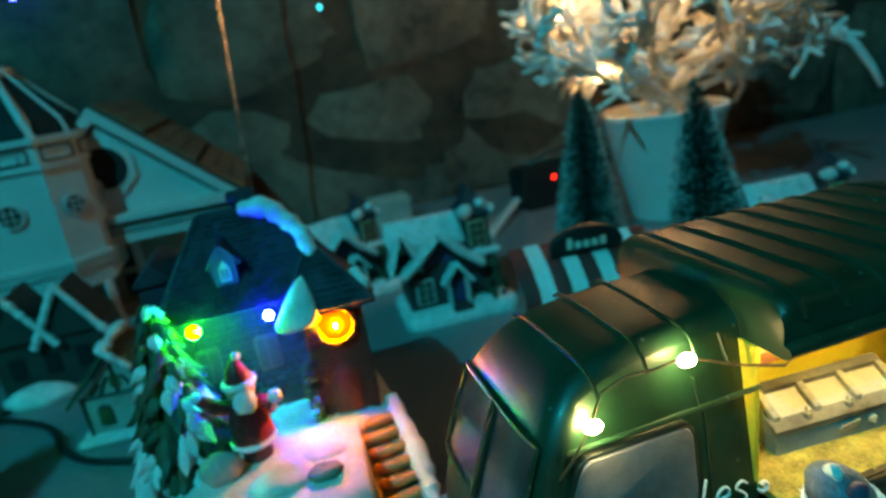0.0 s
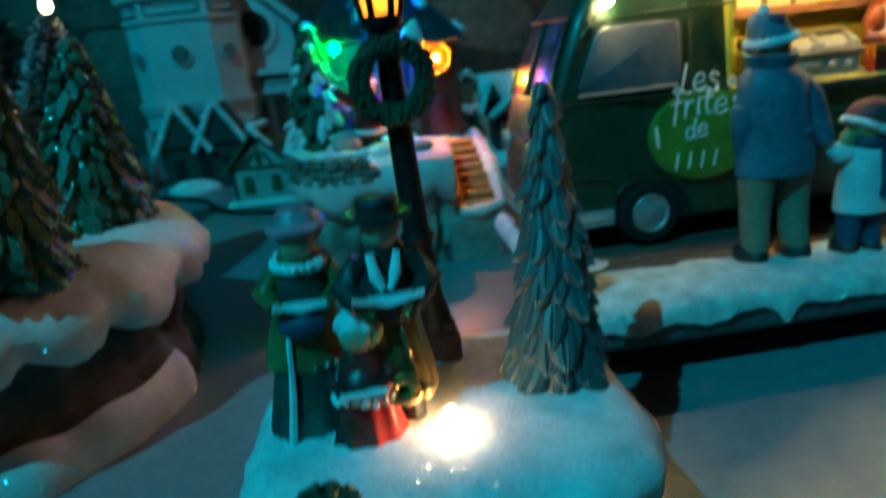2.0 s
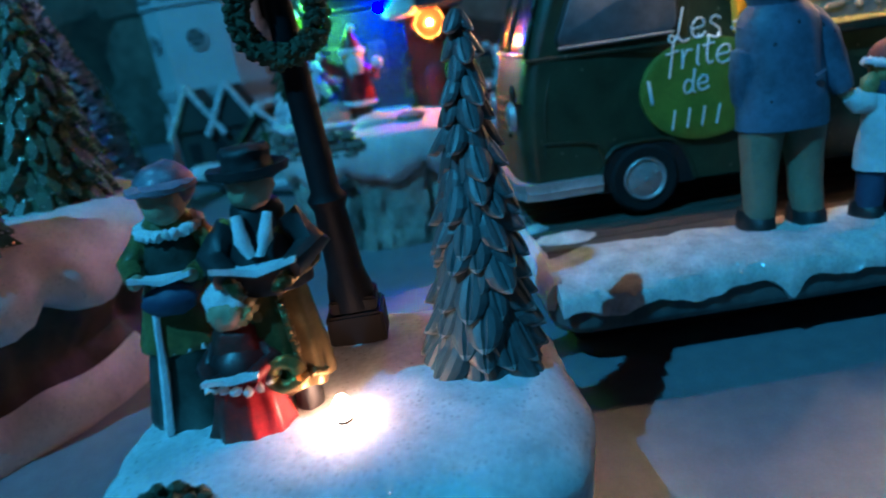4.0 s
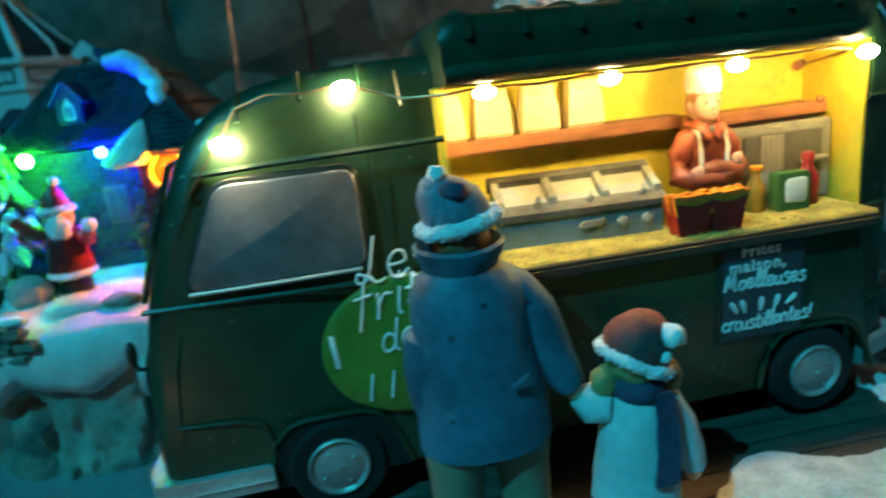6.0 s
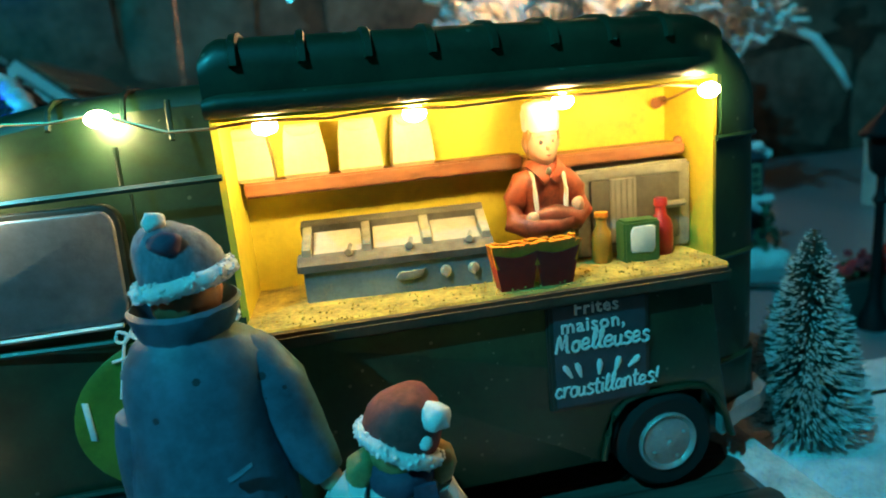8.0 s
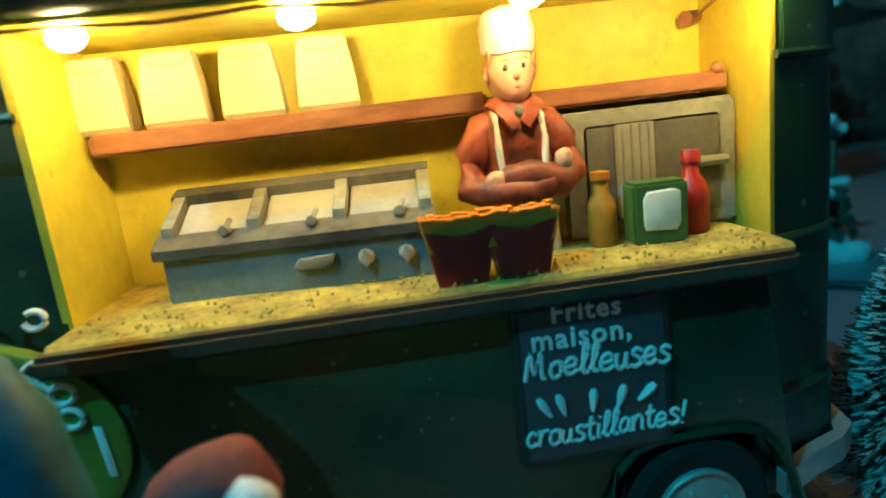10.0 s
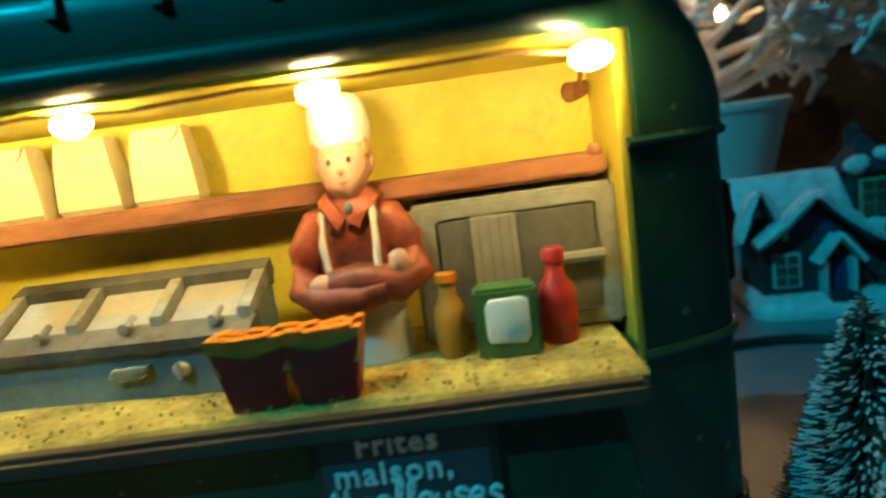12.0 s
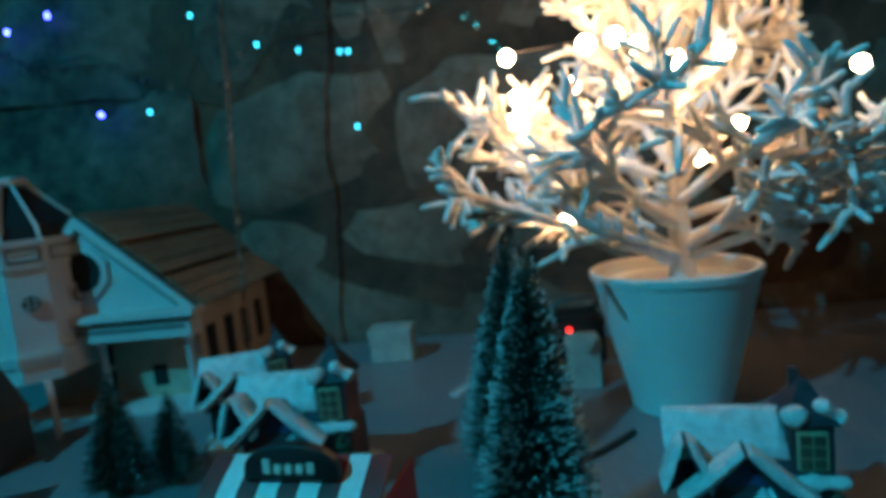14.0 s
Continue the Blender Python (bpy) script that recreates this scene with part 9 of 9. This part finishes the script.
    bm.transform(Matrix.Translation((X, Y, Z)) @ Matrix(((1, 0, 0.02, 0), (0, 1, 0.09, 0), (0, 0, 1, 0), (0, 0, 0, 1))) @ Matrix.Diagonal(grown) @ Matrix.Translation((-X, -Y, -Z)))
    crumple(bm, 0.00045, 420.0)
    solo("gentleman_singer_figurine", bm, [M_SHOE, M_GOLD, M_FUR, M_SKIN], "painted resin gentleman carol singer in top hat and bronze coat", "figurine", (X, Y, Z), "carol singers", angle=50)
    # girl
    bm = bmesh.new()
    X, Y, Z = -0.1282, -0.1295, 0.0435
    skirted(bm, X, Y, Z, 0.0072, 0.0225, 0, flute=0.06)
    lathe(bm, (X, Y, Z + 0.0115), [(0.0062, 0.0), (0.0060, 0.0015), (0.0046, 0.0050), (0.0024, 0.0075)], 16, 1)
    for s in (-1, 1):
        arm(bm, [(X + s * 0.0030, Y, Z + 0.0180), (X + s * 0.0055, Y - 0.001, Z + 0.0145), (X + s * 0.0030, Y - 0.0060, Z + 0.0140)], [0.0018, 0.0020, 0.0014], 1, 8)
    loft(bm, [[(X - 0.0045, Y - 0.0085, Z + 0.0148 + o), (X, Y - 0.0072, Z + 0.0136 + o), (X + 0.0045, Y - 0.0085, Z + 0.0148 + o), (X + 0.0042, Y - 0.0048, Z + 0.0138 + o), (X, Y - 0.0036, Z + 0.0128 + o), (X - 0.0042, Y - 0.0048, Z + 0.0138 + o)] for o in (0, 0.0008)], 2)
    for k in range(20):
        a = 2 * math.pi * k / 20
        ball(bm, (X + 0.0062 * math.cos(a), Y + 0.0062 * math.sin(a), Z + 0.0118 + 0.0006 * math.cos(3 * a)), 0.0010, 2, 1, rough=0.0004, freq=900)
    for k in range(14):
        ball(bm, (X + 0.0030 + 0.0014 * math.cos(k), Y - 0.0012 + 0.0016 * math.sin(2.3 * k), Z + 0.0225 + 0.0003 * k), 0.0010, 4, 1, rough=0.0004, freq=900)
    ball(bm, (X, Y - 0.0006, Z + 0.0245), 0.0036, 3, 3)
    ball(bm, (X, Y + 0.0006, Z + 0.0262), 0.0044, 2, 3, (1, 0.95, 0.9), 0.0005, 600)
    tube(bm, [Vector((X + 0.0075, Y - 0.0030, Z + 0.0120)) + Vector((0.0024 * math.cos(a), 0, 0.0024 * math.sin(a))) for a in (2 * math.pi * k / 14 for k in range(15))], 0.0013, 8, 5)
    bm.transform(Matrix.Translation((X, Y, Z)) @ Matrix(((1, 0, 0.02, 0), (0, 1, 0.10, 0), (0, 0, 1, 0), (0, 0, 0, 1))) @ Matrix.Diagonal(grown) @ Matrix.Translation((-X, -Y, -Z)))
    crumple(bm, 0.00045, 420.0)
    solo("girl_singer_figurine", bm, [M_DRESS, M_REDCOAT, M_FUR, M_SKIN, M_BLOND, M_GILT], "painted resin girl carol singer in bright red dress", "figurine", (X, Y, Z), "carol singers", angle=50)


build_island()


# ---- rocky planter with glitter pines ----
def build_planter():
    s = thing("pine_rock", "brown moulded rock under thick glitter snow, carrying pines", "display base", (-0.30, 0.02, 0))
    cx, cy = -0.309, 0.010

    def ringz(z, g, j):
        out = []
        for k in range(120):
            a = 2 * math.pi * k / 120
            c, q = math.cos(a), math.sin(a)
            r = 1 / ((abs(c) / 0.098) ** 2.4 + (abs(q) / 0.092) ** 2.4) ** (1 / 2.4) + g
            r *= 1 + 0.035 * noise.noise(Vector((c * 3, q * 3, 4)))
            p = Vector((cx + c * r, cy + q * r, z))
            p += noise.noise_vector(Vector((p.x * 60, p.y * 60, p.z * 45))) * j
            p.z = max(0, p.z)
            out.append(tuple(p))
        return out
    bm = bmesh.new()
    loft(bm, [ringz(z, g, 0.005) for z, g in ((0.0, 0.0), (0.006, 0.0), (0.011, -0.001), (0.017, -0.004), (0.022, -0.006), (0.027, -0.005), (0.032, -0.003), (0.037, -0.002), (0.043, -0.001), (0.050, -0.001), (0.058, -0.004), (0.060, -0.03))])
    crumple(bm, 0.0022, 95.0)
    part("rock", bm, M_DARKROCK, s, "rugged brown rock face", angle=70)
    bm = bmesh.new()
    low = []
    for k in range(120):
        a = 2 * math.pi * k / 120
        ph = 8.5 * a + 2.2 * noise.noise(Vector((math.cos(a) * 2, math.sin(a) * 2, 6)))
        low.append(0.008 + (0.011 + 0.007 * noise.noise(Vector((math.cos(a) * 4, math.sin(a) * 4, 2)))) * abs(math.cos(ph)) ** 0.6)
    plump = [0.35 * (v - 0.012) for v in low]
    rr = [[(x, y, 0.058 - low[k]) for k, (x, y, z) in enumerate(ringz(0.05, 0.001, 0.0))], [(x, y, 0.0585 - low[k] * 0.93) for k, (x, y, z) in enumerate(ringz(0.05, 0.0085, 0.0015))], [(x, y, 0.060 - low[k] * 0.35) for k, (x, y, z) in enumerate(ringz(0.05, 0.0105, 0.003))],
          [(x, y, 0.066 - low[k] * 0.05) for k, (x, y, z) in enumerate(ringz(0.05, 0.003, 0.001))], [(x, y, 0.0690) for x, y, z in ringz(0.05, -0.008, 0.002)], [(x, y, 0.0700) for x, y, z in ringz(0.05, -0.040, 0.002)]]
    for ring in rr[1:3]:
        for k, (x, y, z) in enumerate(ring):
            o = Vector((x - cx, y - cy, 0)).normalized() * plump[k]
            ring[k] = (x + o.x, y + o.y, z)
    loft(bm, rr)
    crumple(bm, 0.0006, 200.0)
    part("snow_cap", bm, M_PINKSNOW, s, "thick rounded glitter snow", angle=80)
    bm = bmesh.new()
    rings = []
    for k in range(120):
        a = 2 * math.pi * (k / 119 * 0.46 + 0.52)
        c, q = math.cos(a), math.sin(a)
        r = 1 / ((abs(c) / 0.098) ** 2.4 + (abs(q) / 0.092) ** 2.4) ** (1 / 2.4)
        w = 0.0095 + 0.003 * noise.noise(Vector((c * 6, q * 6, 0)))
        h = 0.017 + 0.004 * noise.noise(Vector((c * 5, q * 5, 3)))
        o = Vector((c, q, 0))
        b0 = Vector((cx, cy, 0)) + o * (r - 0.004)
        rings.append([b0, b0 + Vector((0, 0, h * 0.7)), b0 + o * w * 0.35 + Vector((0, 0, h)), b0 + o * w * 0.8 + Vector((0, 0, h * 0.75)), b0 + o * w * 1.05 + Vector((0, 0, h * 0.3)), b0 + o * w])
    loft(bm, rings)
    part("foot_snow", bm, M_PINKSNOW, s, "snow drift round the foot", angle=80)
    bough = scale_mesh("bough", 0.0088, 0.0088, 0.0046, M_PINEGLIT, 0.25)
    scale_tree("glitter_pine", (-0.2430, 0.0270, 0.0680), 0.076, 0.031, 19, bough, "moulded green pine with glitter and bronze tints, on rock", "toy tree", (0.012, -0.004), 31, None, 0, "bough", group="glitter pines")
    scale_tree("glitter_pine", (-0.2480, -0.0440, 0.0680), 0.069, 0.029, 18, bough, "moulded green pine with glitter, at the rock's edge", "toy tree", (0.020, -0.003), 32, None, 0, "bough", group="glitter pines")
    brush_tree((-0.2900, 0.1180, 0.0), (-0.2830, 0.1310, 0.165), 0.050, 6500, "dark bottle brush tree dusted with snow behind the rock", 33, 0.6, group="snow dusted trees")
    brush_tree((-0.3380, 0.0450, 0.0690), (-0.3280, 0.0520, 0.215), 0.052, 6500, "dark bottle brush tree dusted with snow on the rock", 34, 0.6, group="snow dusted trees")
    for k, (x, y, z, r) in enumerate(((-0.358, 0.215, 0.190, 0.056), (-0.405, 0.320, 0.150, 0.054), (-0.425, 0.450, 0.140, 0.046))):
        brush_tree((x, y, 0.0), (x + 0.006, y + 0.004, z), r, 2600, "dark bottle brush tree dusted with snow beside the cable", 50 + k, 0.22, group="snow dusted trees")
    tb = thing("tree_bulb", "bare warm bulb glowing at the tip of a dark tree", "bulb", (-0.2813, 0.1310, 0.1640))
    bm = bmesh.new()
    lathe(bm, (-0.2813, 0.1310, 0.1630), [(0.0016, 0.0), (0.0016, 0.002), (0.0012, 0.0024)], 10)
    part("socket", bm, M_IRON, tb)
    bm = bmesh.new()
    ball(bm, (-0.2813, 0.1310, 0.1685), 0.0034, sub=2, squash=(0.9, 0.9, 1.25))
    part("bulb", bm, M_PINEBULB, tb)


build_planter()


# ---- right of the truck ----
def build_right_side():
    s = thing("snow_mat", "pad of white glitter snow on the board beside the truck", "snow pad", (0.25, 0.02, 0))
    edge = rounded(0.1935, 0.365, -0.085, 0.072, 0.03, 8)
    bm = bmesh.new()
    loft(bm, [[(x + 0.002 * noise.noise(Vector((x * 60, y * 60, z * 80))), y + 0.002 * noise.noise(Vector((x * 60, y * 60, z * 80 + 4))), z) for x, y in inset(edge, d)] for z, d in ((0.0, 0.0), (0.008, -0.001), (0.016, 0.001), (0.0205, 0.006), (0.0215, 0.016), (0.022, 0.034))])
    part("pad", bm, M_SNOW, s, angle=70)
    # snow-roofed winter house, close to the walk's end
    rng = random.Random(3)
    h = thing("winter_house", "stone toy house with thick glitter snow roof and green window", "house", (0.272, 0.007, 0.022))
    bm = bmesh.new()
    box(bm, 0.2545, 0.3000, -0.0160, 0.0230, 0.018, 0.122, 0.001)
    part("lower_wall", bm, M_SLATE, h, "dark blue lower walls")
    bm = bmesh.new()
    roof_sheet(bm, (0.2490, 0.0280, 0.1050), (0.2490, -0.0240, 0.1050), (0.2560, -0.0240, 0.1340), (0.2560, 0.0200, 0.1340), 0.003)
    roof_sheet(bm, (0.2490, 0.0280, 0.1050), (0.3060, 0.0280, 0.1050), (0.3060, 0.0200, 0.1340), (0.2560, 0.0200, 0.1340), 0.003)
    skirt = part("skirt_roof", bm, M_SLATE, h, "dark blue shingled skirt roof")
    shingles(skirt, (0.2462, 0.0280, 0.1058), (0.2462, -0.0240, 0.1058), (0.2532, -0.0240, 0.1348), (0.2532, 0.0200, 0.1348), 8, 14, M_SLATE, seed=40)
    bm = bmesh.new()
    snow_sheet(bm, (0.2490, 0.0200, 0.1270), (0.2490, -0.0240, 0.1270), (0.2570, -0.0240, 0.1385), (0.2570, 0.0190, 0.1385), 0.0050, nu=26, nv=10, ragged=0.0022)
    part("ledge_snow", bm, M_SNOW, h, "snow bank on the skirt roof")
    bm = bmesh.new()
    slab(bm, [(-0.0075, 0.120), (0.0205, 0.120), (0.0205, 0.1475), (0.0070, 0.1655), (-0.0075, 0.1475)], 0.2560, 0.2980, "x")
    upper = part("upper_wall", bm, M_TUDOR, h, "pale stone walls")
    for i in range(9):
        for k in range(6):
            y = -0.0072 + 0.0048 * (k + 0.5 * (i % 2))
            z = 0.1330 + 0.0031 * i
            if y + 0.0044 > 0.0203 or (y < 0.0125 and y > -0.0060 and 0.1415 < z < 0.1585) or abs(y + 0.0022 - 0.0070) > 0.0130 - max(0.0, z + 0.003 - 0.1475) * 0.8:
                continue
            bm = bmesh.new()
            box(bm, 0.2552, 0.2564, y + rng.uniform(0, 0.0004), y + 0.0044, z, z + 0.0027, 0.0004, seg=1)
            part("stone", bm, M_TUDOR, upper)
    bm = bmesh.new()
    for sgn in (-1, 1):
        roof_sheet(bm, (0.2530, 0.0070, 0.1660), (0.3020, 0.0070, 0.1660), (0.3020, 0.0070 + sgn * 0.0180, 0.1430), (0.2530, 0.0070 + sgn * 0.0180, 0.1430), 0.0020)
    roof = part("roof", bm, M_SLATE, h, "dark blue roof")
    for sgn in (-1, 1):
        bm = bmesh.new()
        snow_sheet(bm, (0.2525, 0.0070 + sgn * 0.0190, 0.1440), (0.3030, 0.0070 + sgn * 0.0190, 0.1440), (0.3030, 0.0070, 0.1680), (0.2525, 0.0070, 0.1680), 0.0034, nu=20, nv=12, ragged=0.0014)
        part("roof_snow", bm, M_SNOW, roof, "thick glitter snow hanging over the gable")
    bm = bmesh.new()
    box(bm, 0.2536, 0.2564, -0.0050, 0.0115, 0.1425, 0.1575, 0.0005)
    w = part("window", bm, M_BEAM, h)
    for i in range(3):
        for j in range(3):
            bm = bmesh.new()
            box(bm, 0.2530, 0.2540, -0.0042 + 0.0052 * i, 0.0003 + 0.0052 * i, 0.1434 + 0.0047 * j, 0.1474 + 0.0047 * j, 0.0003)
            part("pane", bm, M_GREENWIN, w, "yellow-green pane")
    # lamp post and planter
    lp = thing("street_lamp", "dark unlit toy street lamp beside a flower box", "street lamp", (0.352, 0.135, 0))
    bm = bmesh.new()
    lathe(bm, (0.352, 0.135, 0.0), [(0.0075, 0.0), (0.0075, 0.006), (0.0045, 0.012), (0.0028, 0.020), (0.0022, 0.070), (0.0040, 0.073), (0.0022, 0.077), (0.0022, 0.086)], 14)
    part("post", bm, M_IRON, lp)
    bm = bmesh.new()
    lathe(bm, (0.352, 0.135, 0.086), [(0.0030, 0.0), (0.0060, 0.003), (0.0078, 0.020), (0.0065, 0.021)], 6)
    lathe(bm, (0.352, 0.135, 0.107), [(0.0115, 0.0), (0.0118, 0.0016), (0.0060, 0.0085), (0.0020, 0.0120), (0.0008, 0.0160)], 12)
    part("lantern", bm, M_IRON, lp)
    fb = thing("flower_box", "dark wooden box of red flowers on the board", "flower box", (0.376, 0.150, 0))
    bm = bmesh.new()
    box(bm, 0.338, 0.420, 0.140, 0.170, 0.0, 0.026, 0.001)
    part("box", bm, M_BEAM, fb)
    bm = bmesh.new()
    for k in range(70):
        ball(bm, (rng.uniform(0.340, 0.418), rng.uniform(0.142, 0.168), rng.uniform(0.026, 0.036)), rng.uniform(0.0020, 0.0042), 0, 1, rough=0.001, freq=300)
    part("blossom", bm, M_FLOWER, fb, "clump of red flowers")
    bm = bmesh.new()
    for k in range(50):
        ball(bm, (rng.uniform(0.340, 0.418), rng.uniform(0.140, 0.168), rng.uniform(0.024, 0.031)), rng.uniform(0.0016, 0.0034), 0, 1, rough=0.001, freq=300)
    part("leaves", bm, M_PINE, fb)
    # pale brick chimney stack
    st = thing("brick_stack", "pale toy brick stack on a stepped foot at the back", "brick stack", (0.680, 0.375, 0))
    bm = bmesh.new()
    box(bm, 0.642, 0.710, 0.350, 0.410, 0.080, 0.290, 0.001)
    box(bm, 0.622, 0.740, 0.330, 0.420, 0.0, 0.082, 0.002)
    core = part("core", bm, M_TUDOR, st)
    for i in range(22):
        for k in range(4):
            x = 0.642 + 0.0170 * k + (0.004 if i % 2 else 0)
            bm = bmesh.new()
            box(bm, x + 0.0006, min(x + 0.0164, 0.710), 0.3482, 0.351, 0.084 + 0.0094 * i, 0.0925 + 0.0094 * i, 0.0006, seg=1)
            part("brick", bm, M_TUDOR, core)
            if k < 3:
                bm = bmesh.new()
                y = 0.351 + 0.0190 * k + (0.005 if i % 2 else 0)
                box(bm, 0.6402, 0.643, y + 0.0006, min(y + 0.0184, 0.410), 0.084 + 0.0094 * i, 0.0925 + 0.0094 * i, 0.0006, seg=1)
                part("brick", bm, M_TUDOR, core)


build_right_side()


# ---- cables, transformer box, tinsel ----
def build_cables():
    for pts, lab in (([(0.10, 0.165, 0.003), (0.179, 0.195, 0.0028), (0.238, 0.222, 0.0028), (0.289, 0.240, 0.0028), (0.335, 0.226, 0.0028), (0.365, 0.195, 0.0028), (0.350, 0.165, 0.003), (0.372, 0.120, 0.003), (0.46, 0.10, 0.003)], "black cable winding over the board past the house"),
                     ([(0.270, 0.300, 0.0028), (0.250, 0.340, 0.0030), (0.258, 0.400, 0.0030), (0.300, 0.440, 0.003), (0.330, 0.470, 0.003)], "black cable looping towards the white pot"),
                     ([(-0.62, 0.44, 0.003), (-0.463, 0.438, 0.003), (-0.399, 0.440, 0.003), (-0.30, 0.390, 0.003), (-0.255, 0.318, 0.003), (-0.209, 0.290, 0.003), (-0.165, 0.262, 0.003)], "black cable running past the cottage")):
        cu = bpy.data.curves.new("cable", "CURVE")
        cu.dimensions, cu.bevel_depth, cu.bevel_resolution = "3D", 0.0026, 3
        sp = cu.splines.new("BEZIER")
        sp.bezier_points.add(len(pts) - 1)
        for b, p in zip(sp.bezier_points, pts):
            b.co = p
            b.handle_left_type = b.handle_right_type = "AUTO"
        cu.materials.append(M_CABLE)
        tagged(new("cable", cu), lab, "cable", "cables")
    bx = thing("transformer_box", "black power box with red standby light at the wall", "power box", (0.300, 0.690, 0))
    bm = bmesh.new()
    box(bm, 0.258, 0.345, 0.668, 0.730, 0.0, 0.058, 0.004)
    part("case", bm, M_BLACK, bx)
    bm = bmesh.new()
    ball(bm, (0.303, 0.667, 0.044), 0.0030, sub=2)
    part("red_light", bm, M_LEDRED, bx, "small glowing red light")
    bm = bmesh.new()
    tube(bm, [(0.330, 0.70, 0.056), (0.345, 0.69, 0.072), (0.335, 0.68, 0.080), (0.300, 0.68, 0.078), (0.275, 0.69, 0.062)], 0.0028, 8)
    part("lead", bm, M_CABLE, bx)
    bm = bmesh.new()
    box(bm, -0.007, 0.007, -0.130, 0.130, -0.002, 0.002, 0.0006)
    bm.transform(pose(0.250, 0.690, 0.0140, 5, 0, -40))
    solo("wooden_lath", bm, M_CHURCH, "pale wooden lath lying on the board", "lath", (0.250, 0.690, 0.003))
    # tinsel string hanging from above
    ts = thing("tinsel_string", "thin glittering string hanging before the stone wall", "tinsel string", (-0.105, 0.725, 0.10))
    bm = bmesh.new()
    pts = [Vector((-0.112 + 0.040 * f ** 1.3, 0.722, 0.0 + 0.62 * f)) for f in np.linspace(0, 1, 30)]
    tube(bm, [p + noise.noise_vector(p * 30) * 0.0012 for p in pts], 0.0024, 6)
    part("string", bm, M_TINSEL, ts)
    rng = random.Random(2)
    bm = bmesh.new()
    for k in range(160):
        p = pts[rng.randrange(len(pts) - 1)].lerp(pts[rng.randrange(len(pts))], 0.0) + Vector((0, 0, rng.uniform(0, 0.02)))
        a = rng.uniform(0, 6.28)
        tube(bm, [p, p + Vector((math.cos(a), math.sin(a), rng.uniform(-0.5, 0.5))) * 0.0045], 0.0005, 3)
    part("flakes", bm, M_TINSEL, ts)
    # beaded garland pinned along the stone wall
    gl = thing("garland", "thin beaded garland looped along the dark stone wall", "garland", (-0.1, 0.86, 0.40))
    run = [Vector((-0.62 + 0.09 * k, 0.856, 0.455 + 0.045 * math.sin(k * 1.05) + 0.03 * math.sin(k * 2.3))) for k in range(11)]
    bm = bmesh.new()
    tube(bm, run, 0.0012, 5)
    part("wire", bm, M_CABLE, gl)
    for k in range(44):
        f = rng.uniform(0, 9.99)
        p = run[int(f)].lerp(run[int(f) + 1], f % 1) + Vector((0, -0.004, rng.uniform(-0.012, 0.006)))
        bm = bmesh.new()
        ball(bm, p, rng.uniform(0.0022, 0.0040), sub=1)
        part("bead", bm, M_TINSEL, gl, smooth=False)
    # string of blue and cyan micro lights across the wall
    ml = thing("micro_lights", "thin wire of blue and cyan micro lights on the stone wall", "string lights", (-0.2, 0.852, 0.45))
    spots = [(-0.520, 0.470), (-0.466, 0.517), (-0.399, 0.533), (-0.341, 0.382), (-0.265, 0.378), (-0.183, 0.507), (-0.090, 0.455), (-0.030, 0.440), (0.030, 0.431), (0.042, 0.430), (0.043, 0.323)]
    bm = bmesh.new()
    tube(bm, [Vector((x, 0.852 + 0.002 * math.sin(9 * k), z + 0.004)) for k, (x, z) in enumerate(spots)], 0.0008, 5)
    part("wire", bm, M_CABLE, ml)
    for k, (x, z) in enumerate(spots):
        bm = bmesh.new()
        ball(bm, (x, 0.847, z), 0.0030, sub=2, squash=(1, 1, 1.3))
        part("led", bm, M_MICROBLUE if k in (0, 1, 2, 3) else M_MICROCYAN, ml, "glowing blue light" if k in (0, 1, 2, 3) else "glowing cyan light")
    # white boxes standing at the back
    for x0, x1, y0, y1, h, lab in ((0.292, 0.325, 0.585, 0.615, 0.055, "small white box with a lid beside the pot"), (0.048, 0.104, 0.735, 0.775, 0.046, "low white box with a lid against the stone wall")):
        wb = thing("white_box", lab, "box", ((x0 + x1) / 2, (y0 + y1) / 2, 0))
        bm = bmesh.new()
        box(bm, x0, x1, y0, y1, 0.0, h * 0.78, 0.0015)
        part("body", bm, M_TUDOR, wb)
        bm = bmesh.new()
        box(bm, x0 - 0.0015, x1 + 0.0015, y0 - 0.0015, y1 + 0.0015, h * 0.74, h, 0.002)
        part("lid", bm, M_TUDOR, wb)


build_cables()
